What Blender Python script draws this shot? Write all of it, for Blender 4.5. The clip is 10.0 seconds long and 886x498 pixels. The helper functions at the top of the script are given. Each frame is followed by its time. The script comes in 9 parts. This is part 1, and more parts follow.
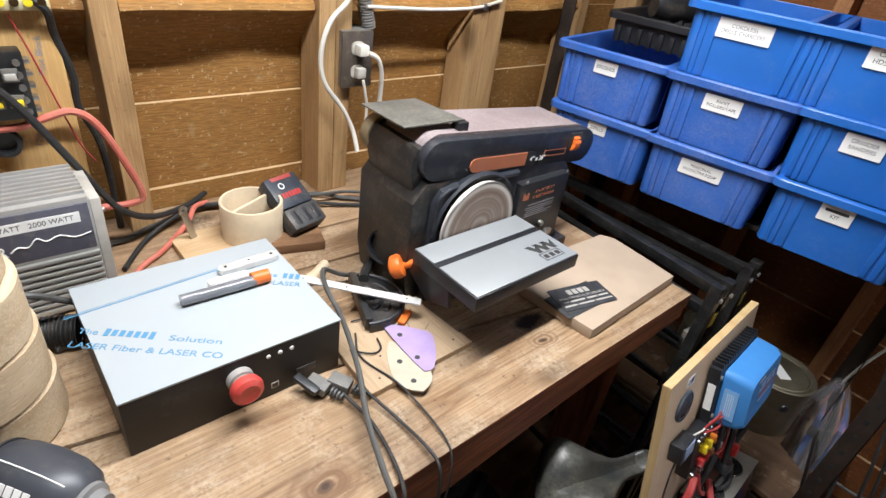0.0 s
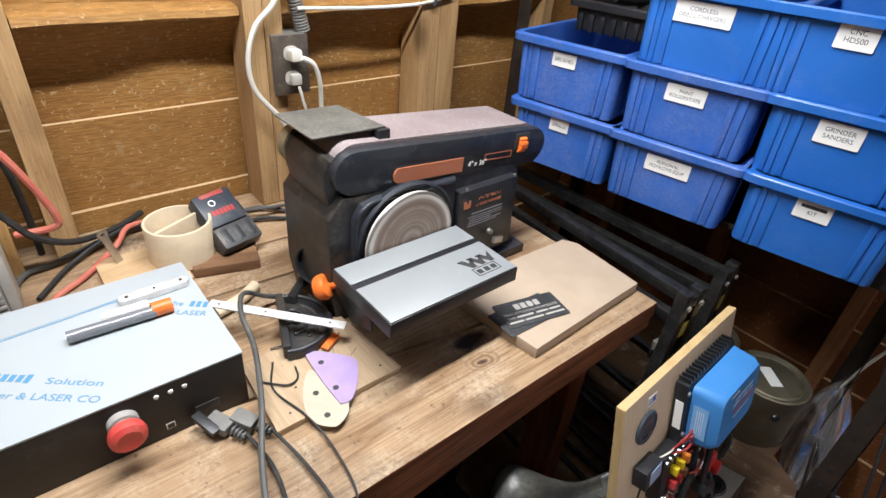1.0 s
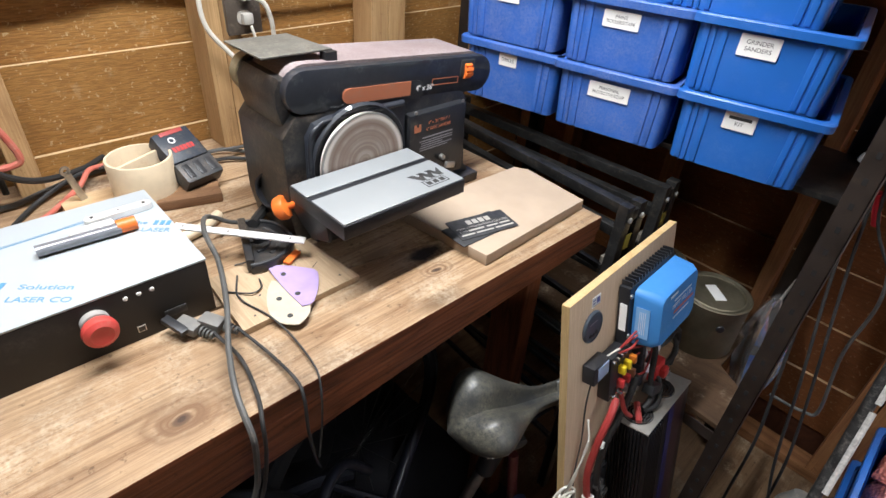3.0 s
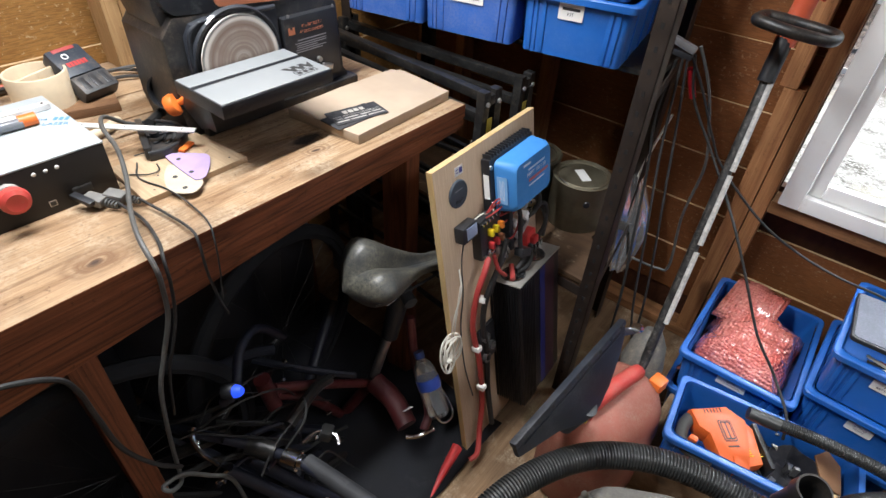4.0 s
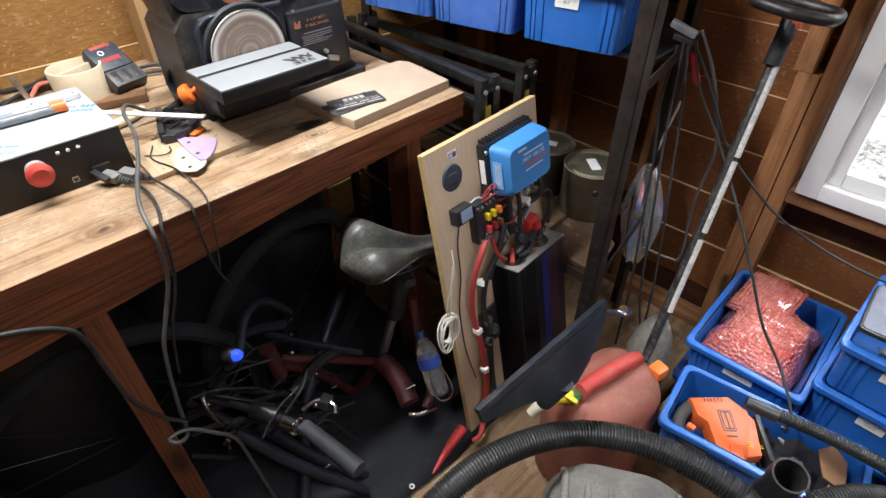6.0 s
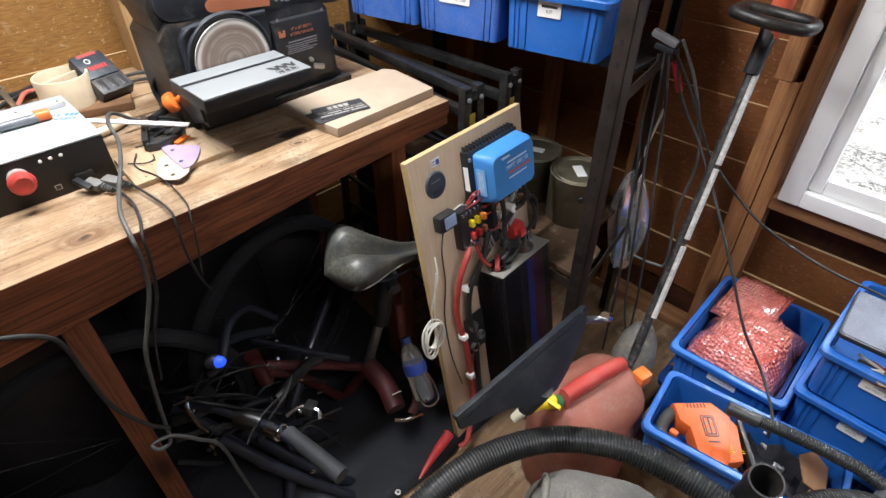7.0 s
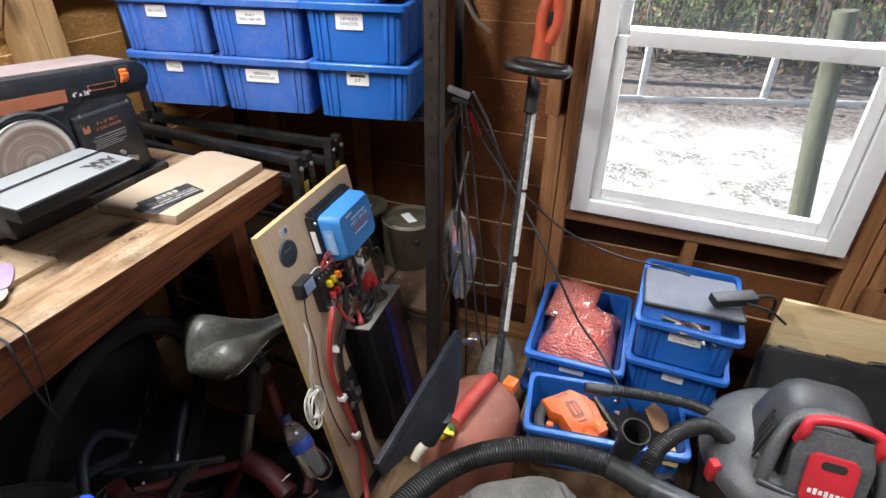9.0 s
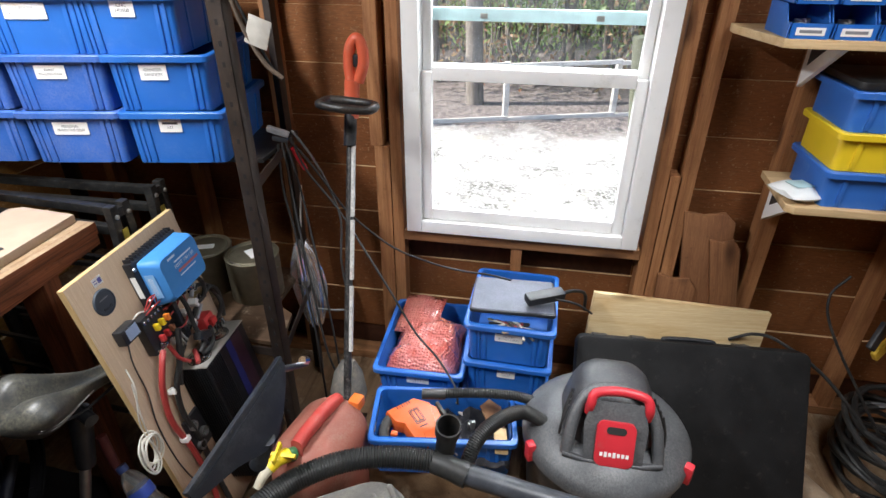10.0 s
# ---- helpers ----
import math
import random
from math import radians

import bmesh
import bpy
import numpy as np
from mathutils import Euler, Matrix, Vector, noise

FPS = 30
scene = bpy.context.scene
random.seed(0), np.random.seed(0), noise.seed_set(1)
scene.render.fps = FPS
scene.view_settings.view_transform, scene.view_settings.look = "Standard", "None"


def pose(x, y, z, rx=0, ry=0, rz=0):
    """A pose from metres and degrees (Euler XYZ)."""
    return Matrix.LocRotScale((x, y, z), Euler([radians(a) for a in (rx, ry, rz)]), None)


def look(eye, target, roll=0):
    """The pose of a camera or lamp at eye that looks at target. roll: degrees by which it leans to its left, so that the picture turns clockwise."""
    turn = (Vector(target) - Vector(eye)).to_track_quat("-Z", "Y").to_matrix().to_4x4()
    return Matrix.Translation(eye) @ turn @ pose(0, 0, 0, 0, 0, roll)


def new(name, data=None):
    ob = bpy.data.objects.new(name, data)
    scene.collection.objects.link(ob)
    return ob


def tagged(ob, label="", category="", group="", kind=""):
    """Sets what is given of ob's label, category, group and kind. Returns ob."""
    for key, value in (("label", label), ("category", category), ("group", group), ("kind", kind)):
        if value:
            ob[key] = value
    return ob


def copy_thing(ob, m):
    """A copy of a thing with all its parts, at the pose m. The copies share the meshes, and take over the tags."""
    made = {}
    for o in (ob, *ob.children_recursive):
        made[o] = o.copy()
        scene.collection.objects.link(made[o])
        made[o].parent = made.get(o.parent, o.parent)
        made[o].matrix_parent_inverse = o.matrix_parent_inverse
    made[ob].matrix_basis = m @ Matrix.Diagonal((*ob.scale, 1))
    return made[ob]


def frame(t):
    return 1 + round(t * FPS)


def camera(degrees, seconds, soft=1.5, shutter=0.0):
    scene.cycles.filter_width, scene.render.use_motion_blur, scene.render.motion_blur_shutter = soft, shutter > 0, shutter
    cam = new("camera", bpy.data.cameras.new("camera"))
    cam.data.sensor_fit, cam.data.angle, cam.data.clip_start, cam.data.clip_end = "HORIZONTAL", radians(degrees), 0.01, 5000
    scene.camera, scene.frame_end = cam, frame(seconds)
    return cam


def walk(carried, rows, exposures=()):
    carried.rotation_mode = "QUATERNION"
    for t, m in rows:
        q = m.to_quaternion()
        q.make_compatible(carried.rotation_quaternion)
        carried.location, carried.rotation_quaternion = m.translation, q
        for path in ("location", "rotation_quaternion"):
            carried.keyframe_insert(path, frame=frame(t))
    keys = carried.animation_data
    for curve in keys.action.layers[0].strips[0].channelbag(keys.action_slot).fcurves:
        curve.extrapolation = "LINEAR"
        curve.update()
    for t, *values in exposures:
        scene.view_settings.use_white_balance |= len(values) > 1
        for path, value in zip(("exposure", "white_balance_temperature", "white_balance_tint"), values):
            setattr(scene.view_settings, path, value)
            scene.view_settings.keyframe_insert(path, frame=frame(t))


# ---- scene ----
cam = camera(78.0, 10.0)
PLAN = 0.85   # metres in the place for each unit of the plan below
PATH = [
    (0, (0.487, 0.395, 1.667), (1.386, 1.291, 0.867), 8.90),
    (0.5, (0.622, 0.357, 1.670), (1.507, 1.261, 0.864), 7.27),
    (1, (0.668, 0.353, 1.672), (1.518, 1.283, 0.857), 5.39),
    (1.5, (0.661, 0.358, 1.667), (1.493, 1.303, 0.853), 4.00),
    (2, (0.664, 0.349, 1.674), (1.488, 1.301, 0.858), 3.61),
    (2.2, (0.666, 0.353, 1.665), (1.501, 1.294, 0.847), 3.80),
    (3.3, (0.574, 0.140, 1.593), (1.487, 0.933, 0.706), 4.96),
    (3.5, (0.535, 0.075, 1.584), (1.481, 0.804, 0.677), 5.64),
    (4, (0.549, -0.059, 1.600), (1.468, 0.651, 0.650), 3.46),
    (4.5, (0.602, -0.172, 1.599), (1.446, 0.603, 0.630), -0.48),
    (5, (0.594, -0.203, 1.603), (1.414, 0.605, 0.642), -1.24),
    (6.5, (0.609, -0.239, 1.597), (1.427, 0.589, 0.651), -0.26),
    (7, (0.621, -0.252, 1.609), (1.446, 0.576, 0.670), -0.35),
    (7.5, (0.622, -0.246, 1.622), (1.458, 0.592, 0.701), -0.37),
    (8, (0.596, -0.258, 1.611), (1.523, 0.521, 0.726), -0.35),
    (8.5, (0.537, -0.220, 1.635), (1.621, 0.390, 0.797), 0.25),
    (9, (0.490, -0.195, 1.624), (1.675, 0.263, 0.826), 0.59),
    (9.5, (0.445, -0.318, 1.655), (1.707, 0.006, 0.913), 1.17),
    (10, (0.460, -0.462, 1.683), (1.745, -0.231, 0.944), 0.23),
]
walk(cam, [(t, look(Vector(eye) * PLAN, Vector(target) * PLAN, roll)) for t, eye, target, roll in PATH], [(0.0, 0.92), (2.0, 0.98), (4.0, 1.22), (7.0, 1.30), (8.5, 1.22), (10.0, 1.42)])

# ---- world, sun, lamps ----
world = bpy.data.worlds.new("sky_world")
scene.world = world
world.use_nodes = True
wn, wl = world.node_tree.nodes, world.node_tree.links
sky = wn.new("ShaderNodeTexSky")
sky.sky_type, sky.sun_disc = "NISHITA", False
sky.sun_elevation, sky.sun_rotation = radians(45), radians(-10)
wn["Background"].inputs["Strength"].default_value = 0.14
wl.new(sky.outputs[0], wn["Background"].inputs["Color"])


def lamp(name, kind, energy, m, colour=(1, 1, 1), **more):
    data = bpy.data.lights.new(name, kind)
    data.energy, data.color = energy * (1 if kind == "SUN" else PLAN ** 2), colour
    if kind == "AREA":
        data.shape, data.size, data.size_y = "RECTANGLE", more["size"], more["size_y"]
        data.spread = radians(more.get("hood", 180))   # narrows the beam, to hold its light off the far wall
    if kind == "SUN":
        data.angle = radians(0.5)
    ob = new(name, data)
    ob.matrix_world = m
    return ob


lamp("sun", "SUN", 5.0, look((1.2, 9, 10), (3, -1, 0)), (1.0, 0.95, 0.86))
lamp("tube_light_over_bench", "AREA", 25, pose(0.95, 0.88, 2.36, 0, 0, 0), (0.95, 0.97, 1.0), size=1.15, size_y=0.07)
# Fill lamp added behind, unseen; a narrow beam leaves the north-east wall dark.
lamp("tube_light_behind", "AREA", 7.2, look((1.05, -1.10, 2.36), (1.20, -0.80, 0.2)), (0.95, 0.97, 1.0), size=1.15, size_y=0.12, hood=118)
# Lamp added outside, above the window, to stand in for more sky light.
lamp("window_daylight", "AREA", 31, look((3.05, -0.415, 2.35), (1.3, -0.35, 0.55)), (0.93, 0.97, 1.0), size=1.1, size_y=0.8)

# ---- materials ----
MATS = {}


def base_nodes(name):
    m = bpy.data.materials.new(name)
    m.use_nodes = True
    n, l = m.node_tree.nodes, m.node_tree.links
    return m, n, l, n["Principled BSDF"]


def mix_colour(n, l, fac, a, b, blend="MIX"):
    k = n.new("ShaderNodeMix")
    k.data_type, k.blend_type = "RGBA", blend
    for s, v in ((0, fac), (6, a), (7, b)):
        if isinstance(v, (int, float)):
            k.inputs[s].default_value = v
        elif isinstance(v, tuple):
            k.inputs[s].default_value = (*v, 1)
        else:
            l.new(v, k.inputs[s])
    return k.outputs[2]


def spread(n, l, value, lo, hi):
    r = n.new("ShaderNodeMapRange")
    r.inputs[1].default_value, r.inputs[2].default_value = lo, hi
    l.new(value, r.inputs[0])
    return r.outputs[0]


def place(n, l, scale=(1, 1, 1), jitter=True):
    co, mp = n.new("ShaderNodeTexCoord"), n.new("ShaderNodeMapping")
    mp.inputs["Scale"].default_value = scale
    src = co.outputs["Object"]
    if jitter:
        info, add = n.new("ShaderNodeObjectInfo"), n.new("ShaderNodeVectorMath")
        mul = n.new("ShaderNodeMath")
        mul.operation, mul.inputs[1].default_value = "MULTIPLY", 7.3
        l.new(info.outputs["Random"], mul.inputs[0])
        l.new(src, add.inputs[0])
        l.new(mul.outputs[0], add.inputs[1])
        src = add.outputs[0]
    l.new(src, mp.inputs[0])
    return mp.outputs[0]


def noise_at(n, l, vec, scale, detail=4.0, rough=0.55, distort=0.0):
    t = n.new("ShaderNodeTexNoise")
    t.inputs["Scale"].default_value, t.inputs["Detail"].default_value = scale, detail
    t.inputs["Roughness"].default_value, t.inputs["Distortion"].default_value = rough, distort
    l.new(vec, t.inputs["Vector"])
    return t.outputs["Fac"]


def bump_in(n, l, b, height, strength, dist=0.002):
    k = n.new("ShaderNodeBump")
    k.inputs["Strength"].default_value, k.inputs["Distance"].default_value = strength, dist
    l.new(height, k.inputs["Height"])
    l.new(k.outputs[0], b.inputs["Normal"])


def paint(name, colour, rough=0.5, metal=0.0, var=0.25, scale=6.0, dust=0.0, dust_colour=(0.33, 0.27, 0.20), bump=0.15, grain=180.0, spec=0.5, clear=0.0):
    """A plain surface with uneven tone, fine relief and, where dust is given, patches of settled dust."""
    if name in MATS:
        return MATS[name]
    m, n, l, b = base_nodes(name)
    v = place(n, l)
    big, fine = noise_at(n, l, v, scale, 5), noise_at(n, l, v, grain, 2)
    dark = tuple(c * (1 - var) for c in colour)
    light = tuple(min(1, c * (1 + var * 0.7) + 0.004) for c in colour)
    c = mix_colour(n, l, spread(n, l, big, 0.32, 0.68), dark, light)
    if dust:
        d = noise_at(n, l, v, scale * 2.3, 8, 0.65)
        dm = n.new("ShaderNodeMath")
        dm.operation = "MULTIPLY"
        l.new(spread(n, l, d, 0.62 - dust * 0.35, 0.80), dm.inputs[0])
        l.new(spread(n, l, noise_at(n, l, v, 170.0, 5, 0.75), 0.34, 0.62), dm.inputs[1])
        c = mix_colour(n, l, dm.outputs[0], c, dust_colour)
        l.new(spread(n, l, d, 1.4 - rough, 0.1), b.inputs["Roughness"]) if rough < 0.35 else None
    l.new(c, b.inputs["Base Color"])
    b.inputs["Roughness"].default_value, b.inputs["Metallic"].default_value = rough, metal
    b.inputs["Specular IOR Level"].default_value = spec
    b.inputs["Coat Weight"].default_value = clear
    if bump:
        bump_in(n, l, b, fine, bump, 0.001)
    MATS[name] = m
    return m


def wood(name, light, dark, along="x", rough=0.6, ring=1.0, stain=0.35, knots=True, stain_colour=None, bump=0.25, dust=0.0, lines=15.0):
    """Sawn timber: streaks along one axis, growth rings, knots and stains."""
    if name in MATS:
        return MATS[name]
    m, n, l, b = base_nodes(name)
    ax = "xyz".index(along)
    s1, s2, s3, s4 = [11.0] * 3, [230.0] * 3, [7.0] * 3, [620.0] * 3
    s1[ax], s2[ax], s3[ax], s4[ax] = 0.9, 4.5, 2.6, 16.0
    v1 = place(n, l, tuple(s1))
    v2 = place(n, l, tuple(s2))
    v3 = place(n, l, tuple(s3))
    v0 = place(n, l, (1, 1, 1))
    warp = noise_at(n, l, v1, 0.8 * ring, 2, 0.4, 0.35)
    saw = n.new("ShaderNodeMath")
    saw.operation, saw.inputs[1].default_value = "MULTIPLY", lines
    l.new(warp, saw.inputs[0])
    fr = n.new("ShaderNodeMath")
    fr.operation, fr.inputs[1].default_value = "PINGPONG", 1.0
    l.new(saw.outputs[0], fr.inputs[0])
    pw_ = n.new("ShaderNodeMath")
    pw_.operation, pw_.inputs[1].default_value = "POWER", 2.2
    l.new(fr.outputs[0], pw_.inputs[0])
    c = mix_colour(n, l, spread(n, l, pw_.outputs[0], 0.0, 1.2), light, dark)
    grain = noise_at(n, l, v2, 1.0, 4, 0.6)
    c = mix_colour(n, l, spread(n, l, grain, 0.38, 0.66), c, mix_colour(n, l, 0.62, c, dark))
    fibre = noise_at(n, l, place(n, l, tuple(s4)), 1.0, 2)
    c = mix_colour(n, l, spread(n, l, fibre, 0.50, 0.80), c, mix_colour(n, l, 0.5, c, tuple(min(1, x * 1.5) for x in light)))
    speck = noise_at(n, l, v0, 75.0, 3, 0.7)
    c = mix_colour(n, l, spread(n, l, speck, 0.62, 0.70), c, mix_colour(n, l, 0.6 * min(1, stain * 1.6), c, tuple(x * 0.35 for x in dark)))
    blot = noise_at(n, l, v0, 3.1, 6, 0.6)
    sc = stain_colour or tuple(x * 0.45 for x in dark)
    k = n.new("ShaderNodeMath")
    k.operation, k.inputs[1].default_value = "MULTIPLY", stain
    l.new(spread(n, l, blot, 0.50, 0.78), k.inputs[0])
    c = mix_colour(n, l, k.outputs[0], c, sc)
    if knots:
        vo = n.new("ShaderNodeTexVoronoi")
        vo.inputs["Scale"].default_value = 1.0
        l.new(v3, vo.inputs["Vector"])
        c = mix_colour(n, l, spread(n, l, vo.outputs["Distance"], 0.20, 0.07), c, tuple(x * 0.5 for x in dark))
    if dust:
        d = noise_at(n, l, v0, 9.0, 8, 0.65)
        dm = n.new("ShaderNodeMath")
        dm.operation = "MULTIPLY"
        l.new(spread(n, l, d, 0.58 - dust * 0.3, 0.85), dm.inputs[0])
        l.new(spread(n, l, noise_at(n, l, v0, 130.0, 4, 0.7), 0.36, 0.62), dm.inputs[1])
        c = mix_colour(n, l, dm.outputs[0], c, (0.62, 0.52, 0.38))
    l.new(c, b.inputs["Base Color"])
    b.inputs["Roughness"].default_value = rough
    b.inputs["Specular IOR Level"].default_value = 0.3
    bump_in(n, l, b, grain, bump, 0.0015)
    MATS[name] = m
    return m


def glass_mat(name, colour, rough=0.02, alpha=None):
    if name in MATS:
        return MATS[name]
    m, n, l, b = base_nodes(name)
    b.inputs["Base Color"].default_value = (*colour, 1)
    b.inputs["Roughness"].default_value = rough
    b.inputs["Transmission Weight"].default_value = 1.0
    b.inputs["IOR"].default_value = 1.02 if alpha else 1.45
    MATS[name] = m
    return m


BENCH_TOP = wood("worn_bench_pine", (0.385, 0.258, 0.150), (0.175, 0.095, 0.047), "x", 0.62, 1.2, 0.95, True, (0.085, 0.062, 0.045), 0.8, 0.35)
BENCH_FRONT = wood("reddish_fir", (0.27, 0.092, 0.041), (0.075, 0.022, 0.011), "x", 0.5, 1.5, 0.45, True, None, 0.6, 0.0, 20.0)
FIR_POST = wood("fir_upright", (0.22, 0.075, 0.034), (0.08, 0.026, 0.012), "z", 0.6, 1.0, 0.4, True, lines=30.0)
STUD = wood("honey_stud", (0.45, 0.285, 0.135), (0.29, 0.165, 0.072), "z", 0.65, 0.8, 0.35, True, None, 0.3)
# Dim copy of the stud wood, with the east wall's weaker light painted in.
STUD_DIM = wood("dim_stud", (0.40, 0.19, 0.08), (0.22, 0.088, 0.036), "z", 0.68, 0.8, 0.45, True, None, 0.35)
SHELF_BOARD = wood("dark_shelf_board", (0.10, 0.058, 0.032), (0.055, 0.030, 0.016), "y", 0.7, 0.8, 0.6, True, None, 0.35, 0.15)
# Rail wood dimmed in its colour the same way, for the east wall.
RAIL_DIM = wood("dim_rail", (0.31, 0.15, 0.065), (0.16, 0.07, 0.03), "y", 0.68, 0.8, 0.45, True, None, 0.35)
FRESH_PINE = wood("fresh_pine", (0.74, 0.58, 0.34), (0.60, 0.40, 0.19), "y", 0.6, 0.8, 0.10, True, (0.30, 0.17, 0.07), 0.2)
PLY = wood("birch_ply", (0.50, 0.375, 0.265), (0.46, 0.335, 0.23), "z", 0.6, 0.3, 0.10, False, None, 0.08)
PLY_EDGE = wood("ply_edge", (0.62, 0.45, 0.23), (0.50, 0.33, 0.15), "z", 0.6, 0.6, 0.1, False, None, 0.15)
MDF = paint("mdf_board", (0.43, 0.33, 0.24), 0.7, 0, 0.06, 14, 0, bump=0.08)
BLUE = paint("blue_bin_plastic", (0.014, 0.125, 0.47), 0.38, 0, 0.10, 5, 0.30, (0.09, 0.19, 0.52), 0.12)
BLUE_DUSTY = paint("dusty_blue_bin_plastic", (0.014, 0.108, 0.44), 0.46, 0, 0.20, 5, 0.85, (0.15, 0.20, 0.43), 0.15)
BLACK = paint("black_plastic", (0.014, 0.015, 0.018), 0.42, 0, 0.3, 7, 0.10, (0.09, 0.08, 0.07), 0.25)
BLACK_DUSTY = paint("dusty_black_plastic", (0.012, 0.0125, 0.014), 0.42, 0, 0.3, 9, 0.45, (0.13, 0.105, 0.08), 0.3)
NAVY = paint("navy_black_moulding", (0.007, 0.010, 0.017), 0.20, 0, 0.3, 8, 0.10, (0.12, 0.12, 0.12), 0.10, clear=0.35)
STEEL_BLACK = paint("black_steel", (0.020, 0.020, 0.020), 0.36, 0.4, 0.4, 30, 0.3, (0.12, 0.10, 0.08), 0.3)
RACK_STEEL = paint("brown_rack_steel", (0.040, 0.030, 0.025), 0.5, 0.5, 0.35, 12, 0.2, (0.11, 0.075, 0.05), 0.3)
CHROME = paint("chrome", (0.62, 0.63, 0.65), 0.16, 1.0, 0.15, 20, 0, bump=0.05)
WHITE = paint("white_window_vinyl", (0.90, 0.90, 0.89), 0.4, 0, 0.05, 5, 0.10, (0.55, 0.52, 0.46), 0.06)
LABEL = paint("white_label", (0.82, 0.82, 0.80), 0.5, 0, 0.03, 20, 0, bump=0)
INK = paint("black_ink", (0.03, 0.03, 0.03), 0.6, 0, 0.1, 20, 0, bump=0)
INK_FAINT = paint("faded_ink", (0.22, 0.22, 0.24), 0.6, 0, 0.1, 20, 0, bump=0)
ORANGE = paint("orange_plastic", (0.78, 0.17, 0.025), 0.42, 0, 0.10, 9, 0.1, (0.45, 0.25, 0.14), 0.12)
COPPER = paint("copper_orange_decal", (0.50, 0.17, 0.085), 0.4, 0.1, 0.08, 9, 0.1, (0.35, 0.22, 0.16), 0.08)
RED = paint("red_plastic", (0.52, 0.035, 0.035), 0.42, 0, 0.12, 8, 0.15, (0.30, 0.10, 0.08), 0.12)
BIKE_RED = paint("red_bike_enamel", (0.058, 0.004, 0.005), 0.3, 0, 0.2, 8, 0.15, (0.12, 0.05, 0.04), 0.05, clear=0.4)
YELLOW = paint("yellow_plastic", (0.80, 0.58, 0.02), 0.45, 0, 0.08, 9, 0.05, (0.5, 0.4, 0.2), 0.1)
RUBBER = paint("black_rubber", (0.016, 0.016, 0.016), 0.6, 0, 0.3, 14, 0.2, (0.09, 0.085, 0.08), 0.3)
GREY_CABLE = paint("grey_cable", (0.075, 0.075, 0.072), 0.5, 0, 0.2, 14, 0.2, (0.22, 0.19, 0.15), 0.1)
WHITE_CABLE = paint("white_cable", (0.66, 0.63, 0.56), 0.5, 0, 0.1, 14, 0.2, (0.45, 0.36, 0.26), 0.1)
RED_CABLE = paint("red_cable", (0.34, 0.035, 0.032), 0.5, 0, 0.15, 14, 0.2, (0.34, 0.14, 0.10), 0.1)
OLD_RED = paint("faded_red_cable", (0.55, 0.14, 0.10), 0.5, 0, 0.15, 14, 0.5, (0.55, 0.30, 0.22), 0.1)
FLOOR = wood("worn_floor_ply", (0.23, 0.145, 0.08), (0.12, 0.07, 0.036), "x", 0.75, 0.7, 0.7, True, (0.05, 0.035, 0.025), 0.4, 0.2)
STEEL = paint("bare_steel", (0.42, 0.41, 0.39), 0.35, 0.9, 0.2, 25, 0.15, (0.30, 0.25, 0.19), 0.15)



def add_knots(m, spots):
    """Single knots with rings and a dark stain round them: (x, y, radius) on the bench."""
    n, l = m.node_tree.nodes, m.node_tree.links
    b = n["Principled BSDF"]
    c = b.inputs["Base Color"].links[0].from_socket
    co = n.new("ShaderNodeTexCoord")
    wob = n.new("ShaderNodeVectorMath")
    wob.operation = "ADD"
    nz, sc = n.new("ShaderNodeTexNoise"), n.new("ShaderNodeVectorMath")
    nz.inputs["Scale"].default_value = 14.0
    l.new(co.outputs["Object"], nz.inputs["Vector"])
    sc.operation, sc.inputs["Scale"].default_value = "SCALE", 0.035
    l.new(nz.outputs["Color"], sc.inputs[0])
    l.new(co.outputs["Object"], wob.inputs[0])
    l.new(sc.outputs[0], wob.inputs[1])
    for x, y, r in spots:
        mp, ln = n.new("ShaderNodeMapping"), n.new("ShaderNodeVectorMath")
        mp.inputs["Location"].default_value = (-(x + 0.0175) / (1.6 * r), -(y + 0.0175) / r, 0)
        mp.inputs["Scale"].default_value = (1 / (1.6 * r), 1 / r, 0)
        l.new(wob.outputs[0], mp.inputs[0])
        ln.operation = "LENGTH"
        l.new(mp.outputs[0], ln.inputs[0])
        ring = n.new("ShaderNodeMath")
        ring.operation, ring.inputs[1].default_value = "PINGPONG", 0.16
        l.new(ln.outputs["Value"], ring.inputs[0])
        c = mix_colour(n, l, spread(n, l, ln.outputs["Value"], 1.15, 0.55), c, mix_colour(n, l, spread(n, l, ring.outputs[0], 0.0, 0.16), c, (0.17, 0.095, 0.050)))
        c = mix_colour(n, l, spread(n, l, ln.outputs["Value"], 0.30, 0.12), c, (0.055, 0.033, 0.022))
    l.new(c, b.inputs["Base Color"])


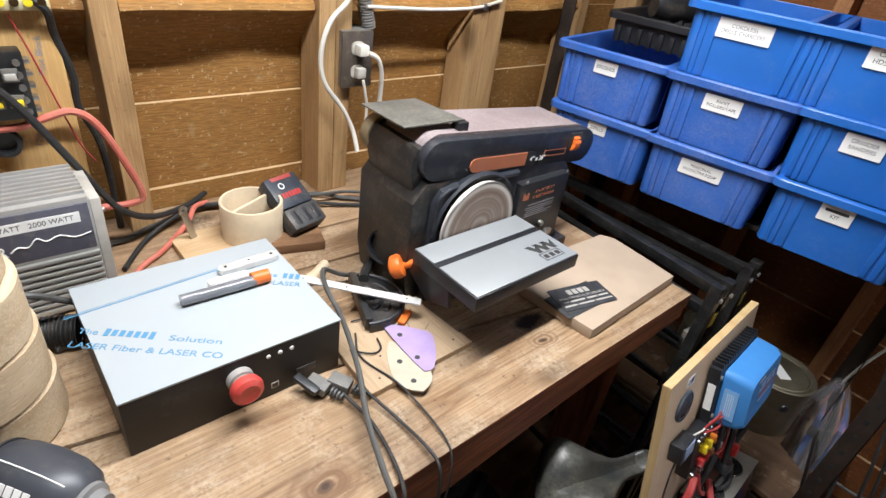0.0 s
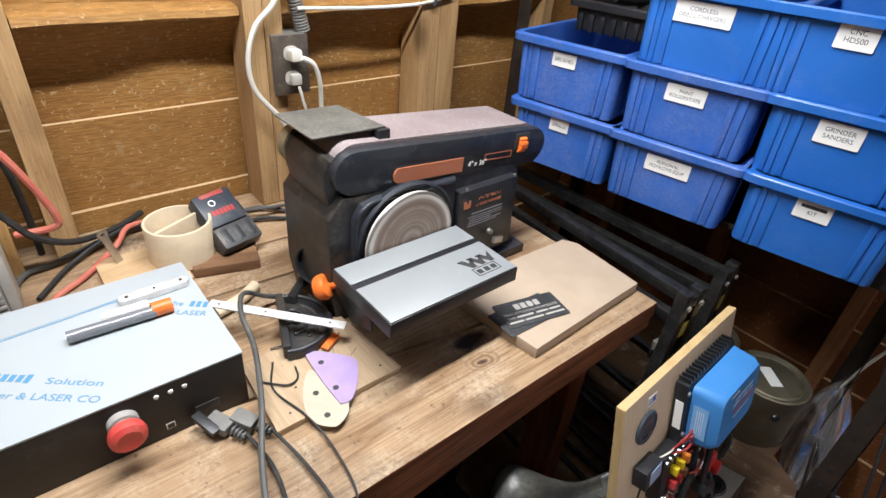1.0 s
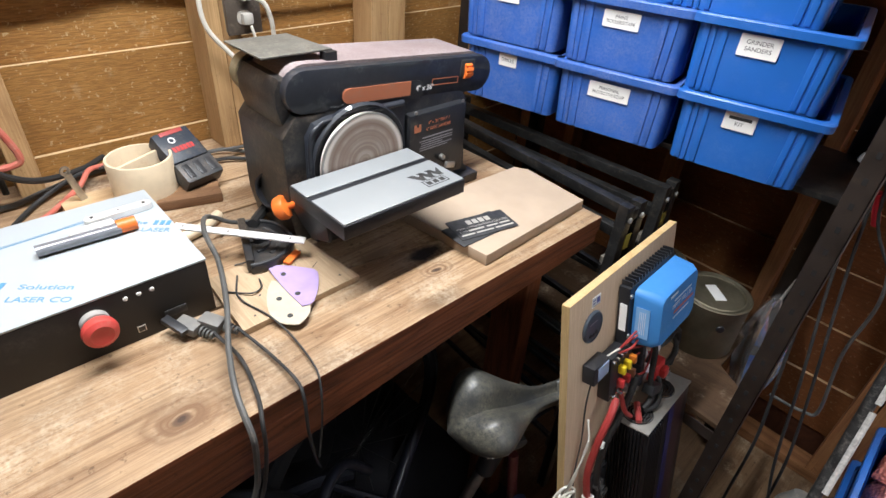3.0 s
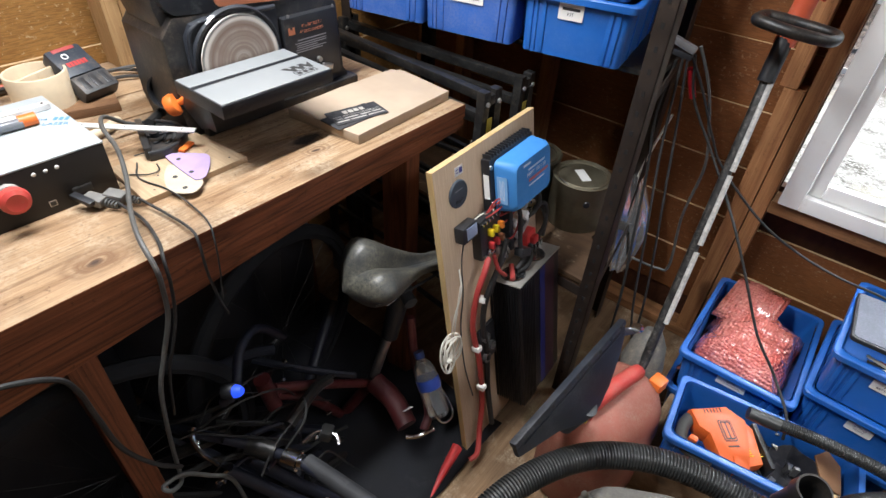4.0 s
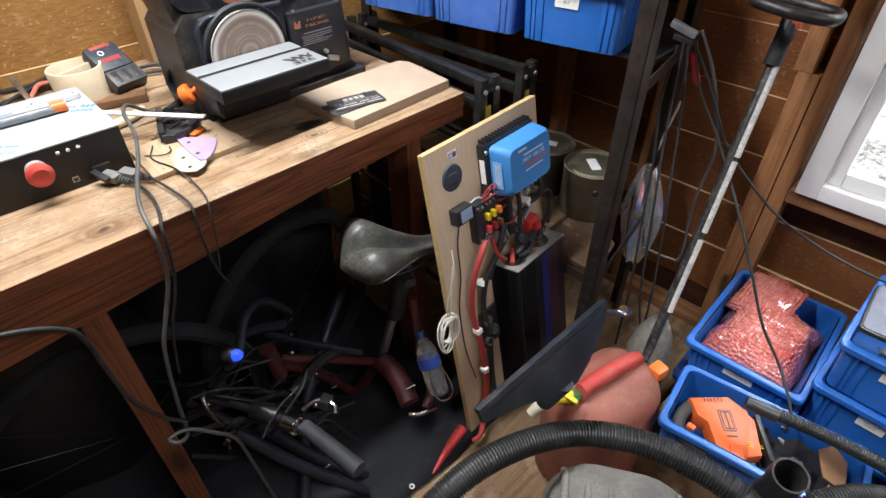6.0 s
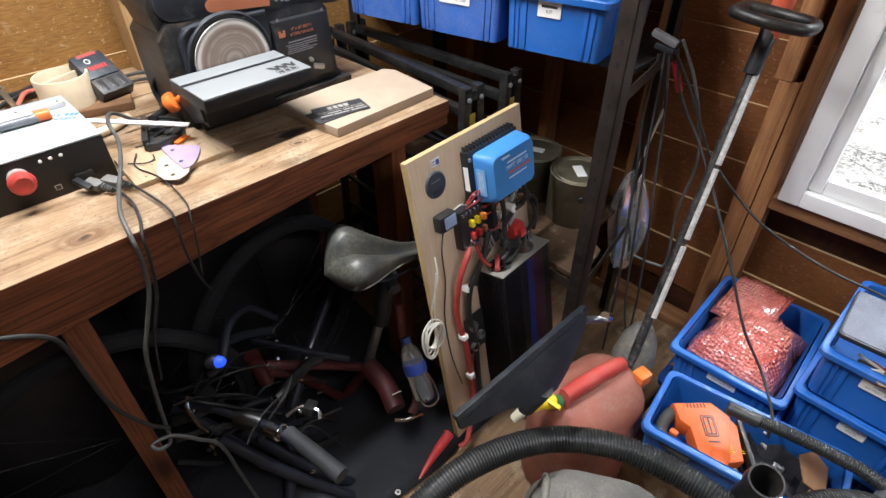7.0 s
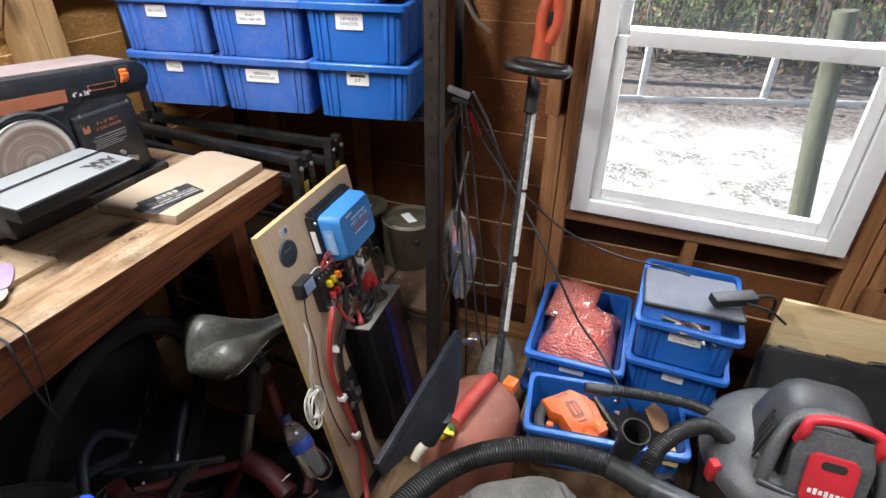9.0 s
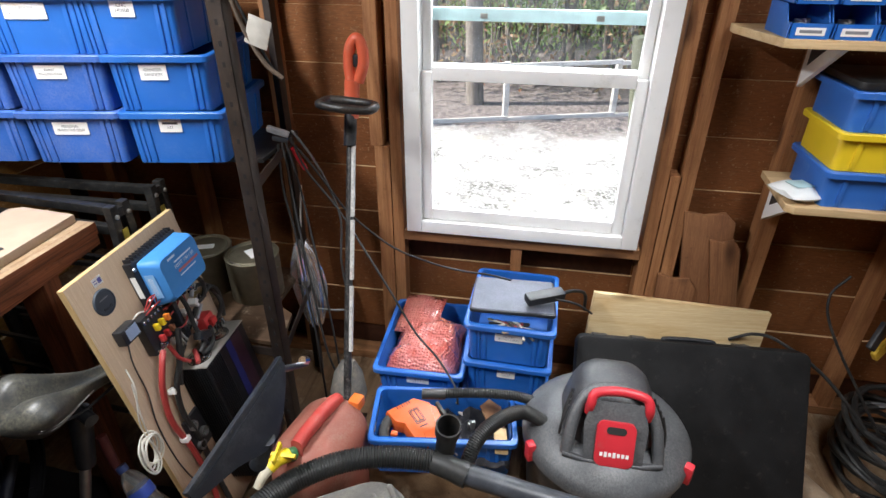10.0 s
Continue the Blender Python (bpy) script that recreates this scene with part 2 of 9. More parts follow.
def add_dark_patches(m, spots):
    """Near-black patches with a ragged rim: (x, y, radius along, radius across)."""
    n, l = m.node_tree.nodes, m.node_tree.links
    b = n["Principled BSDF"]
    c = b.inputs["Base Color"].links[0].from_socket
    co = n.new("ShaderNodeTexCoord")
    rag = noise_at(n, l, co.outputs["Object"], 38.0, 6, 0.7)
    for x, y, rx, ry in spots:
        mp, ln, ad = n.new("ShaderNodeMapping"), n.new("ShaderNodeVectorMath"), n.new("ShaderNodeMath")
        mp.inputs["Location"].default_value = (-x / rx, -y / ry, 0)
        mp.inputs["Scale"].default_value = (1 / rx, 1 / ry, 0)
        l.new(co.outputs["Object"], mp.inputs[0])
        ln.operation, ad.operation = "LENGTH", "ADD"
        l.new(mp.outputs[0], ln.inputs[0])
        l.new(ln.outputs["Value"], ad.inputs[0])
        l.new(rag, ad.inputs[1])
        c = mix_colour(n, l, spread(n, l, ad.outputs[0], 1.45, 1.0), c, (0.020, 0.014, 0.012))
    l.new(c, b.inputs["Base Color"])


add_dark_patches(BENCH_TOP, ((1.215, 0.857, 0.050, 0.024),))
add_knots(BENCH_TOP, ((0.718, 0.777, 0.040), (1.199, 0.805, 0.022), (0.720, 0.778, 0.030), (0.30, 1.02, 0.03), (1.47, 1.03, 0.025)))

# ---- mesh helpers ----


def part(name, bm, material, parent=None, label="", smooth=True):
    """Links a bmesh as one mesh object under a thing or under a part."""
    me = bpy.data.meshes.new(name)
    bm.normal_update()
    bm.to_mesh(me)
    bm.free()
    me.materials.append(material)
    if smooth:
        for p in me.polygons:
            p.use_smooth = True
        me.set_sharp_from_angle(angle=radians(38))
    ob = new(name, me)
    ob.parent = parent
    if label:
        ob["label"] = label
    return ob


def thing(name, m, label, category, group="", kind=""):
    ob = new(name)
    ob.empty_display_size = 0.05
    ob.matrix_world = m
    return tagged(ob, label, category, group, kind)


def setting(name, bm, material, label="", category=""):
    return tagged(part(name, bm, material, None, "", False), label, category, "", "structure")


def B():
    return bmesh.new()


def box(bm, x0, x1, y0, y1, z0, z1, bev=0.0, m=None):
    r = bmesh.ops.create_cube(bm, size=1.0)
    vs = r["verts"]
    bmesh.ops.scale(bm, vec=(x1 - x0, y1 - y0, z1 - z0), verts=vs)
    bmesh.ops.translate(bm, vec=((x0 + x1) / 2, (y0 + y1) / 2, (z0 + z1) / 2), verts=vs)
    if m is not None:
        bmesh.ops.transform(bm, matrix=m, verts=vs)
    if bev:
        es = list({e for v in vs for e in v.link_edges})
        bmesh.ops.bevel(bm, geom=es, offset=bev, segments=2, affect="EDGES", profile=0.6)
    return bm


def rbox(x0, x1, y0, y1, z0, z1, bev=0.0, m=None):
    return box(B(), x0, x1, y0, y1, z0, z1, bev, m)


def frame_to(p0, p1):
    p0, p1 = Vector(p0), Vector(p1)
    return Matrix.Translation(p0) @ (p1 - p0).to_track_quat("Z", "Y").to_matrix().to_4x4(), (p1 - p0).length


def rod(bm, p0, p1, r0, r1=None, seg=14, caps=True):
    m, h = frame_to(p0, p1)
    r1 = r0 if r1 is None else r1
    bmesh.ops.create_cone(bm, cap_ends=caps, segments=seg, radius1=r0, radius2=r1, depth=h, matrix=m @ Matrix.Translation((0, 0, h / 2)))
    return bm


def bar(bm, p0, p1, w, d, bev=0.0, up=(0, 0, 1)):
    """A square-section bar between two points, w across and d deep."""
    p0, p1 = Vector(p0), Vector(p1)
    z = (p1 - p0).normalized()
    u = Vector(up) if abs(z.dot(Vector(up))) < 0.95 else Vector((1, 0, 0))
    x = z.cross(u).normalized()
    y = z.cross(x)
    m = Matrix((x, y, z)).transposed().to_4x4()
    m.translation = p0
    return box(bm, -w / 2, w / 2, -d / 2, d / 2, 0, (p1 - p0).length, bev, m)


def smooth_path(pts, n=8):
    p = [Vector(q) for q in pts]
    p = [2 * p[0] - p[1]] + p + [2 * p[-1] - p[-2]]
    out = []
    for i in range(1, len(p) - 2):
        a, b, c, d = p[i - 1:i + 3]
        for k in range(n):
            t = k / n
            out.append(0.5 * (2 * b + (c - a) * t + (2 * a - 5 * b + 4 * c - d) * t * t + (3 * b - a - 3 * c + d) * t ** 3))
    out.append(p[-2])
    return out


def hose(bm, pts, r, seg=8, n=8, ribs=0, depth=0.12, taper=1.0):
    """A round cable or, with ribs per metre, a corrugated hose along a smooth path."""
    path = smooth_path(pts, n)
    if ribs:
        length = [0.0]
        for a, b in zip(path, path[1:]):
            length.append(length[-1] + (b - a).length)
        steps = int(length[-1] * ribs) * 4
        fine, j = [], 0
        for i in range(steps + 1):
            s = length[-1] * i / steps
            while j < len(length) - 2 and length[j + 1] < s:
                j += 1
            t = (s - length[j]) / max(1e-6, length[j + 1] - length[j])
            fine.append(path[j].lerp(path[j + 1], t))
        path = fine
    rings, nrm = [], None
    for i, p in enumerate(path):
        d = (path[min(i + 1, len(path) - 1)] - path[max(i - 1, 0)]).normalized()
        if nrm is None:
            nrm = d.orthogonal().normalized()
        nrm = (nrm - d * nrm.dot(d)).normalized()
        bi = d.cross(nrm)
        rr = r * (1 + (taper - 1) * i / max(1, len(path) - 1))
        if ribs:
            rr *= (1.0, 1.0, 1 - depth, 1 - depth)[i % 4]
        rings.append([bm.verts.new(p + (nrm * math.cos(2 * math.pi * k / seg) + bi * math.sin(2 * math.pi * k / seg)) * rr) for k in range(seg)])
    for a, b in zip(rings, rings[1:]):
        for k in range(seg):
            bm.faces.new((a[k], a[(k + 1) % seg], b[(k + 1) % seg], b[k]))
    bm.faces.new(rings[0][::-1])
    bm.faces.new(rings[-1])
    return bm


def lathe(bm, profile, seg=32, m=None):
    """Turns (radius, height) pairs round the z axis."""
    rings = []
    for r, z in profile:
        rings.append([bm.verts.new((r * math.cos(2 * math.pi * k / seg), r * math.sin(2 * math.pi * k / seg), z)) for k in range(seg)] if r > 1e-6 else [bm.verts.new((0, 0, z))])
    for a, b in zip(rings, rings[1:]):
        for k in range(seg):
            q = [a[k % len(a)], a[(k + 1) % len(a)], b[(k + 1) % len(b)], b[k % len(b)]]
            q = list(dict.fromkeys(q))
            if len(q) > 2:
                bm.faces.new(q)
    bmesh.ops.recalc_face_normals(bm, faces=bm.faces[:])
    if m is not None:
        bmesh.ops.transform(bm, matrix=m, verts=bm.verts[:])
    return bm


def slab(bm, outline, z0, z1, bev=0.0, m=None):
    """A flat outline in xy given a thickness."""
    lo = [bm.verts.new((x, y, z0)) for x, y in outline]
    hi = [bm.verts.new((x, y, z1)) for x, y in outline]
    n = len(outline)
    fs = [bm.faces.new(lo[::-1]), bm.faces.new(hi)]
    fs += [bm.faces.new((lo[i], lo[(i + 1) % n], hi[(i + 1) % n], hi[i])) for i in range(n)]
    bmesh.ops.recalc_face_normals(bm, faces=fs)
    if bev:
        es = list(set(fs[0].edges) | set(fs[1].edges))
        bmesh.ops.bevel(bm, geom=es, offset=bev, segments=2, affect="EDGES", profile=0.6)
    if m is not None:
        bmesh.ops.transform(bm, matrix=m, verts=bm.verts[:])
    return bm


def rounded(w, h, r, seg=5):
    """The outline of a rectangle about the origin with round corners."""
    pts = []
    for cx, cy, a0 in ((w / 2 - r, h / 2 - r, 0), (-w / 2 + r, h / 2 - r, 90), (-w / 2 + r, -h / 2 + r, 180), (w / 2 - r, -h / 2 + r, 270)):
        for k in range(seg + 1):
            a = radians(a0 + 90 * k / seg)
            pts.append((cx + r * math.cos(a), cy + r * math.sin(a)))
    return pts


def loft(bm, sections, closed=True):
    """Skins rings of equal length; each ring is a list of points."""
    rings = [[bm.verts.new(p) for p in s] for s in sections]
    n = len(rings[0])
    for a, b in zip(rings, rings[1:]):
        for k in range(n if closed else n - 1):
            bm.faces.new((a[k], a[(k + 1) % n], b[(k + 1) % n], b[k]))
    if closed:
        bm.faces.new(rings[0][::-1])
        bm.faces.new(rings[-1])
    bmesh.ops.recalc_face_normals(bm, faces=bm.faces[:])
    return bm


def words(text, height, m, thick=0.0006, width=None):
    """Lettering as a bmesh, centred at the origin of m, in its xy plane."""
    cv = bpy.data.curves.new("lettering", "FONT")
    cv.body, cv.size, cv.extrude, cv.align_x, cv.align_y = text, height, thick, "CENTER", "CENTER"
    ob = bpy.data.objects.new("lettering", cv)
    scene.collection.objects.link(ob)
    me = bpy.data.meshes.new_from_object(ob.evaluated_get(bpy.context.evaluated_depsgraph_get()))
    bm = B()
    bm.from_mesh(me)
    bpy.data.objects.remove(ob)
    bpy.data.curves.remove(cv)
    bpy.data.meshes.remove(me)
    if width and bm.verts:
        xs = [v.co.x for v in bm.verts]
        bmesh.ops.scale(bm, vec=(width / (max(xs) - min(xs)), 1, 1), verts=bm.verts[:])
    bmesh.ops.transform(bm, matrix=m, verts=bm.verts[:])
    return bm


def bars(rects, m, thick=0.0006):
    """Plain bars in the place of writing: (x, y, width, height) in the plane of m."""
    bm = B()
    for x, y, w, h in rects:
        box(bm, x - w / 2, x + w / 2, y - h / 2, y + h / 2, 0, thick)
    bmesh.ops.transform(bm, matrix=m, verts=bm.verts[:])
    return bm


FACE_WEST = pose(0, 0, 0, 90, 0, -90)   # lettering on a surface that looks to -x
FACE_SOUTH = pose(0, 0, 0, 90, 0, 0)    # lettering on a surface that looks to -y
BT = 1.003                              # top of the bench


# ---- the shed ----


def siding_material(name, dark, light, rub):
    m, n, l, b = base_nodes(name)
    v, vr = place(n, l, (1, 1, 1)), place(n, l, (34, 34, 300))
    big, mid = noise_at(n, l, v, 1.6, 5), noise_at(n, l, v, 24, 6, 0.65)
    c = mix_colour(n, l, spread(n, l, big, 0.3, 0.7), dark, light)
    c = mix_colour(n, l, spread(n, l, mid, 0.60, 0.80), c, rub)
    l.new(c, b.inputs["Base Color"])
    b.inputs["Roughness"].default_value = 0.62
    b.inputs["Specular IOR Level"].default_value = 0.25
    ribs = noise_at(n, l, vr, 1.0, 2)
    c2 = mix_colour(n, l, spread(n, l, ribs, 0.42, 0.56), mix_colour(n, l, 0.28, c, (0.05, 0.02, 0.008)), c)
    dots = noise_at(n, l, v, 90, 3, 0.7)
    c2 = mix_colour(n, l, spread(n, l, dots, 0.61, 0.67), c2, rub)
    l.new(c2, b.inputs["Base Color"])
    bump_in(n, l, b, ribs, 0.6, 0.002)
    return m


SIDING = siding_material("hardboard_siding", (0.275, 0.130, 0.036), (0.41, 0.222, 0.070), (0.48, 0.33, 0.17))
# East wall boards: darker and redder than the north wall's.
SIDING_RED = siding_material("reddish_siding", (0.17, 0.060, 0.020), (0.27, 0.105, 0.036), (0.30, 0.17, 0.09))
DARK_BOARD = wood("dark_stained_board", (0.080, 0.029, 0.014), (0.045, 0.016, 0.008), "x", 0.6, 0.8, 0.3, False)

setting("floor", rbox(-2.2, 2.462, -2.7, 1.68, -0.05, 0.0), FLOOR, "worn brown plywood shed floor, dusty", "floor")
setting("ceiling", rbox(-2.2, 2.462, -2.7, 1.68, 2.45, 2.50), wood("roof_boards", (0.34, 0.20, 0.10), (0.22, 0.12, 0.055), "x"), "brown board ceiling of the shed", "ceiling")
wall_n = setting("wall_north", rbox(-2.2, 2.462, 1.616, 1.68, 0, 2.45), DARK_BOARD, "shed wall of ochre hardboard lap siding behind the bench", "wall")
setting("wall_west", rbox(-2.26, -2.2, -2.7, 1.68, 0, 2.45), SIDING, "brown shed wall of hardboard siding", "wall")
setting("wall_south", rbox(-2.2, 2.462, -2.76, -2.7, 0, 2.45), SIDING, "brown shed wall of hardboard siding", "wall")
WY0, WY1, WZ0, WZ1 = -0.868, 0.028, 0.690, 1.724   # rough opening of the window
bm = B()
for y0, y1, z0, z1 in ((-2.7, WY0, 0, 2.45), (WY1, 1.616, 0, 2.45), (WY0, WY1, 0, WZ0), (WY0, WY1, WZ1, 2.45)):
    box(bm, 2.424, 2.462, y0, y1, z0, z1)
wall_e = setting("wall_east", bm, DARK_BOARD, "shed wall of brown hardboard siding round the window", "wall")


def siding_board(length, warp):
    """A lap board along x from 0 to length; its upper edge leans into the room. warp: sag of the lower edge."""
    bm = B()
    n = 14
    rows = []
    for i in range(n + 1):
        x = length * i / n
        s = warp * math.sin(i * 0.9) * 0.5
        rows.append([bm.verts.new(p) for p in ((x, -0.014, 0.1955), (x, -0.002, 0.1955), (x, 0.013, -0.004 + s), (x, 0.001, -0.004 + s))])
    for a, b in zip(rows, rows[1:]):
        for k in range(4):
            bm.faces.new((a[k], b[k], b[(k + 1) % 4], a[(k + 1) % 4]))
    bm.faces.new(rows[0])
    bm.faces.new(rows[-1][::-1])
    bmesh.ops.recalc_face_normals(bm, faces=bm.faces[:])
    return bm


SIDING_EDGE = paint("dusty_fibre_edge", (0.50, 0.33, 0.17), 0.85, 0, 0.15, 12, 0.5, (0.62, 0.47, 0.30), 0.3)


def edged(ob):
    """The sawn upper edge of a board is paler than its face."""
    ob.data.materials.append(SIDING_EDGE)
    for p in ob.data.polygons:
        if p.normal.z > 0.9:
            p.material_index = 1
    return ob


for k in range(-5, 7):
    z = 1.046 + 0.193 * k
    ob = edged(part("siding_board", siding_board(4.6, 0.002), SIDING, wall_n, "", False))
    ob.location = (-2.19, 1.602, z)
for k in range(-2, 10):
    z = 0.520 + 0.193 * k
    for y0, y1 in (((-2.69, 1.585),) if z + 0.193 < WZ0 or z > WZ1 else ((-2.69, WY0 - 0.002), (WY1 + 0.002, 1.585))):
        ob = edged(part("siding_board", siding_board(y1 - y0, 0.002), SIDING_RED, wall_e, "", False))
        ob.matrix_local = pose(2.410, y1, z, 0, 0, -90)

def peeled_board(x0, x1, seed):
    """The upper edge of a lap board, bowed out into the room between two studs, with a rolled lip."""
    bm = B()
    n = 28
    rows = []
    for i in range(n + 1):
        q = i / n
        x = x0 + (x1 - x0) * q
        out = 1.0 + 0.14 * math.sin(5.0 * q + seed) + 0.06 * math.sin(13 * q + 2 * seed)
        up = 0.004 * math.sin(4.2 * q + seed) + 0.006 * q
        prof = [(1.5970, 1.318), (1.5915, 1.345), (1.583 - 0.008 * out, 1.372), (1.582 - 0.034 * out, 1.402), (1.582 - 0.060 * out, 1.420 + up), (1.582 - 0.068 * out, 1.432 + up), (1.582 - 0.064 * out, 1.445 + up), (1.582 - 0.046 * out, 1.450 + up), (1.588, 1.452 + up), (1.5985, 1.450 + up), (1.5985, 1.318)]
        rows.append([bm.verts.new((x, y, z)) for y, z in prof])
    m_ = len(rows[0])
    for a, b in zip(rows, rows[1:]):
        for k in range(m_):
            bm.faces.new((a[k], b[k], b[(k + 1) % m_], a[(k + 1) % m_]))
    bm.faces.new(rows[0])
    bm.faces.new(rows[-1][::-1])
    bmesh.ops.recalc_face_normals(bm, faces=bm.faces[:])
    return bm


for k, (x0, x1) in enumerate(((0.302, 0.688), (0.737, 1.116), (1.202, 1.570), (1.694, 2.028))):
    part("peeled_board", peeled_board(x0, x1, 1.3 * k), SIDING, wall_n, "bowed upper edge of a siding board")


def stud(name, x0, x1, y0, y1, z0, z1, material, label="bare sawn timber wall stud"):
    return tagged(part(name, rbox(x0, x1, y0, y1, z0, z1, 0.002), material, None, "", False), label, "stud", "wall studs", "structure")


for x0, x1 in ((-0.62, -0.58), (-0.18, -0.14), (0.26, 0.30), (0.690, 0.735), (1.118, 1.1585), (1.1595, 1.200), (1.572, 1.630), (1.633, 1.692), (2.03, 2.07), (2.34, 2.38)):
    stud("stud_north", x0, x1, 1.500, 1.584, BT + 0.001, 2.45, STUD, "honey-coloured pine wall stud behind the bench")
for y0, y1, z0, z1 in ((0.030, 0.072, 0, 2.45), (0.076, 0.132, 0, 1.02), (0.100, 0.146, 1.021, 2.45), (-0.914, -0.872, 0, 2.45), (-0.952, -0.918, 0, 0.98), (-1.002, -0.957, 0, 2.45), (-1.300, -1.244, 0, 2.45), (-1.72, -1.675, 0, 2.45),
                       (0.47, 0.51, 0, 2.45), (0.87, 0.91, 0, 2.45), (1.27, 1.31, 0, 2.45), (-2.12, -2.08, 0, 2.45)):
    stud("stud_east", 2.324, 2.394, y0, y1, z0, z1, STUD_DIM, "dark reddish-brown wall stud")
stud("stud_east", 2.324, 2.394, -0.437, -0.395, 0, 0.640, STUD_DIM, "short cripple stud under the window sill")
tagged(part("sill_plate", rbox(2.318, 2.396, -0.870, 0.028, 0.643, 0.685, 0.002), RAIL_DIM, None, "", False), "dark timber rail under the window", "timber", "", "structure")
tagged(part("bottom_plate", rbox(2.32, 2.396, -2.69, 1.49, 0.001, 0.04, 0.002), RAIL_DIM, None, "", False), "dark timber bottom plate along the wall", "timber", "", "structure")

# ---- window ----
win = thing("window_1", pose(2.326, -0.420, 0.694), "white vinyl single-hung window with bright daylight outside", "window", kind="structure")
HH = 1.00
for nm, r in (("jamb", (-0.03, 0.10, 0.373, 0.431, 0, HH)), ("jamb", (-0.03, 0.10, -0.431, -0.373, 0, HH)), ("window_sill", (-0.03, 0.10, -0.373, 0.373, 0, 0.048)), ("head", (-0.03, 0.10, -0.373, 0.373, HH - 0.05, HH))):
    part(nm, rbox(*r, 0.004), WHITE, win)
sash = part("lower_sash", box(box(box(box(B(), -0.008, 0.022, 0.335, 0.371, 0.05, 0.60, 0.004), -0.008, 0.022, -0.371, -0.335, 0.05, 0.60, 0.004), -0.008, 0.022, -0.334, 0.334, 0.05, 0.095, 0.004), -0.010, 0.022, -0.334, 0.334, 0.573, 0.618, 0.004), WHITE, win)
up = part("upper_sash", box(box(box(box(B(), 0.026, 0.054, 0.340, 0.371, 0.54, 0.955, 0.004), 0.026, 0.054, -0.371, -0.340, 0.54, 0.955, 0.004), 0.026, 0.054, -0.339, 0.339, 0.585, 0.622, 0.004), 0.026, 0.054, -0.339, 0.339, 0.915, 0.95, 0.004), WHITE, win)
PANE = glass_mat("window_pane", (0.97, 0.99, 0.99), 0.01, True)
n_, l_ = PANE.node_tree.nodes, PANE.node_tree.links
film_, veil_ = n_.new("ShaderNodeBsdfTranslucent"), n_.new("ShaderNodeMixShader")
film_.inputs["Color"].default_value = (0.86, 0.90, 0.95, 1)
veil_.inputs[0].default_value = 0.010  # added veil, standing in for the glare haze over the view
l_.new(n_["Principled BSDF"].outputs[0], veil_.inputs[1])
l_.new(film_.outputs[0], veil_.inputs[2])
l_.new(veil_.outputs[0], n_["Material Output"].inputs["Surface"])
for nm, par, r in (("pane", sash, (0.006, 0.010, -0.335, 0.335, 0.094, 0.574)), ("pane", up, (0.038, 0.042, -0.340, 0.340, 0.621, 0.916))):
    part(nm, rbox(*r), PANE, par, "", False).visible_shadow = False
part("cross_bar", rbox(0.058, 0.082, -0.371, 0.371, 0.755, 0.795, 0.003), paint("teal_white_rail", (0.55, 0.78, 0.80), 0.4), win)
for y in (-0.2, 0.17):
    part("sash_catch", rbox(0.052, 0.058, y - 0.012, y + 0.012, 0.764, 0.780, 0.002), STEEL, win)

# ---- outdoors ----


def ground_material(name, split):
    """Pale sunlit yard that turns, past an uneven line, into dark leaf litter."""
    m, n, l, b = base_nodes(name)
    v = place(n, l, (1, 1, 1), False)
    mid, leafy = noise_at(n, l, v, 9, 6, 0.7), noise_at(n, l, v, 34, 6, 0.8)
    patch = noise_at(n, l, v, 1.3, 4, 0.6)
    c = mix_colour(n, l, spread(n, l, mid, 0.35, 0.65), (0.36, 0.355, 0.345), (0.56, 0.555, 0.545))
    heap = n.new("ShaderNodeMath")
    heap.operation = "MULTIPLY"
    l.new(spread(n, l, leafy, 0.43, 0.53), heap.inputs[0])
    l.new(spread(n, l, noise_at(n, l, v, 2.2, 5, 0.7), 0.40, 0.62), heap.inputs[1])
    c = mix_colour(n, l, heap.outputs[0], c, (0.065, 0.06, 0.05))
    c = mix_colour(n, l, spread(n, l, patch, 0.60, 0.72), c, (0.40, 0.38, 0.33))
    litter = mix_colour(n, l, spread(n, l, noise_at(n, l, v, 17, 6, 0.8), 0.40, 0.60), (0.030, 0.024, 0.025), (0.22, 0.18, 0.17))
    sep, add, mul = n.new("ShaderNodeSeparateXYZ"), n.new("ShaderNodeMath"), n.new("ShaderNodeMath")
    l.new(v, sep.inputs[0])
    mul.operation, mul.inputs[1].default_value = "MULTIPLY", 2.6
    l.new(noise_at(n, l, v, 0.6, 5, 0.65), mul.inputs[0])
    l.new(sep.outputs[0], add.inputs[0])
    l.new(mul.outputs[0], add.inputs[1])
    c = mix_colour(n, l, spread(n, l, add.outputs[0], split, split + 0.8), c, litter)
    l.new(c, b.inputs["Base Color"])
    b.inputs["Roughness"].default_value = 0.9
    bump_in(n, l, b, mid, 0.8, 0.03)
    return m


bm = B()
grid_n = 44
verts = [[bm.verts.new((2.45 + 60 * (i / grid_n) ** 2.2, -38 + 76 * j / grid_n, -0.25 + (0.0 if i < 6 else 0.03 * math.sin(i * 1.3 + j * 0.7)) + 0.25 * max(0, (i / grid_n - 0.42)) ** 1.5)) for j in range(grid_n + 1)] for i in range(grid_n + 1)]
for i in range(grid_n):
    for j in range(grid_n):
        bm.faces.new((verts[i][j], verts[i + 1][j], verts[i + 1][j + 1], verts[i][j + 1]))
g = setting("ground", bm, ground_material("leaf_littered_ground", 7.5), "sunlit pale ground with scattered leaves outside", "ground")
for p in g.data.polygons:
    p.use_smooth = True
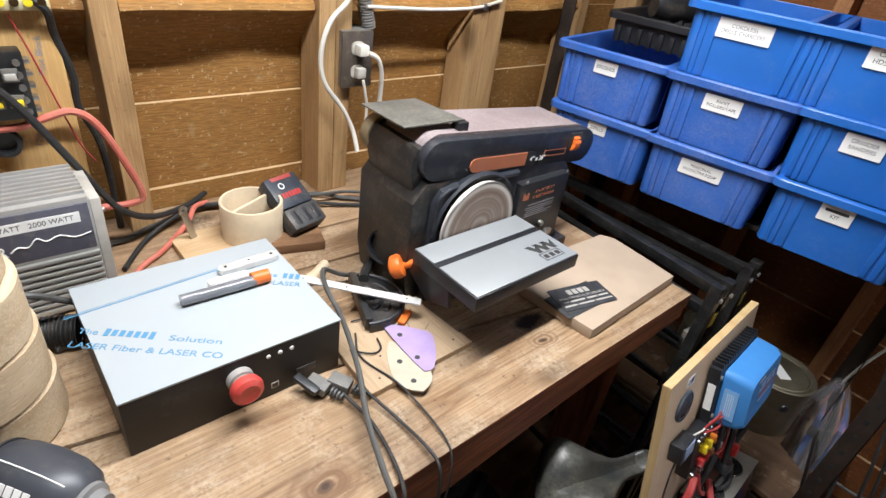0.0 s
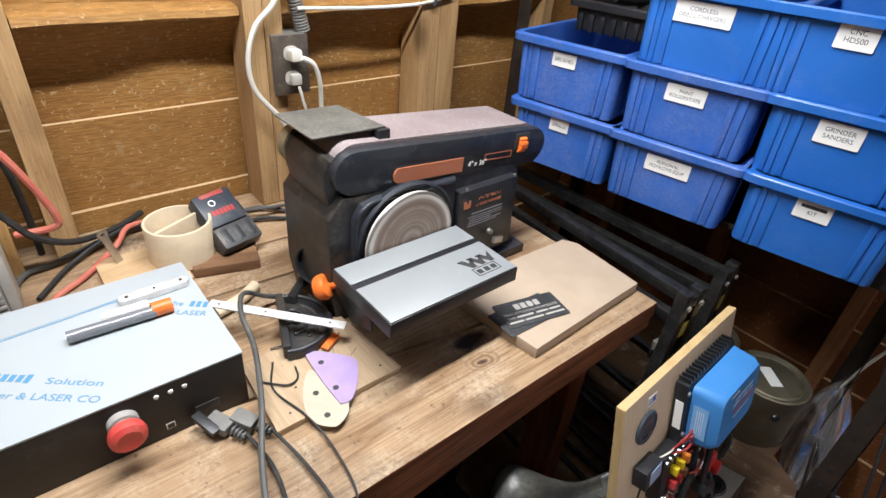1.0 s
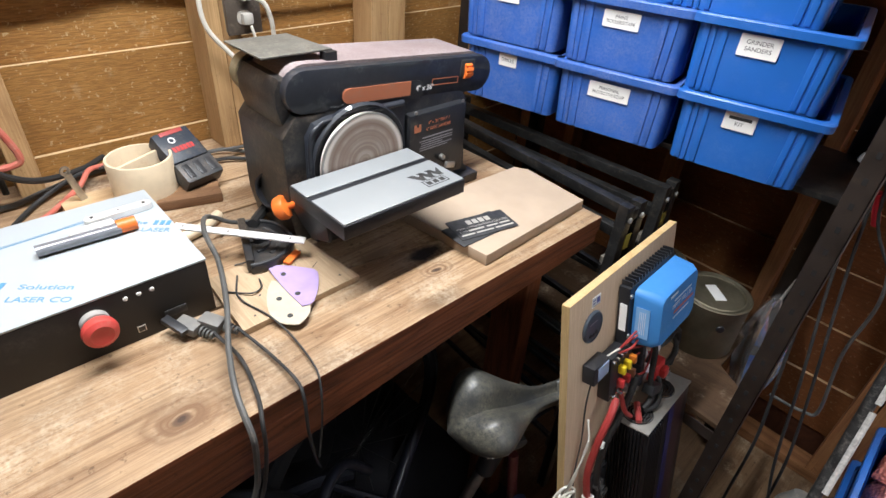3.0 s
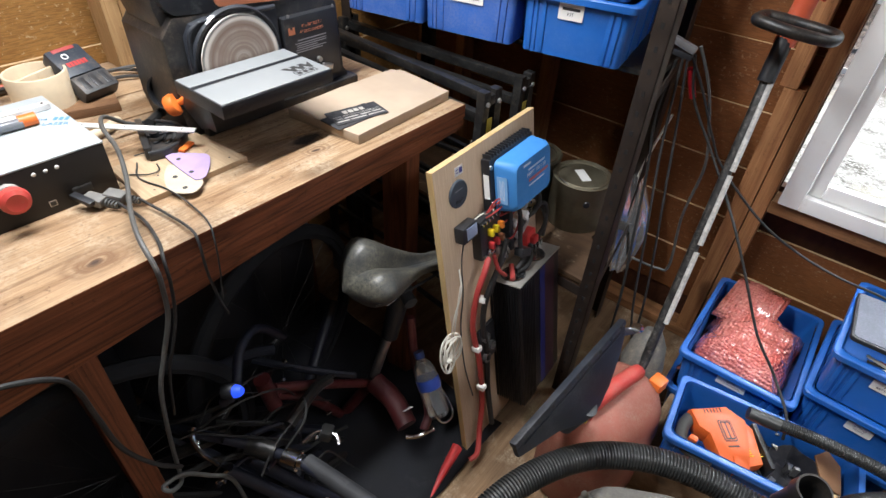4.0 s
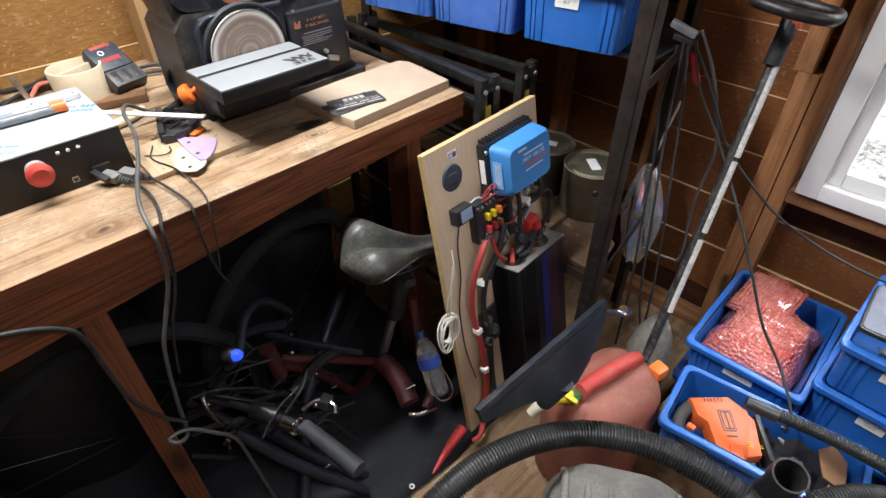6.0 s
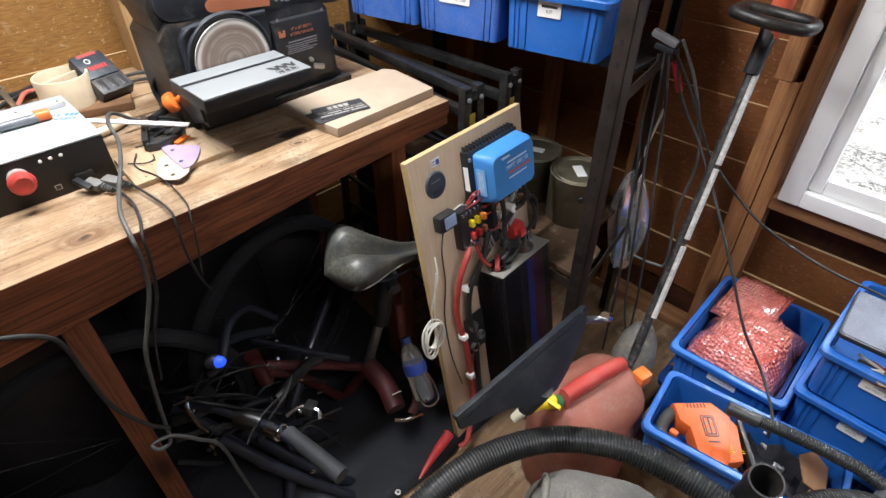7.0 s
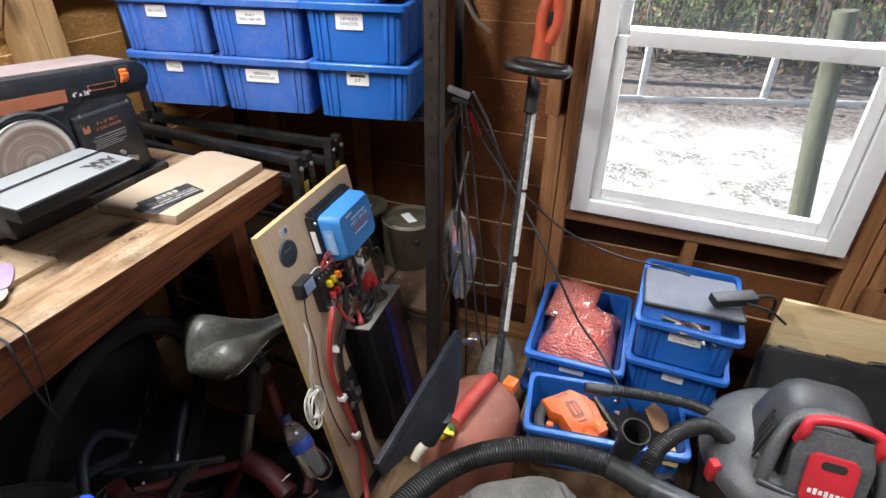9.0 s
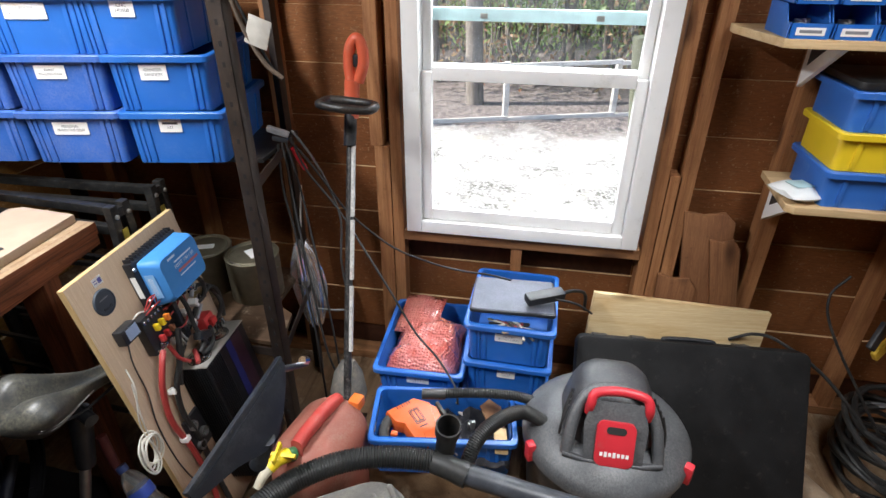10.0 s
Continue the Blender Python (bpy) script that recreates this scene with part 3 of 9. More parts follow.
bm = B()
for x0, x1, y0, y1 in ((-60, -2.27, -60, 60), (-2.27, 2.445, 1.57, 60), (-2.27, 2.445, -60, -2.77), (2.445, 62, 38, 60), (2.445, 62, -60, -38)):
    box(bm, x0, x1, y0, y1, -0.4, -0.25)
setting("ground_around", bm, ground_material("leafy_ground", 7.7), "leafy ground round the shed", "ground")

BARK = wood("tree_bark", (0.22, 0.19, 0.17), (0.10, 0.085, 0.075), "z", 0.9, 1.5, 0.4, False, None, 1.0)
POST_WOOD = wood("mossy_post", (0.11, 0.115, 0.085), (0.06, 0.064, 0.046), "z", 0.85, 1.0, 0.4, False)
FENCE_WOOD = wood("weathered_fence", (0.60, 0.57, 0.54), (0.42, 0.39, 0.36), "y", 0.85, 1.0, 0.3, False)


def leaf_material(name, a, b2):
    m, n, l, b = base_nodes(name)
    g2 = n.new("ShaderNodeNewGeometry")
    c = mix_colour(n, l, g2.outputs["Random Per Island"], a, b2)
    l.new(c, b.inputs["Base Color"])
    b.inputs["Roughness"].default_value = 0.6
    thin, mixer = n.new("ShaderNodeBsdfTranslucent"), n.new("ShaderNodeMixShader")
    mixer.inputs[0].default_value = 0.45
    l.new(c, thin.inputs["Color"])
    l.new(b.outputs[0], mixer.inputs[1])
    l.new(thin.outputs[0], mixer.inputs[2])
    l.new(mixer.outputs[0], n["Material Output"].inputs["Surface"])
    return m


LEAF = leaf_material("green_leaves", (0.09, 0.16, 0.045), (0.46, 0.56, 0.24))
LEAF_RED = leaf_material("autumn_leaves", (0.28, 0.13, 0.09), (0.36, 0.30, 0.17))


def foliage(bm, centre, spread_xyz, count, size, rnd):
    for _ in range(count):
        p = Vector(centre) + Vector([rnd.gauss(0, s) for s in spread_xyz])
        m = Matrix.Translation(p) @ Euler((rnd.uniform(0, 6), rnd.uniform(0, 6), rnd.uniform(0, 6))).to_matrix().to_4x4()
        s = size * rnd.uniform(0.6, 1.4)
        vs = [bm.verts.new(m @ Vector(q)) for q in ((-s, 0, 0), (0, s * 0.45, 0.1 * s), (s, 0, 0), (0, -s * 0.45, 0.1 * s))]
        bm.faces.new(vs)
    return bm


rnd = random.Random(5)
for i, (x, y, r) in enumerate(((7.85, 0.43, 0.125), (10.4, -2.6, 0.12), (10.2, -5.2, 0.2), (12.1, 1.7, 0.16), (11.2, -0.9, 0.09), (9.4, -1.75, 0.045), (9.8, 0.15, 0.05), (10.9, -1.5, 0.06), (9.1, 1.2, 0.07), (9.9, -0.75, 0.04), (10.6, 0.75, 0.05), (11.8, -2.2, 0.07), (12.4, -0.2, 0.06), (9.7, -2.7, 0.05), (11.4, -3.6, 0.08), (10.1, 2.1, 0.06), (16, -4.4, 0.2), (15.2, -7.2, 0.22), (17, 0.5, 0.25), (18, -2.2, 0.18), (19, -6, 0.2), (14.2, 4.2, 0.2))):
    tree = thing("tree", pose(x, y, -0.25), "forest tree with a dark bare trunk and green crown", "tree", "trees of the wood")
    bm = B()
    lean = rnd.uniform(-0.25, 0.25)
    hose(bm, [(0, 0, -0.2), (lean * 0.2, 0.05, 1.5), (lean * 0.6, 0, 3.6), (lean, 0.1, 6.5)], r, 12, 6, taper=0.55)
    for k in range(5):
        a, z = rnd.uniform(0, 6.28), rnd.uniform(2.2, 5.8)
        hose(bm, [(lean * z / 6.5, 0, z), (lean * z / 6.5 + 0.7 * math.cos(a), 0.7 * math.sin(a), z + 0.4), (lean * z / 6.5 + 1.6 * math.cos(a), 1.6 * math.sin(a), z + 0.6)], r * 0.25, 6, 4, taper=0.3)
    part("trunk", bm, BARK, tree)
    bm = B()
    for k in range(16):
        a, d = rnd.uniform(0, 6.28), rnd.uniform(0.3, 2.0)
        foliage(bm, (lean + d * math.cos(a), d * math.sin(a), rnd.uniform(1.7, 6.5)), (0.45, 0.45, 0.35), 100, 0.06, rnd)
    part("crown", bm, LEAF, tree)
for i in range(66):
    x, y = rnd.uniform(8.6, 15.5), rnd.uniform(-7, 4.5)
    sh = thing("shrub", pose(x, y, -0.25), "leafy green shrub of the undergrowth", "shrub", "undergrowth")
    bm = B()
    for k in range(7):
        foliage(bm, (rnd.uniform(-0.6, 0.6), rnd.uniform(-0.6, 0.6), rnd.uniform(0.3, 2.3)), (0.34, 0.34, 0.32), 95, 0.045, rnd)
    part("leaves", bm, LEAF if i % 4 else LEAF_RED, sh)
    bm = B()
    for k in range(6):
        hose(bm, [(0, 0, 0), (rnd.uniform(-0.3, 0.3), rnd.uniform(-0.3, 0.3), 0.9), (rnd.uniform(-0.7, 0.7), rnd.uniform(-0.7, 0.7), 1.9)], 0.02, 5, 3, taper=0.4)
    part("stems", bm, BARK, sh)
bm = B()
for i in range(90):
    foliage(bm, (rnd.uniform(20, 26), rnd.uniform(-16, 12), rnd.uniform(0.3, 7)), (0.9, 0.9, 0.7), 90, 0.16, rnd)
tagged(part("far_woods", bm, LEAF), "green leafy woods in the distance", "woods", "", "stuff")

fence = thing("fence", pose(7.09, -0.03, -0.25), "weathered grey post-and-rail fence at the edge of the wood", "fence")
for k in range(-4, 6):
    part("post", rbox(-0.032, 0.032, -0.032, 0.032, 0, 0.70, 0.006, pose(0.43 * k, -1.30 * k, 0, 0, 0, 18)), FENCE_WOOD, fence)
for k in range(-4, 5):
    for z, h in ((0.035, 0.06), (0.665, 0.05)):
        part("rail", bar(B(), (0.43 * k - 0.05, -1.30 * k - 0.02, z), (0.43 * k + 0.38, -1.30 * k - 1.32, z + 0.012), 0.03, h, 0.005), FENCE_WOOD, fence)
lp = thing("yard_post", pose(4.05, -1.205, -0.25, -7.6, 0, 0), "mossy greenish timber post outside the window", "post")
part("shaft", hose(B(), [(0, 0, 0), (0.01, 0.01, 0.8), (0, 0, 1.45)], 0.062, 16, 6, taper=0.92), POST_WOOD, lp)


# ---- workbench ----
bench = thing("workbench", pose(0, 0, 0), "heavy pine workbench with worn plank top and dark apron", "workbench")
planks = []
for back0, back1, front0, front1 in ((1.300, 0.816, 0.720, 0.720), (1.330, 1.186, 1.306, 0.822), (1.400, 1.330, 1.336, 1.192), (1.584, 1.584, 1.406, 1.336)):
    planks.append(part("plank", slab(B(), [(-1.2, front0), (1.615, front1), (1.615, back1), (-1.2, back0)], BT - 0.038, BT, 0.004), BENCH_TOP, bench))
part("sub_top", rbox(-1.19, 1.57, 0.765, 1.57, BT - 0.056, BT - 0.0385), DARK_BOARD, bench)
# The front plank's front and end faces take the apron's darker, redder wood.
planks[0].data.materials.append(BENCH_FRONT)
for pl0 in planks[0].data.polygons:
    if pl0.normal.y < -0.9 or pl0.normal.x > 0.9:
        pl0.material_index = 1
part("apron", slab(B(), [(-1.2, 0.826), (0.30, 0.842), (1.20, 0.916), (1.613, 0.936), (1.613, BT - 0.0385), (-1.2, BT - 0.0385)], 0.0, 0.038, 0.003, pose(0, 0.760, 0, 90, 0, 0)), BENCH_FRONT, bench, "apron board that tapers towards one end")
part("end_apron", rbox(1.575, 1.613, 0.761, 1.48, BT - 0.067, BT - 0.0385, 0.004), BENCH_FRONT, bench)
for x in (-1.15, 0.609, 1.440):
    part("leg", rbox(x, x + 0.05, 0.762, 0.852, 0, BT - 0.04, 0.003), FIR_POST, bench)
    part("leg", rbox(x, x + 0.05, 1.28, 1.37, 0, BT - 0.04, 0.003), FIR_POST, bench)

# ---- blue bins ----


def bin_mesh(wt, dt, wb, db, h):
    """An open, tapered stacking bin with a flanged rim; its front looks to -x."""
    def ring(w, d, z, r=0.018):
        return [(x, y, z) for x, y in rounded(d, w, r, 3)]
    s = [ring(wb, db, 0.0), ring(wt - 0.032, dt - 0.032, h - 0.024), ring(wt - 0.032, dt - 0.032, h - 0.0235), ring(wt - 0.040, dt - 0.040, h), ring(wb - 0.008, db - 0.008, 0.004)]
    return loft(B(), s)


def rim_mesh(wt, dt, h):
    def ring(w, d, z):
        return [(x, y, z) for x, y in rounded(d, w, 0.02, 3)]
    a = [ring(wt - 0.028, dt - 0.028, h - 0.018), ring(wt, dt, h - 0.017), ring(wt + 0.001, dt + 0.001, h - 0.002), ring(wt - 0.004, dt - 0.004, h + 0.001), ring(wt - 0.030, dt - 0.030, h + 0.001), ring(wt - 0.033, dt - 0.033, h - 0.004)]
    bm = B()
    rings = [[bm.verts.new(p) for p in q] for q in a]
    n = len(rings[0])
    for i in range(len(rings)):
        p, q = rings[i], rings[(i + 1) % len(rings)]
        for k in range(n):
            bm.faces.new((p[k], p[(k + 1) % n], q[(k + 1) % n], q[k]))
    bmesh.ops.recalc_face_normals(bm, faces=bm.faces[:])
    return bm


def label_on(parent, m, w, h, lines, faint=False, size=None):
    """A white sticker with its writing; lines are words, or numbers for the share of the width that a plain bar takes."""
    lab = part("label", slab(B(), rounded(w, h, 0.002, 2), 0, 0.0012, 0, m), LABEL, parent, "white printed label")
    n = len(lines)
    ls = size or h / (n + 1.5)
    for i, t in enumerate(lines):
        y = (n - 1) * 0.5 * ls * 1.08 - i * ls * 1.08
        mm = m @ Matrix.Translation((0, y, 0.0012))
        if isinstance(t, str):
            bm = words(t, ls * 1.0, mm, 0.0003)
            xs = len(t) * ls * 0.56
            if xs > w * 0.80:
                bm.free()
                bm = words(t, ls * 1.0, mm, 0.0003, w * 0.78)
            part("writing", bm, INK_FAINT if faint else INK, lab, "", False)
        else:
            part("writing", bars([(0, 0, w * t, ls * 0.6)], mm, 0.0004), INK_FAINT if faint else INK, lab, "", False)
    return lab


def blue_bin(m, label, lines=None, lab=(0.10, 0.035), lab_at=(0.0, 0.105), wt=0.306, dt=0.44, wb=0.262, db=0.404, h=0.154, material=None, group="blue stacking bins", faint=False, category="bin"):
    material = material or BLUE
    t = thing("storage_bin", m, label, category, group)
    body = part("body", bin_mesh(wt, dt, wb, db, h), material, t)
    part("rim", rim_mesh(wt, dt, h), material, t)
    slope = math.atan2((dt - 0.032 - db) / 2, h - 0.024)
    for k in (-0.40, -0.33, 0.30, 0.37, 0.43):
        rb = B()
        y0 = k * wb
        y1 = k * (wt - 0.034)
        bar(rb, (-db / 2 - 0.001, y0, 0.004), (-(dt - 0.032) / 2 - 0.001, y1, h - 0.02), 0.012 if abs(k) != 0.37 else 0.006, 0.006, 0.0015, (1, 0, 0))
        part("rib", rb, material, body)
    for sgn in (-1, 1):
        for q in (-0.3, 0.0, 0.3):
            rb = bar(B(), (q * db, sgn * (wb / 2 + 0.001), 0.004), (q * dt, sgn * ((wt - 0.032) / 2 + 0.001), h - 0.02), 0.012, 0.006, 0.0015, (0, 1, 0))
            part("rib", rb, material, body)
    if lines is not None:
        z = lab_at[1]
        x = -db / 2 - math.tan(slope) * z - 0.0018
        lm = Matrix.Translation((x, -lab_at[0], z)) @ FACE_WEST @ pose(0, 0, 0, -math.degrees(slope), 0, 0)
        label_on(t, lm, lab[0], lab[1], lines, faint)
    return t


RACK_TURN = 11.0
COL = ((1.190, 1.955), (0.910, 1.998), (0.618, 2.052))   # y of each column, x of its middle
rows_z = (1.097, 1.250, 1.405)


def bin_at(c, r, dx=0.0, dy=0.0, turn=0.0):
    y, x = COL[c]
    return pose(x + dx + 0.010 * min(r, 1), y + dy + 0.012 * min(r, 1), rows_z[r], 0, 0, RACK_TURN + turn)


blue_bin(bin_at(0, 0), "dusty blue plastic bin of drills on the steel rack", ["DRILLS"], (0.052, 0.030), (-0.005, 0.115), material=BLUE_DUSTY)
blue_bin(bin_at(0, 1, 0.0, 0.015), "dusty blue plastic bin of brushes with rubbed patches", ["BRUSHES"], (0.062, 0.032), (-0.008, 0.112), material=BLUE_DUSTY)
blue_bin(bin_at(1, 0), "dusty blue plastic bin of protective equipment on the rack", ["PERSONAL", "PROTECTIVE EQUIP"], (0.100, 0.036), (-0.005, 0.105), material=BLUE_DUSTY)
blue_bin(bin_at(1, 1), "dusty blue plastic bin of paint rollers and tape", ["PAINT", "ROLLERS/TAPE"], (0.084, 0.036), (-0.008, 0.108), material=BLUE_DUSTY)
blue_bin(bin_at(1, 2, 0.0, 0.004), "blue plastic bin of drill chargers on top of the stack", ["CORDLESS", "DRILLS, CHARGERS"], (0.115, 0.040), (-0.02, 0.11), faint=True)
blue_bin(bin_at(2, 0), "blue plastic bin of rotary tool kit on the rack", [0.7, "KIT"], (0.064, 0.040), (-0.012, 0.115))
blue_bin(bin_at(2, 1, 0.0, 0.008), "blue plastic bin of grinders and sanders on the rack", ["GRINDER", "SANDERS"], (0.076, 0.042), (-0.012, 0.108))
blue_bin(bin_at(2, 2, -0.01, 0.060), "blue plastic bin of machine parts on top of the stack", ["CNC", "HD500"], (0.062, 0.044), (0.0, 0.118))

tote = thing("tool_tote", pose(2.085, 1.215, 1.4065, 0, 0, RACK_TURN), "black plastic tote with tools in it, on a blue bin", "tote")
part("body", bin_mesh(0.26, 0.34, 0.22, 0.30, 0.070), BLACK, tote)
part("rim", rim_mesh(0.26, 0.34, 0.070), BLACK, tote)
bm = B()
for i in range(7):
    y = -0.09 + 0.030 * i
    box(bm, -0.164, -0.152, y - 0.006, y + 0.006, 0.008, 0.050, 0.002, pose(0.004, 0, 0, 0, -4, 0))
part("ribs", bm, BLACK, tote)
drill = thing("power_drill", pose(2.06, 1.19, 1.472, 0, 0, 20), "black cordless drill lying in the tote", "drill")
part("motor_housing", lathe(B(), [(0, -0.09), (0.028, -0.088), (0.034, -0.06), (0.034, 0.03), (0.024, 0.05), (0.020, 0.09), (0, 0.092)], 16, pose(0, 0, 0.03, 90, 0, 40)), BLACK_DUSTY, drill)
part("grip", rbox(-0.02, 0.02, -0.018, 0.018, -0.06, 0.03, 0.01), BLACK, drill)

# ---- steel rack ----
rack = thing("storage_rack", pose(0, 0, 0), "brown slotted-angle steel rack with plywood shelves", "rack")


def angle_post(x, y, sx, sy, z1=2.1):
    bm = B()
    box(bm, min(0, sx * 0.003), max(0, sx * 0.003), min(0, sy * 0.042), max(0, sy * 0.042), 0, z1, 0.0008)
    box(bm, min(0, sx * 0.042), max(0, sx * 0.042), min(0, sy * 0.003), max(0, sy * 0.003), 0, z1, 0.0008)
    return part("post", bm, RACK_STEEL, rack), Matrix.Translation((x, y, 0))


for x, y, sx, sy in ((1.765, 0.312, 1, 1), (1.815, 1.405, 1, -1), (2.222, 0.398, -1, 1), (2.255, 1.40, -1, -1)):
    ob, m = angle_post(x, y, sx, sy)
    ob.matrix_local = m
HOLE = paint("slot_dark", (0.006, 0.005, 0.005), 0.9, 0, 0.1, 9, 0, bump=0)
for i in range(38):
    part("slot", box(B(), -0.0006, 0.0, -0.004, 0.004, 0, 0.013, 0), HOLE, rack).location = (1.7645, 0.334, 0.10 + i * 0.05)
part("shelf", slab(B(), [(1.785, 0.330), (1.95, 0.362), (2.00, 0.442), (2.25, 0.45), (2.25, 1.39), (1.84, 1.385)], 0.482, 0.498, 0.001), SHELF_BOARD, rack)
part("shelf", slab(B(), [(1.93, 0.365), (2.22, 0.375), (2.25, 1.375), (1.83, 1.37)], 1.082, 1.096, 0.001), STEEL_BLACK, rack)
part("shelf_angle", bar(B(), (1.772, 0.34, 0.466), (1.822, 1.39, 0.466), 0.003, 0.034), RACK_STEEL, rack)
for z in (0.466, 1.070):
    part("shelf_angle", bar(B(), (1.81, 0.322, z), (2.22, 0.396, z), 0.003, 0.034), RACK_STEEL, rack)
    part("shelf_angle", bar(B(), (2.228, 0.41, z), (2.256, 1.39, z), 0.003, 0.034), RACK_STEEL, rack)
part("shelf_angle", bar(B(), (1.83, 1.402, 1.070), (2.25, 1.402, 1.070), 0.003, 0.034), RACK_STEEL, rack)

# ---- laser controller box ----
ctrl = thing("control_box", pose(0.536, 0.954, BT, 0, 0, -0.6), "black steel control box with film-covered silver lid", "control box")
part("case", rbox(0, 0.310, 0.0, 0.265, 0.0, 0.0965, 0.002), paint("satin_black_case", (0.012, 0.011, 0.011), 0.5, 0.2, 0.2, 5, 0.05, (0.06, 0.05, 0.05), 0.06), ctrl)
FILM = paint("protective_film", (0.365, 0.405, 0.43), 0.40, 0.0, 0.05, 3, 0, bump=0.03)
lid = part("lid", rbox(-0.001, 0.311, -0.001, 0.266, 0.097, 0.1005, 0.001), FILM, ctrl, "silver lid under bluish protective film")
FILM_INK = paint("blue_film_print", (0.075, 0.235, 0.40), 0.4, 0, 0.05, 9, 0, bump=0)
lm = pose(0.065, 0.090, 0.1008, 0, 0, -38)
part("print", words("The", 0.0150, lm @ Matrix.Translation((-0.088, 0.010, 0)), 0.0002, 0.026), FILM_INK, lid, "", False)
part("print", bars([(-0.064 + 0.0100 * k, 0.012, 0.0066, 0.012 + 0.003 * (k in (0, 6))) for k in range(7)], lm, 0.0003), FILM_INK, lid, "", False)
part("print", words("Solution", 0.0150, lm @ Matrix.Translation((0.056, 0.010, 0)), 0.0002, 0.072), FILM_INK, lid, "", False)
part("print", words("LASER Fiber & LASER CO", 0.0155, lm @ Matrix.Translation((0.0, -0.017, 0)), 0.0002, 0.20), FILM_INK, lid, "", False)
lm2 = pose(0.275, 0.138, 0.1008, 0, 0, -38)
part("print", words("The", 0.0150, lm2 @ Matrix.Translation((-0.018, 0.011, 0)), 0.0002, 0.026), FILM_INK, lid, "", False)
part("print", bars([(0.008 + 0.0100 * k, 0.012, 0.0066, 0.013) for k in range(3)], lm2, 0.0003), FILM_INK, lid, "", False)
part("print", words("for LASER", 0.0155, lm2 @ Matrix.Translation((0.002, -0.010, 0)), 0.0002, 0.07), FILM_INK, lid, "", False)
part("print", bars([(0.0, 0.0, 0.30, 0.0022), (0.0, 0.004, 0.30, 0.0008)], pose(0.13, 0.205, 0.1008, 0, 0, 4), 0.0002), FILM_INK, lid, "", False)
for i in range(3):
    part("status_light", lathe(B(), [(0, 0), (0.0036, 0), (0.003, -0.0015), (0, -0.002)], 12, pose(0.192 + 0.018 * i, -0.0006, 0.082, -90, 0, 0)), LABEL, ctrl)
es = part("emergency_stop", lathe(B(), [(0, 0), (0.019, 0), (0.019, 0.011), (0.015, 0.012), (0.015, 0.022), (0, 0.022)], 24, pose(0.148, 0.0, 0.064, 90, 0, 0)), paint("grey_collar", (0.32, 0.30, 0.28), 0.5), ctrl)
part("mushroom_head", lathe(B(), [(0, 0.018), (0.015, 0.018), (0.022, 0.020), (0.0235, 0.026), (0.022, 0.033), (0.015, 0.0375), (0.013, 0.0368), (0, 0.0372)], 28, pose(0.148, 0.0, 0.064, 90, 0, 0)), paint("stop_red", (0.55, 0.06, 0.05), 0.42, 0, 0.12, 14, 0.15, (0.45, 0.18, 0.14), 0.1), es, "red mushroom button")
pt = part("usb_port", rbox(0.194, 0.206, -0.0008, 0.004, 0.015, 0.026, 0.0005), STEEL, ctrl)
part("socket", rbox(0.1955, 0.2045, -0.0014, 0, 0.0165, 0.0245), INK, pt)
part("slot", rbox(0.235, 0.268, -0.0008, 0.002, 0.020, 0.034, 0.0005), paint("dark_slot", (0.03, 0.028, 0.027), 0.5), ctrl)

# ---- belt and disc sander ----
sander = thing("belt_disc_sander", pose(0.964, 0.99, BT), "dusty black bench belt and disc sander with orange knobs", "sander")
# lower body
prof = [(0.080, 0.0), (0.535, 0.0), (0.535, 0.03), (0.522, 0.045), (0.512, 0.205), (0.490, 0.236), (0.100, 0.250), (0.070, 0.215), (0.070, 0.06)]
bm = slab(B(), prof, 0.0, 0.165, 0.008, pose(0, 0.205, 0, 90, 0, 0))
body = part("body", bm, BLACK_DUSTY, sander, "dusty black moulded sander base")
part("foot", rbox(0.108, 0.552, 0.02, 0.215, 0.0005, 0.022, 0.005), BLACK_DUSTY, sander)
part("rear_cover", slab(B(), [(0.104, 0.02), (0.099, 0.10), (0.096, 0.19), (0.083, 0.225), (0.074, 0.262), (0.074, 0.290), (0.086, 0.310), (0.112, 0.306), (0.128, 0.240), (0.150, 0.190), (0.160, 0.02)], 0.0, 0.140, 0.012, pose(0, 0.198, 0, 90, 0, 0)), BLACK_DUSTY, sander, "dusty black belt cover")
part("motor_plate", rbox(0.338, 0.496, 0.022, 0.048, 0.045, 0.204, 0.006), BLACK, body)
mp = FACE_SOUTH
part("writing", words('4" x 36" BELT /', 0.0095, pose(0.416, 0.0213, 0.180) @ mp, 0.0002), COPPER, body, "", False)
part("writing", words('6" DISC SANDER', 0.0095, pose(0.416, 0.0213, 0.167) @ mp, 0.0002), COPPER, body, "", False)
part("writing", bars([(0.004, 0.002, 0.085, 0.003), (0, -0.005, 0.093, 0.0022), (0.002, -0.010, 0.088, 0.0022), (-0.012, -0.015, 0.060, 0.0022), (0, -0.020, 0.090, 0.0022), (-0.006, -0.025, 0.078, 0.0022)], pose(0.410, 0.0213, 0.148) @ mp, 0.0003), INK_FAINT, body, "", False)
part("badge", bars([(-0.006, 0, 0.006, 0.016), (0, -0.003, 0.006, 0.011), (0.006, 0, 0.006, 0.016)], pose(0.358, 0.0213, 0.174) @ mp, 0.0004), COPPER, body, "", False)
part("bolt", lathe(B(), [(0, 0.008), (0.006, 0.008), (0.007, 0.0), (0.013, -0.001)], 12, pose(0.428, 0.022, 0.094, 90, 0, 0)), STEEL, sander)
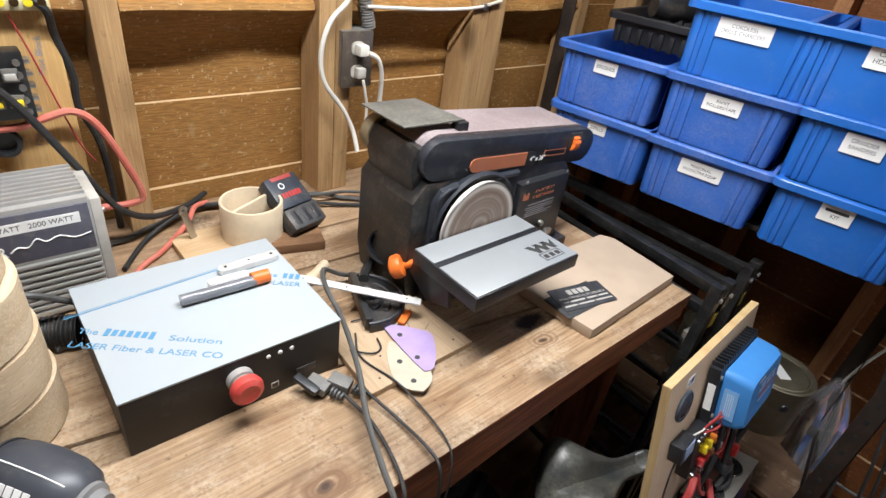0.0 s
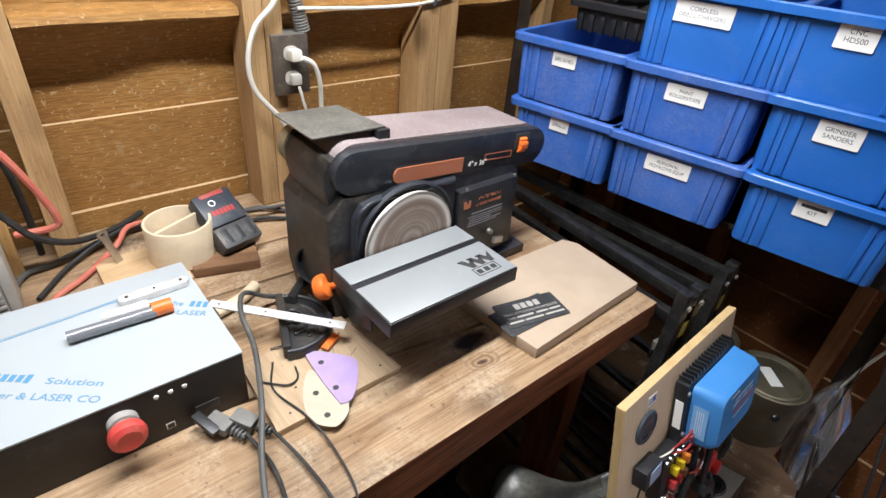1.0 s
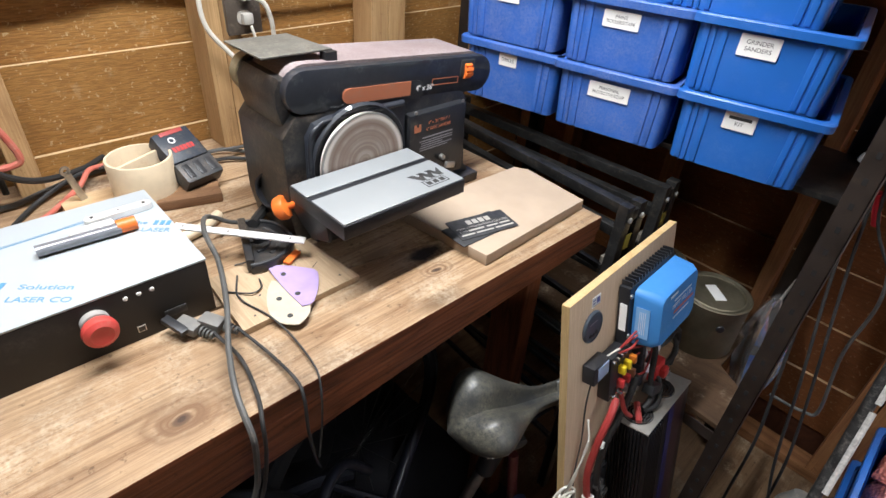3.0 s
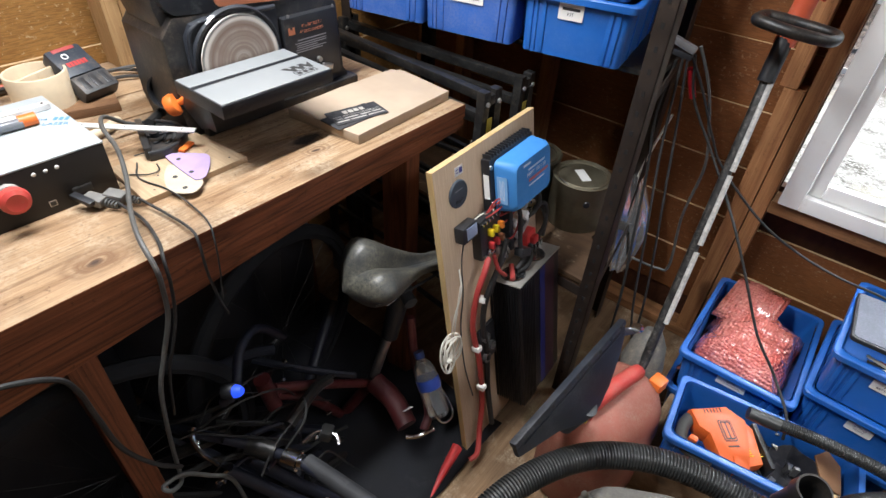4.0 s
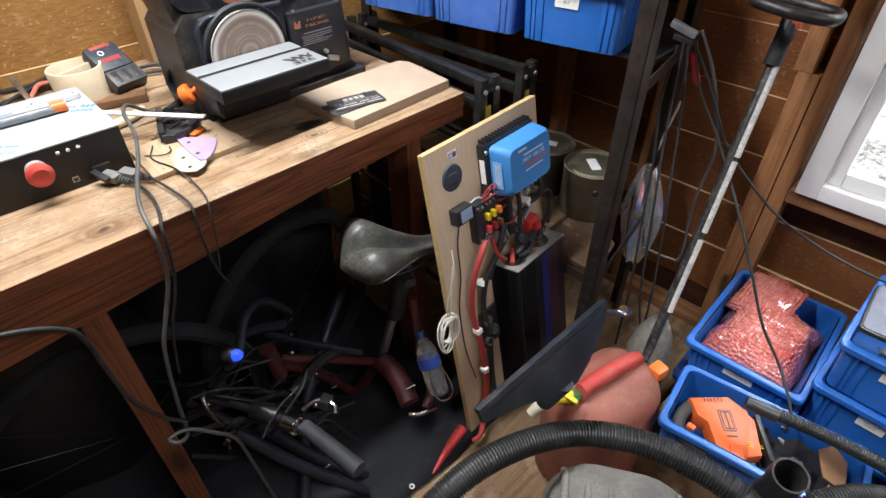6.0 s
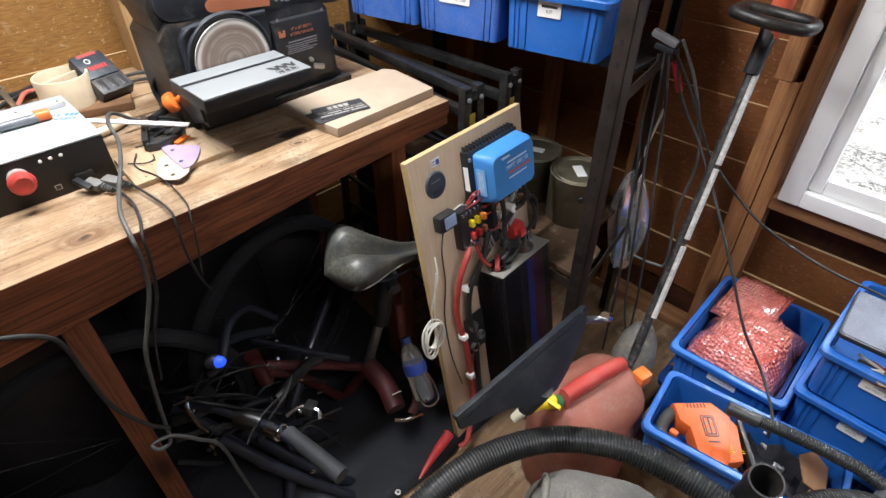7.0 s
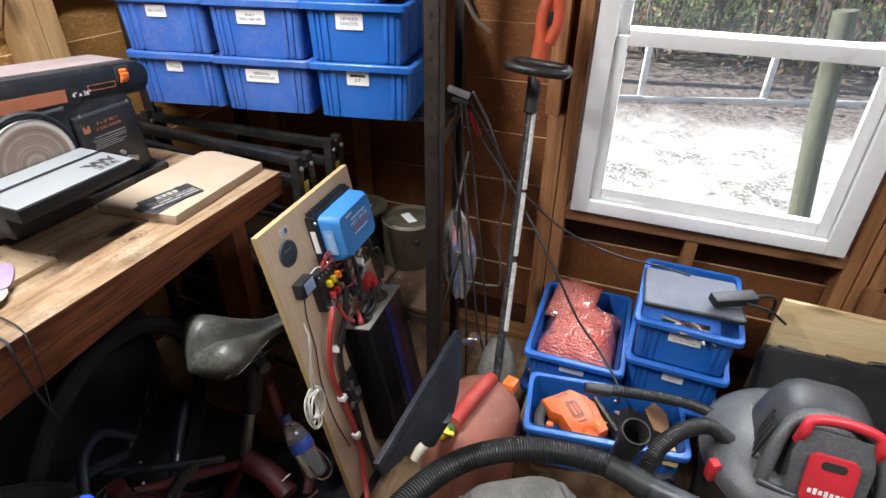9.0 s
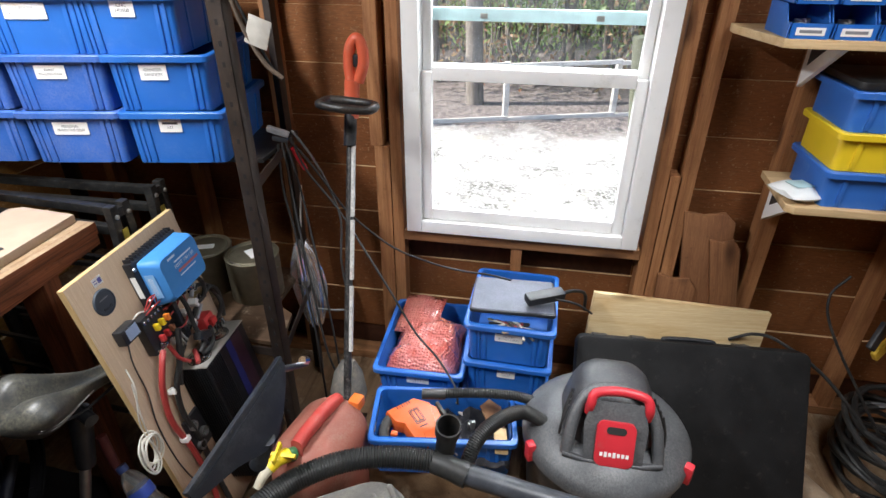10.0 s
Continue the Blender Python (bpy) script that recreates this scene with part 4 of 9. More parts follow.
part("wing_nut", rbox(-0.02, 0.02, -0.004, 0.004, -0.007, 0.007, 0.003, pose(0.440, 0.005, 0.078, 0, 20, 15)), STEEL, sander)
# disc in its housing
part("disc_housing", lathe(B(), [(0.0, 0.0), (0.098, 0.0), (0.102, 0.012), (0.098, 0.018), (0.093, 0.012), (0.0, 0.010)], 40, pose(0.220, 0.040, 0.146, 90, 0, 0) @ Matrix.Scale(1.07, 4)), NAVY, sander)
sur = part("disc_surround", slab(B(), [(0.108, 0.022), (0.332, 0.022), (0.332, 0.236), (0.160, 0.240), (0.128, 0.234), (0.112, 0.212)], 0, 0.026, 0.009, pose(0, 0.054, 0, 90, 0, 0)), NAVY, sander, "glossy navy-black moulding round the disc")
part("edge_bead", hose(B(), [(0.113, 0.030, 0.035), (0.113, 0.029, 0.12), (0.117, 0.029, 0.205), (0.134, 0.029, 0.229), (0.170, 0.029, 0.235), (0.325, 0.029, 0.232)], 0.0045, 10), NAVY, sur)
for x in (0.126, 0.140, 0.154):
    part("rib", rbox(x - 0.002, x + 0.002, 0.018, 0.030, 0.05, 0.12, 0.001), NAVY, sur)


def disc_material():
    m, n, l, b = base_nodes("worn_sanding_disc")
    co = n.new("ShaderNodeTexCoord")
    ln = n.new("ShaderNodeVectorMath")
    ln.operation = "LENGTH"
    l.new(co.outputs["Object"], ln.inputs[0])
    ms = n.new("ShaderNodeMath")
    ms.operation, ms.inputs[1].default_value = "MULTIPLY", 1.0
    l.new(ln.outputs["Value"], ms.inputs[0])
    comb = n.new("ShaderNodeCombineXYZ")
    l.new(ms.outputs[0], comb.inputs[0])
    rings = noise_at(n, l, comb.outputs[0], 95, 4, 0.6)
    cloud = noise_at(n, l, co.outputs["Object"], 22, 5)
    c = mix_colour(n, l, spread(n, l, rings, 0.35, 0.68), (0.19, 0.125, 0.095), (0.44, 0.37, 0.31))
    c = mix_colour(n, l, spread(n, l, cloud, 0.45, 0.75), c, (0.26, 0.18, 0.14))
    c = mix_colour(n, l, spread(n, l, ms.outputs[0], 0.074, 0.079), c, (0.68, 0.62, 0.56))
    l.new(c, b.inputs["Base Color"])
    b.inputs["Roughness"].default_value = 0.75
    return m


dk = part("sanding_disc", lathe(B(), [(0.0, 0.003), (0.084, 0.003), (0.086, 0.0), (0.086, -0.006), (0.0, -0.006)], 48), disc_material(), sander, "worn brown sanding disc")
dk.matrix_local = pose(0.220, 0.016, 0.146, 90, 0, 0) @ Matrix.Scale(1.07, 4)
part("disc_rim", lathe(B(), [(0.0845, 0.0032), (0.0868, 0.0028), (0.0875, 0.0), (0.0862, -0.001), (0.0845, 0.0032)], 56, pose(0.220, 0.016, 0.146, 90, 0, 0) @ Matrix.Scale(1.07, 4)), STEEL, sander, "bright worn rim of the disc")
for x, y, z in ((0.092, 0.0560, 0.236), (0.098, 0.0560, 0.165), (0.102, 0.0560, 0.085)):
    part("screw_hole", lathe(B(), [(0, 0.003), (0.0055, 0.003), (0.007, 0.0)], 14, pose(x + 0.02, y, z, 90, 0, 0)), INK, sander)
for x in (0.33, 0.46):
    part("plate_screw", lathe(B(), [(0, 0.002), (0.0035, 0.002), (0.004, 0.0)], 10, pose(x + 0.022, 0.0215, 0.208, 90, 0, 0)), STEEL, sander)
# table
TABLE_GREY = paint("cast_table_face", (0.33, 0.35, 0.36), 0.4, 0.35, 0.06, 4, 0.1, (0.50, 0.50, 0.48), 0.08)
tb = part("work_table", rbox(0.058, 0.322, -0.154, 0.010, 0.119, 0.1455, 0.002), BLACK, sander, "tilted black table edge")
part("table_face", rbox(0.060, 0.320, -0.152, -0.058, 0.1457, 0.148, 0.0006), TABLE_GREY, tb, "bright grey machined face")
part("table_face", rbox(0.060, 0.320, -0.044, 0.008, 0.1457, 0.148, 0.0006), TABLE_GREY, tb)
LOGO = pose(0.272, -0.124, 0.1482)
part("badge", bars([(0, -0.015, 0.050, 0.0013), (0, 0.005, 0.050, 0.0013), (-0.0245, -0.005, 0.0013, 0.020), (0.0245, -0.005, 0.0013, 0.020), (-0.015, -0.005, 0.010, 0.011), (0, -0.005, 0.010, 0.011), (0.015, -0.005, 0.010, 0.011)], LOGO, 0.0004), INK, tb, "", False)
for x in (-0.014, 0.006, 0.026):
    part("badge", slab(B(), [(x - 0.020, 0.034), (x - 0.008, 0.034), (x + 0.006, 0.008), (x - 0.004, 0.008)], 0, 0.0004, 0, LOGO), INK, tb, "", False)
    part("badge", slab(B(), [(x - 0.002, 0.022), (x + 0.008, 0.034), (x + 0.010, 0.034), (x + 0.004, 0.010)], 0, 0.0004, 0, LOGO), INK, tb, "", False)
part("trunnion", slab(B(), [(-0.05, 0.0), (0.04, 0.0), (0.055, -0.04), (0.0, -0.072), (-0.06, -0.05)], 0, 0.006, 0.001, pose(0.075, -0.02, 0.119, 90, 0, 0) @ pose(0, 0, 0, 0, 90, 0)), BLACK, sander)
part("table_arm", rbox(0.10, 0.28, -0.03, 0.03, 0.03, 0.119, 0.006), BLACK, sander)
KNOB = frame_to((0.098, 0.018, 0.104), (0.050, 0.076, 0.066))[0]
part("clamp_knob", lathe(B(), [(0, 0.0), (0.007, 0.0), (0.008, 0.042), (0.020, 0.046), (0.024, 0.055), (0.022, 0.066), (0.013, 0.072), (0, 0.073)], 20, KNOB), ORANGE, sander, "orange clamp knob")
# dust port
part("dust_port", lathe(B(), [(0.0325, -0.02), (0.0325, 0.045), (0.036, 0.047), (0.0375, 0.045), (0.0375, -0.02), (0.0325, -0.02)], 30, frame_to((0.115, 0.135, 0.078), (0.078, 0.118, 0.084))[0]), BLACK, sander, "open black dust port")
part("port_bore", lathe(B(), [(0, 0.0), (0.0324, 0.0), (0.0324, 0.002)], 24, frame_to((0.112, 0.134, 0.0785), (0.078, 0.118, 0.084))[0]), INK, sander)
# belt unit
BX0, BX1, BZ, BR = 0.060, 0.520, 0.276, 0.0355


def stadium(x0, x1, r, n=10):
    pts = [(x1 - r + r * math.cos(radians(a)), r * math.sin(radians(a))) for a in [-90 + 180 * k / n for k in range(n + 1)]]
    return pts + [(x0 + r + r * math.cos(radians(a)), r * math.sin(radians(a))) for a in [90 + 180 * k / n for k in range(n + 1)]]


arm = part("belt_housing", slab(B(), stadium(BX0, BX1, BR), 0.0, 0.022, 0.007, pose(0, 0.020, BZ, 90, 0, 0)), NAVY, sander, "dark glossy belt arm cover")
part("recess", slab(B(), stadium(BX0 + 0.10, BX1 - 0.18, 0.017), 0, 0.0012, 0, pose(0, -0.0016, BZ - 0.011, 90, 0.9, 0)), BLACK, arm)
part("stripe", slab(B(), [(0.306, -0.012), (0.306, 0.013)] + [(0.174 + 0.0125 * math.cos(a), 0.0125 * math.sin(a)) for a in [radians(90 + 18 * k) for k in range(11)]], 0, 0.0016, 0, pose(0, -0.0036, BZ - 0.012, 90, 0, 0)), COPPER, arm, "copper-coloured stripe")
part("writing", words('4" x 36"', 0.0135, pose(0.341, -0.0042, BZ - 0.014) @ FACE_SOUTH, 0.0003), LABEL, arm, "", False)
part("pinstripe", bars([(0, 0.0055, 0.066, 0.0016), (0, -0.0055, 0.066, 0.0016), (0.033, 0, 0.0016, 0.0126), (-0.033, 0, 0.0016, 0.0126)], pose(0.392, -0.0030, BZ - 0.006) @ FACE_SOUTH, 0.0004), COPPER, arm, "", False)
part("tracking_slot", rbox(0.430, 0.468, -0.004, 0.002, BZ - 0.004, BZ + 0.030, 0.003), INK, arm)
kb = B()
for i in range(10):
    a = 2 * math.pi * i / 10
    box(kb, -0.009, 0.009, -0.0035, 0.0035, 0.009, 0.0165, 0.001, pose(0.449, 0.004, BZ + 0.008, 0, 0, 0) @ Matrix.Rotation(a, 4, "X"))
rod(kb, (0.441, 0.004, BZ + 0.008), (0.457, 0.004, BZ + 0.008), 0.0135, seg=20)
part("tracking_knob", kb, ORANGE, arm, "ribbed orange tracking knob")
BELT = paint("purple_brown_belt", (0.19, 0.14, 0.14), 0.85, 0, 0.15, 5, 1.0, (0.34, 0.305, 0.30), 0.5, 420)
bm = slab(B(), stadium(BX0 + 0.014, BX1 - 0.010, BR - 0.003, 14), 0.0, 0.108, 0.0, pose(0, 0.130, BZ + 0.005, 90, 0, 0))
blt = part("sanding_belt", bm, BELT, sander, "dusty mauve sanding belt")
bgd = part("back_guard", slab(B(), stadium(BX0 + 0.004, BX1 - 0.004, BR - 0.004), 0, 0.010, 0.003, pose(0, 0.142, BZ, 90, 0, 0)), BLACK_DUSTY, sander)
ARM = pose(0.084, 0.042, 0.290, 0, 5, 0) @ Matrix.Scale(1.088, 4) @ Matrix.Translation((-BX0, 0, -BZ))   # the belt unit droops towards its idle end
for ob in (arm, blt, bgd):
    ob.matrix_local = ARM
part("neck", rbox(0.20, 0.46, 0.050, 0.165, 0.20, 0.262, 0.006), BLACK, sander)
sp = part("work_stop", slab(B(), [(0.070, 0.213), (0.189, 0.206), (0.204, 0.080), (0.073, 0.087)], 0.0, 0.003, 0.0006, pose(0, 0, 0.3365)), paint("dusty_steel_plate", (0.11, 0.11, 0.10), 0.5, 0.3, 0.25, 14, 0.8, (0.27, 0.26, 0.22), 0.3), sander, "dusty steel stop plate")
part("stop_bracket", rbox(0.186, 0.210, 0.072, 0.094, 0.300, 0.3365, 0.003), BLACK_DUSTY, sp)
part("drum_cap", lathe(B(), [(0, 0), (0.036, 0), (0.038, 0.006), (0.036, 0.024), (0, 0.026)], 24, pose(0.108, 0.214, 0.284, 90, 0, 0)), paint("olive_cap", (0.20, 0.16, 0.09), 0.5, 0, 0.2, 9, 0.3), sander)

# ---- boards on the bench ----
mb = thing("mdf_board", pose(1.278, 0.756, BT, 0, 0, 1.5), "tan fibreboard offcut lying on the bench", "board")
part("sheet", slab(B(), [(0, 0), (0.326, 0.004), (0.338, 0.10), (0.346, 0.176), (0.330, 0.206), (0.150, 0.216), (-0.018, 0.214)], 0.0005, 0.0235, 0.0008), MDF, mb)
pw = thing("plywood_offcut", pose(0.850, 0.862, BT, 0, 0, 1.0), "small pale plywood offcut with drill holes on the bench", "board")
pb = part("sheet", slab(B(), [(0, 0), (0.218, 0.0), (0.205, 0.172), (0.012, 0.150)], 0.0005, 0.0125, 0.0006), wood("pale_ply", (0.46, 0.34, 0.22), (0.36, 0.25, 0.15), "y", 0.65, 0.5, 0.25, False), pw)
for x, y in ((0.03, 0.02), (0.192, 0.022), (0.178, 0.128), (0.06, 0.06)):
    part("drill_hole", lathe(B(), [(0, 0.0), (0.0022, 0.0), (0, 0.0003)], 10, pose(x, y, 0.0126)), INK, pb)
for x, y, w, a in ((0.15, 0.10, 0.03, 70), (0.12, 0.06, 0.025, 10), (0.175, 0.075, 0.02, 30)):
    part("pencil_mark", bars([(0, 0, w, 0.0009)], pose(x, y, 0.0126, 0, 0, a), 0.0002), INK, pb, "", False)


# ---- steel trestles between bench and rack ----


def trestle(m, length, label):
    t = thing("folding_trestle", m, label, "trestle", "steel trestles")
    part("top_rail", rbox(-0.013, 0.013, 0, length, -0.026, 0.0, 0.003), STEEL_BLACK, t)
    part("lower_rail", rbox(-0.03, -0.006, 0.02, length - 0.02, -0.075, -0.05, 0.003), STEEL_BLACK, t)
    for y in (0.012, length - 0.012):
        for s in (-1, 1):
            lg = part("leg", bar(B(), (s * 0.022, y, 0.012), (s * 0.05, y, -1.0), 0.026, 0.026, 0.003), STEEL_BLACK, t)
            part("bolt", lathe(B(), [(0, 0.006), (0.006, 0.005), (0.007, 0)], 8, pose(s * 0.022, y - 0.014, -0.02, 90, 0, 0)), STEEL, lg)
    part("sticker", rbox(-0.018, 0.002, -0.003, -0.0015, -0.10, -0.06), paint("yellow_sticker", (0.34, 0.28, 0.04), 0.5), t, "faded yellow warning sticker")
    for i in range(6):
        z = -0.16 - 0.13 * i
        part("rung", bar(B(), (-0.028 - 0.004 * i, 0.03, z), (0.03 + 0.004 * i, 0.03, z), 0.02, 0.05, 0.002), paint("grey_rung", (0.16, 0.145, 0.12), 0.5, 0.3, 0.3, 9, 0.4), t)
        part("brace", bar(B(), (-0.03, 0.03, z), (-0.03, length - 0.03, z), 0.014, 0.014, 0.002), STEEL_BLACK, t)
    return t


trestle(pose(1.660, 0.668, 1.030, 0, 0, -4.5), 0.71, "black steel folding trestle standing beside the bench")
trestle(pose(1.832, 0.672, 1.022, 0, 0, 1.0), 0.72, "black steel folding trestle standing under the rack")

# ---- solar electrics on a plywood panel ----
px = Vector((0.456, 0.024, 0.0)).normalized()
pz = Vector((-0.030, 0.187, 0.981))
pz = (pz - px * pz.dot(px)).normalized()
py = pz.cross(px)
PM = Matrix((px, py, pz)).transposed().to_4x4()
PM.translation = Vector((1.352, 0.604, 0.960)) - pz * 0.972
board = thing("solar_panel_board", PM, "upright plywood panel carrying solar charger, fuses and inverter", "electrical panel")
part("sheet", rbox(0, 0.456, 0.0005, 0.018, 0, 0.972, 0.0008), PLY, board, "pale plywood sheet")
part("edge", rbox(-0.0012, 0.0, 0.0008, 0.0178, 0.0, 0.972), PLY_EDGE, board, "", False)
part("edge", rbox(0, 0.456, 0.0008, 0.0178, 0.972, 0.9732), PLY_EDGE, board, "", False)
# charge controller
CY = paint("bright_blue_cover", (0.045, 0.23, 0.58), 0.34, 0, 0.05, 6, 0.1, (0.10, 0.26, 0.58), 0.06)
cc = part("charge_controller", rbox(0.183, 0.395, -0.028, -0.002, 0.772, 0.932, 0.003), BLACK, board, "black heat sink of the charge controller")
for i in range(15):
    part("fin", rbox(0.192 + 0.0135 * i, 0.195 + 0.0135 * i, -0.027, -0.003, 0.930, 0.943), BLACK, cc)
ring0 = [(x, -0.030, z) for x, z in rounded(0.198, 0.142, 0.014)]
ring1 = [(x, -0.074, z) for x, z in rounded(0.190, 0.136, 0.020)]
ring2 = [(x, -0.087, z) for x, z in rounded(0.174, 0.120, 0.020)]
cov = loft(B(), [ring0, ring1, ring2])
bmesh.ops.translate(cov, vec=(0.298, 0, 0.853), verts=cov.verts[:])
cv = part("cover", cov, CY, cc, "bright blue moulded cover")
PALE = paint("pale_print", (0.62, 0.72, 0.85), 0.5, 0, 0.02, 9, 0, bump=0)
fm = pose(0.298, -0.0875, 0.857) @ FACE_SOUTH
part("writing", words("MPPT 100 | 50", 0.016, fm @ Matrix.Translation((0.012, 0.012, 0)), 0.0003, 0.095), PALE, cc, "", False)
part("writing", bars([(0.012, 0.027, 0.085, 0.005), (-0.035, 0.044, 0.035, 0.006), (0.012, -0.018, 0.08, 0.004)], fm, 0.0004), PALE, cc, "", False)
part("writing", bars([(0.022, -0.004, 0.10, 0.008)], fm, 0.0004), paint("red_print", (0.50, 0.12, 0.14), 0.5), cc, "", False)
part("side_label", bars([(0, 0, 0.030, 0.075), ], pose(0.1985, -0.052, 0.849) @ FACE_WEST, 0.0004), paint("blue_side_label", (0.20, 0.42, 0.72), 0.5), cc, "", False)
part("writing", bars([(-0.006 + 0.004 * k, 0.0, 0.0012, 0.055) for k in range(4)], pose(0.198, -0.052, 0.849) @ FACE_WEST, 0.0007), PALE, cc, "", False)
part("serial_tag", rbox(0.1822, 0.1832, -0.024, -0.008, 0.825, 0.892), LABEL, cc)
for z in (0.792, 0.812, 0.912):
    part("screw", lathe(B(), [(0, 0.004), (0.005, 0.003), (0.006, 0)], 10, pose(0.189, -0.028, z, 90, 0, 0)), STEEL, cc)
# round meter
mt = part("battery_meter", lathe(B(), [(0, 0), (0.035, 0), (0.036, 0.003), (0.034, 0.006), (0.031, 0.0065), (0.030, 0.005), (0, 0.005)], 36, pose(0.082, 0, 0.885, 90, 0, 0)), paint("meter_grey", (0.045, 0.058, 0.075), 0.4), board, "round dark grey battery meter")
for dx in (-0.011, 0.0, 0.011):
    part("button", lathe(B(), [(0.0042, 0.0), (0.0042, 0.001), (0.003, 0.001), (0.003, 0)], 12, pose(0.082 + dx, -0.005, 0.868 + (0 if dx else -0.002), 90, 0, 0)), INK, mt)
part("writing", bars([(0, 0.010, 0.030, 0.003)], pose(0.082, -0.005, 0.885) @ FACE_SOUTH, 0.0004), INK_FAINT, mt, "", False)
part("sticker", bars([(0, 0, 0.032, 0.022)], pose(0.095, -0.0001, 0.940) @ FACE_SOUTH, 0.0006), LABEL, board, "", False)
part("writing", bars([(0.007, 0, 0.012, 0.013), (-0.008, 0.004, 0.010, 0.002), (-0.008, -0.003, 0.010, 0.002)], pose(0.095, -0.0007, 0.940) @ FACE_SOUTH, 0.0003), paint("indigo_print", (0.10, 0.10, 0.35), 0.5), board, "", False)
# small converter module
mo = part("converter_module", rbox(0.052, 0.112, -0.030, -0.001, 0.762, 0.806, 0.003), BLACK, board)
part("rating_plate", rbox(0.066, 0.108, -0.0312, -0.030, 0.768, 0.800), paint("blue_white_label", (0.36, 0.46, 0.66), 0.5), mo)
# fuse block
fb = part("fuse_block", rbox(0.120, 0.215, -0.030, -0.001, 0.672, 0.790, 0.004), BLACK, board)
FUSES = (YELLOW, YELLOW, paint("orange_fuse", (0.75, 0.22, 0.03), 0.4), RED, RED, paint("brown_fuse", (0.25, 0.10, 0.05), 0.4))
for i in range(6):
    x, z = 0.152 + 0.024 * (i % 3), 0.735 if i < 3 else 0.697
    part("fuse", rbox(x, x + 0.011, -0.046, -0.030, z, z + 0.020, 0.002), FUSES[i], fb)
for i in range(6):
    part("terminal", lathe(B(), [(0, 0.006), (0.0045, 0.005), (0.005, 0)], 8, pose(0.130 + 0.016 * i, -0.030, 0.778, 90, 0, 0)), CHROME, fb)
for i in range(3):
    part("terminal", lathe(B(), [(0, 0.010), (0.006, 0.009), (0.007, 0)], 8, pose(0.132 + 0.035 * i, -0.030, 0.682, 90, 0, 0)), CHROME, fb)
# isolator
br = part("breaker", rbox(0.318, 0.370, -0.050, -0.001, 0.600, 0.652, 0.008), RED, board, "red battery isolator")
part("lever", rbox(0.330, 0.358, -0.066, -0.050, 0.615, 0.640, 0.006), RED, br)
# inverter
INV = paint("anodised_black", (0.010, 0.010, 0.012), 0.38, 0.4, 0.25, 5, 0.1, (0.04, 0.045, 0.06), 0.08)
iv = part("inverter", rbox(0.186, 0.418, -0.098, -0.008, 0.10, 0.566, 0.004), INV, board, "tall black finned power inverter")
for i in range(11):
    part("fin", rbox(0.180, 0.187, -0.092 + 0.0085 * i, -0.089 + 0.0085 * i, 0.10, 0.564, 0.0008), INV, iv)
for i in range(9):
    part("fin", rbox(0.186 + 0.009 * i, 0.190 + 0.009 * i, -0.104, -0.097, 0.10, 0.562, 0.0008), INV, iv)
part("stripe", rbox(0.300, 0.330, -0.0990, -0.0975, 0.10, 0.56), paint("indigo_stripe", (0.012, 0.016, 0.11), 0.35), iv)
part("stripe", rbox(0.330, 0.385, -0.0988, -0.0975, 0.10, 0.56), paint("maroon_stripe", (0.030, 0.010, 0.018), 0.35), iv)
part("end_plate", rbox(0.184, 0.420, -0.101, -0.005, 0.566, 0.570, 0.001), paint("grey_end_plate", (0.42, 0.40, 0.36), 0.4, 0.6, 0.2, 14, 0.3), iv)
for cx in (0.232, 0.345):
    for r in (0.012, 0.019, 0.026, 0.033):
        bmr = B()
        hose(bmr, [(cx + r * math.cos(a), -0.052 + r * math.sin(a), 0.5735) for a in [2 * math.pi * k / 16 for k in range(17)]], 0.0017, 5, 2)
        part("fan_guard", bmr, CHROME, iv)
    part("fan", lathe(B(), [(0, 0.0005), (0.036, 0.0005), (0.036, 0)], 24, pose(cx, -0.052, 0.5702)), INK, iv)
for i in range(7):
    rod_bm = rod(B(), (0.375 + 0.006 * i, -0.03 - 0.008 * (i % 3), 0.570), (0.375 + 0.006 * i, -0.03 - 0.008 * (i % 3), 0.588), 0.005, 0.004, 8)
    part("stud_terminal", rod_bm, CHROME, iv)
skt = part("socket_plate", rbox(0.100, 0.178, -0.012, -0.001, 0.30, 0.43, 0.004), BLACK, board)
for x, z in ((0.125, 0.40), (0.150, 0.35), (0.12, 0.325)):
    part("socket", lathe(B(), [(0.009, 0), (0.016, 0.0), (0.016, 0.012), (0.011, 0.012), (0.009, 0.0)], 18, pose(x, -0.012, z, 90, 0, 0)), paint("grey_knob", (0.12, 0.12, 0.12), 0.4), skt)


def cord(parent, name, pts, r, material, label="", n=8, seg=8):
    return part(name, hose(B(), pts, r, seg, n), material, parent, label)


cord(board, "red_lead", [(0.135, -0.040, 0.680), (0.105, -0.045, 0.655), (0.075, -0.035, 0.59), (0.064, -0.02, 0.48), (0.082, -0.018, 0.34), (0.080, -0.016, 0.18), (0.050, -0.02, 0.09), (0.0, -0.04, 0.035), (-0.03, -0.03, 0.022)], 0.0085, RED_CABLE, "thick red battery cable")
cord(board, "black_lead", [(0.21, -0.05, 0.70), (0.175, -0.04, 0.62), (0.125, -0.03, 0.55), (0.112, -0.02, 0.46), (0.125, -0.016, 0.34), (0.115, -0.016, 0.20), (0.10, -0.03, 0.06)], 0.0085, RUBBER, "thick black battery cable")
